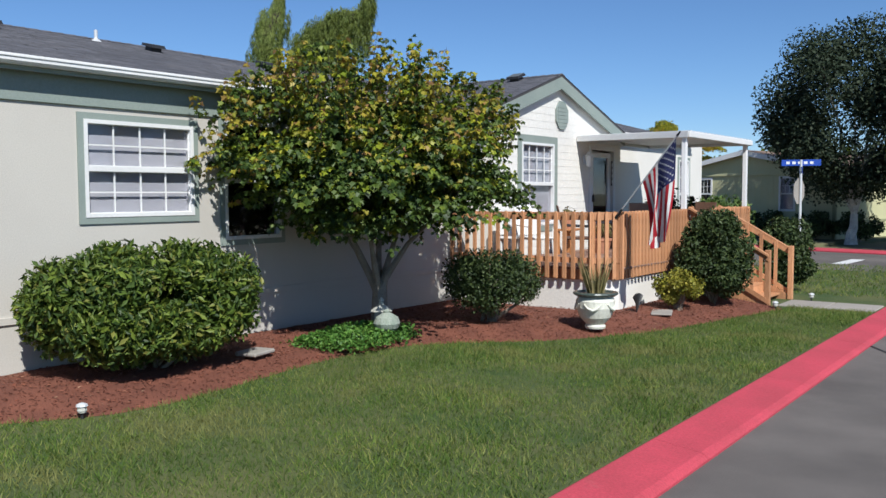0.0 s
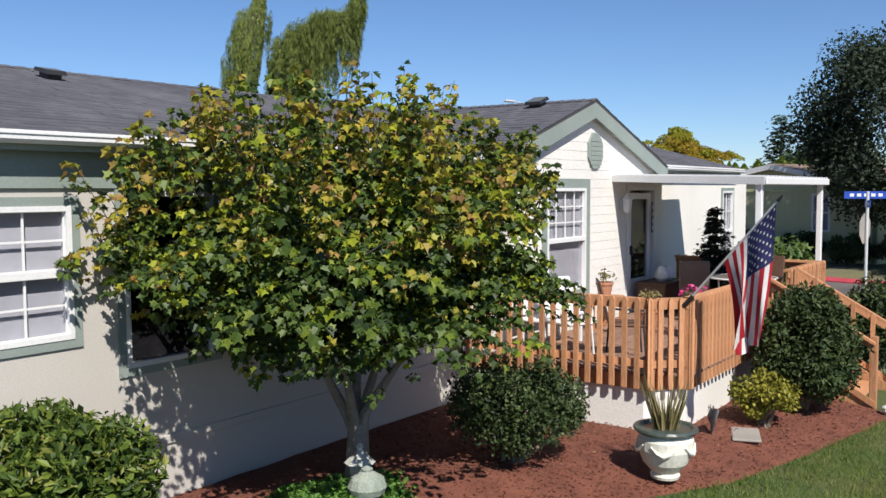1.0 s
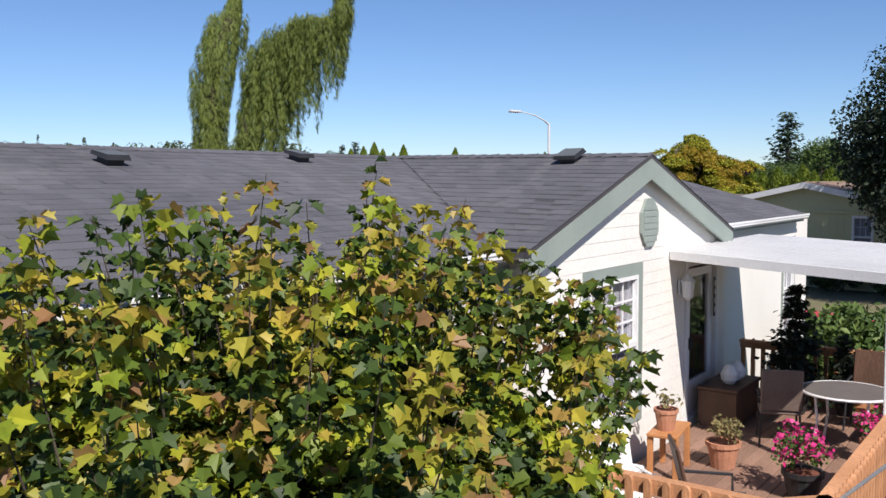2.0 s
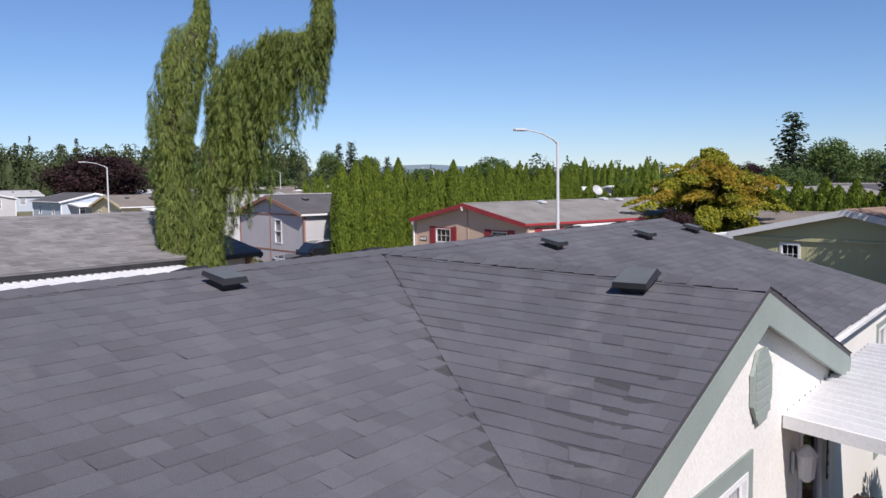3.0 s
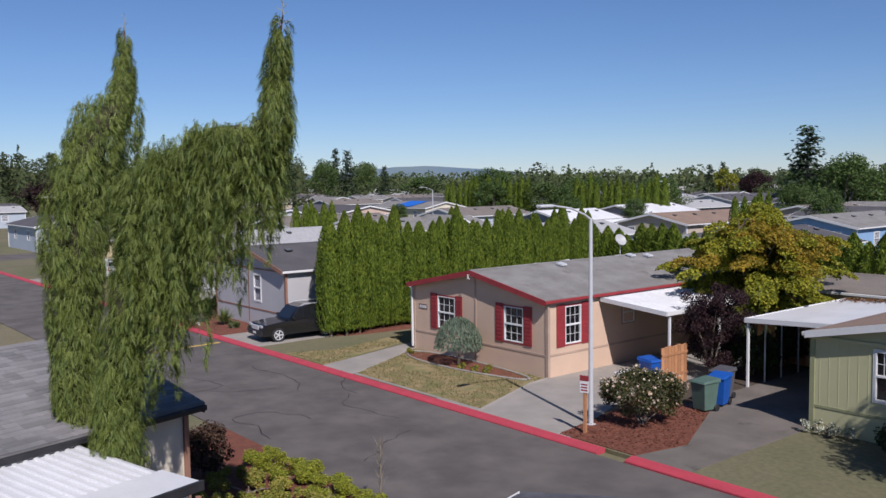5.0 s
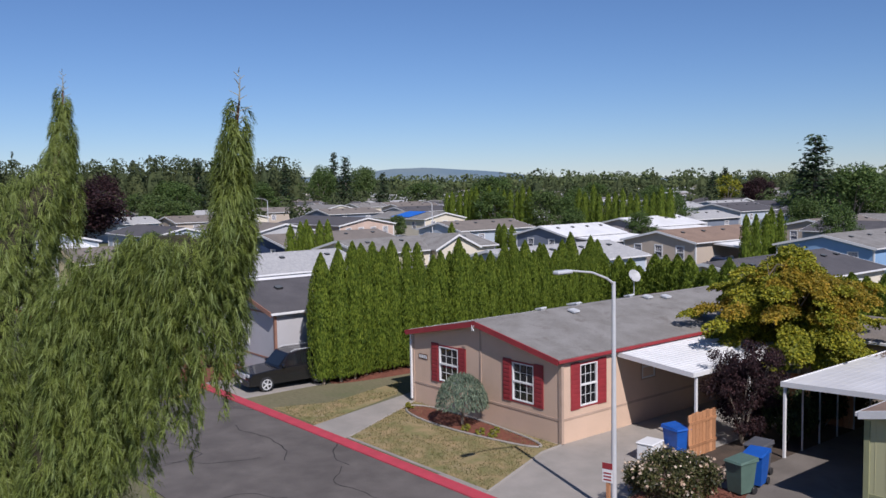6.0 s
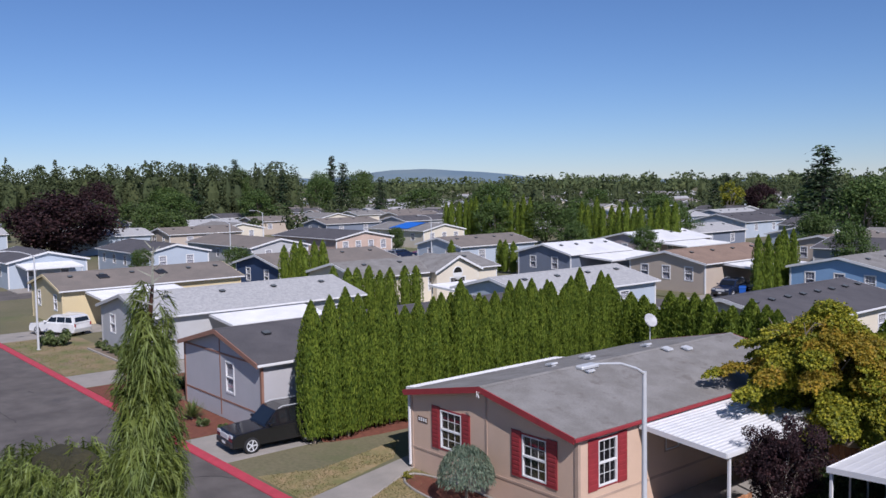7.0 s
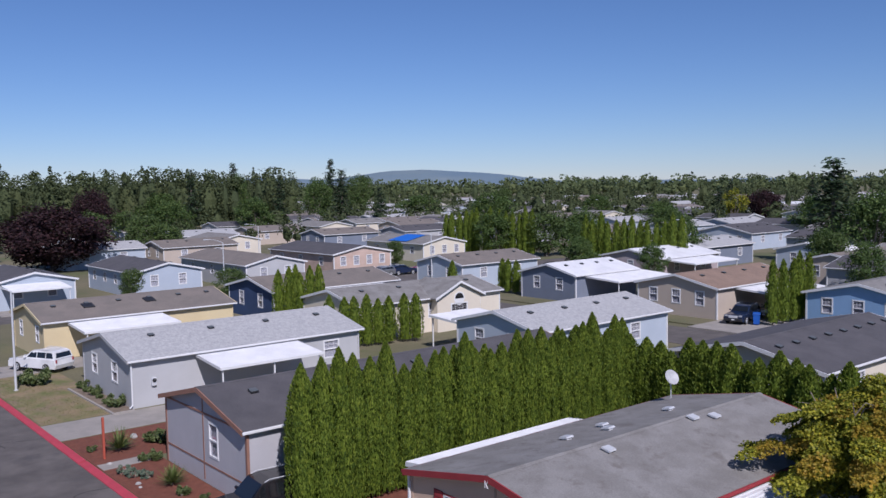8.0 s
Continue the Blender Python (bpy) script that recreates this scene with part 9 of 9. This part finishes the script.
for x0, y0, dx, dy, n, tall in ((-64.3, 90.6, 0.2, 1.1, 5, 1.2), (-151, 124, 1.3, 0.5, 14, 1.65), (-95.2, 57.6, 0.42, 0.55, 6, 1.15), (-82.6, 55.0, 0.15, 1.1, 8, 0.85), (-96.5, 79.5, 0, 0, 1, 1.0), (-110, 117, 1.15, 0.4, 13, 1.6), (-100.0, 90.5, 1.2, 0, 3, 0.8)):
    for i in range(n):
        k += 1
        plant("arborvitae", ARB_FAR[k % 2], at(x0 + dx * i, y0 + dy * i + 0.2 * far_r.normal(), -0.02, 47 * k), "columnar green arborvitae between homes", "tree", "arborvitae clumps", (1.1 if tall < 1.5 else 1.45, 1.1 if tall < 1.5 else 1.45, tall * (0.9 + 0.2 * far_r.random())))

# ---------------------------------------------------------------- woods, far trees and hills
wr = np.random.default_rng(77)


def woods(name, label, spots, leafm, cards_each=150, size=1.0):
    """Many far trees in one piece: each a stem with soft lumps of leaves, or a tapered conifer."""
    b = B()
    for x, y, h, r, kind in spots:
        n = cards_each
        if kind == 0:
            m = 11
            q, a = wr.random(m), 6.28 * wr.random(m)
            w = 0.62 * r * np.sqrt(1.02 - q ** 2)
            c = np.stack([x + w * np.cos(a), y + w * np.sin(a), h * (0.12 + 0.72 * q)], 1)
            c[0], c[1] = (x, y, h * 0.82), (x, y, h * 0.45)
            s = r * (0.36 + 0.2 * wr.random(m))
            pick = wr.integers(0, m, n)
            d = unit(wr, n)
            d[:, 2] = np.where(d[:, 2] < -0.4, -d[:, 2], d[:, 2])
            P = c[pick] + d * s[pick][:, None] * [1, 1, 0.8 + 0.05 * h / r]
            nrm, up = d + 0.5 * (P - [x, y, h * 0.5]) / r + [0, 0, 0.2] + 0.12 * wr.normal(size=(n, 3)), wr.normal(size=(n, 3))
            sz = 0.36 * r
            b.lathe([(0.02 * r, 0.1 * h), (0.4 * r, 0.25 * h), (0.48 * r, 0.45 * h), (0.3 * r, 0.62 * h), (0.05 * r, 0.7 * h)], 6, pose(x, y, 0, 0, 0, 50 * x))
        else:
            z = wr.random(n) ** 0.8
            a = wr.random(n) * 6.28
            rr = r * (1.03 - z) * (0.7 + 0.3 * wr.random(n)) * (1 + 0.2 * np.sin(z * 40))
            P = np.stack([x + np.cos(a) * rr, y + np.sin(a) * rr, h * (0.05 + 0.95 * z)], 1)
            nrm = np.stack([np.cos(a), np.sin(a), 0.5 * np.ones(n)], 1) + 0.15 * wr.normal(size=(n, 3))
            up = np.stack([np.cos(a), np.sin(a), -0.5 * np.ones(n)], 1)
            sz = 0.26 * r + 0.025 * h
            b.lathe([(0.45 * r, 0.06 * h), (0.25 * r, 0.4 * h), (0.02 * r, 0.75 * h)], 6, pose(x, y, 0))
        cards(b, P, up, nrm, size * sz * (0.6 + 0.7 * wr.random(n)), "diamond", 1.5)
        b.tube([(x, y, -0.2), (x, y, h * 0.6)], [0.02 * h, 0.01 * h], 4, False)
    return tagged(part(name, b, leafm), label, "woods", kind="stuff")


def polar(deg, dist):
    """A spot by its bearing in degrees left of +y, and its distance from the middle of the flight."""
    return -20 - dist * math.sin(radians(deg)), 15 + dist * math.cos(radians(deg))


# muted, greyer greens: distance haze is mixed into these leaf colours
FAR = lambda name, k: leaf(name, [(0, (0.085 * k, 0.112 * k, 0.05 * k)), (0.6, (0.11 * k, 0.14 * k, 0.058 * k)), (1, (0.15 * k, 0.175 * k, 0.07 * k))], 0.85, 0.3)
sp = []
for _ in range(430):
    x, y = polar(60 + 25 * wr.random(), 320 + 190 * wr.random() ** 1.4)
    sp.append((x, y, 15 + 8 * wr.random(), 3.0 + 2.4 * wr.random(), 0 if wr.random() < 0.85 else 1))
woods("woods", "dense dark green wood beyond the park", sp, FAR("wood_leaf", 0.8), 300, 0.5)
sp = []
for _ in range(290):
    x, y = polar(12 + 50 * wr.random(), 260 + 600 * wr.random() ** 1.1)
    h = 6 + 10 * wr.random() ** 2.4
    kind = 0 if wr.random() < 0.5 else 1
    sp.append((x, y, h, (2.2 + 2.8 * wr.random()) * (1.0 if kind == 0 else 0.75), kind))
for _ in range(330):
    x, y = polar(12 + 58 * wr.random(), 230 + 620 * wr.random())
    sp.append((x, y, 3.0 + 2.5 * wr.random(), 3.0 + 2.5 * wr.random(), 0))
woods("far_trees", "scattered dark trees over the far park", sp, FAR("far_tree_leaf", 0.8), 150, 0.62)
sp = []
for _ in range(280):
    x, y = polar(14 + 70 * wr.random() ** 0.75, 175 + 230 * wr.random() ** 0.8)
    if min(math.hypot(x - a, y - b) for a, b in taken) < 8.5 or math.hypot(x + 20, y - 15) < 330 and 34 < math.degrees(math.atan2(-20 - x, y - 15)) < 40: continue
    sp.append((x, y, 3.6 + 5.0 * wr.random() ** 1.6, 1.7 + 2.0 * wr.random(), 0 if wr.random() < 0.7 else 1))
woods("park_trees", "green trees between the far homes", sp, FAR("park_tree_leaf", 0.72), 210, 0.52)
sp = []
for _ in range(560):
    x, y = polar(8 + 82 * wr.random(), 800 + 600 * wr.random())
    sp.append((x, y, 9 + 11 * wr.random() ** 1.8, 8 + 7 * wr.random(), 0))
# paler than the nearer woods, again for haze
woods("far_woods", "hazy tree belt at the horizon", sp, FAR("haze_paled_wood_leaf", 1.1), 80, 0.7)

hill_b = B()
ns = 90
# the hills' blue is haze put into their base colour
M_HILL = mat("haze_tinted_hill", (0.13, 0.19, 0.24), (0.17, 0.22, 0.24), 0.002, 0.02, 0, 1.0, stain=(0.26, 0.28, 0.26), stain_at=0.55, stain_scale=0.0016)
for i in range(ns + 1):
    deg = 6 + 86 * i / ns
    q = (deg - 47.5)
    hgt = 14 + 62 * math.exp(-((q - 6) / 4.0) ** 2) + 42 * math.exp(-((q - 0.5) / 4.0) ** 2) + 44 * math.exp(-((q - 14.5) / 3.6) ** 2) + 5 * noise.noise((deg * 0.5, 0, 5)) + 3 * noise.noise((deg * 2, 0, 2))
    for dist, z in ((3400, -1), (3900, hgt * 0.6), (4300, hgt), (4500, -5)):
        x, y = polar(deg, dist)
        hill_b.v.append((x, y, z))
for i in range(ns):
    for j in range(3):
        k = i * 4 + j
        hill_b.f.append((k, k + 1, k + 5, k + 4))
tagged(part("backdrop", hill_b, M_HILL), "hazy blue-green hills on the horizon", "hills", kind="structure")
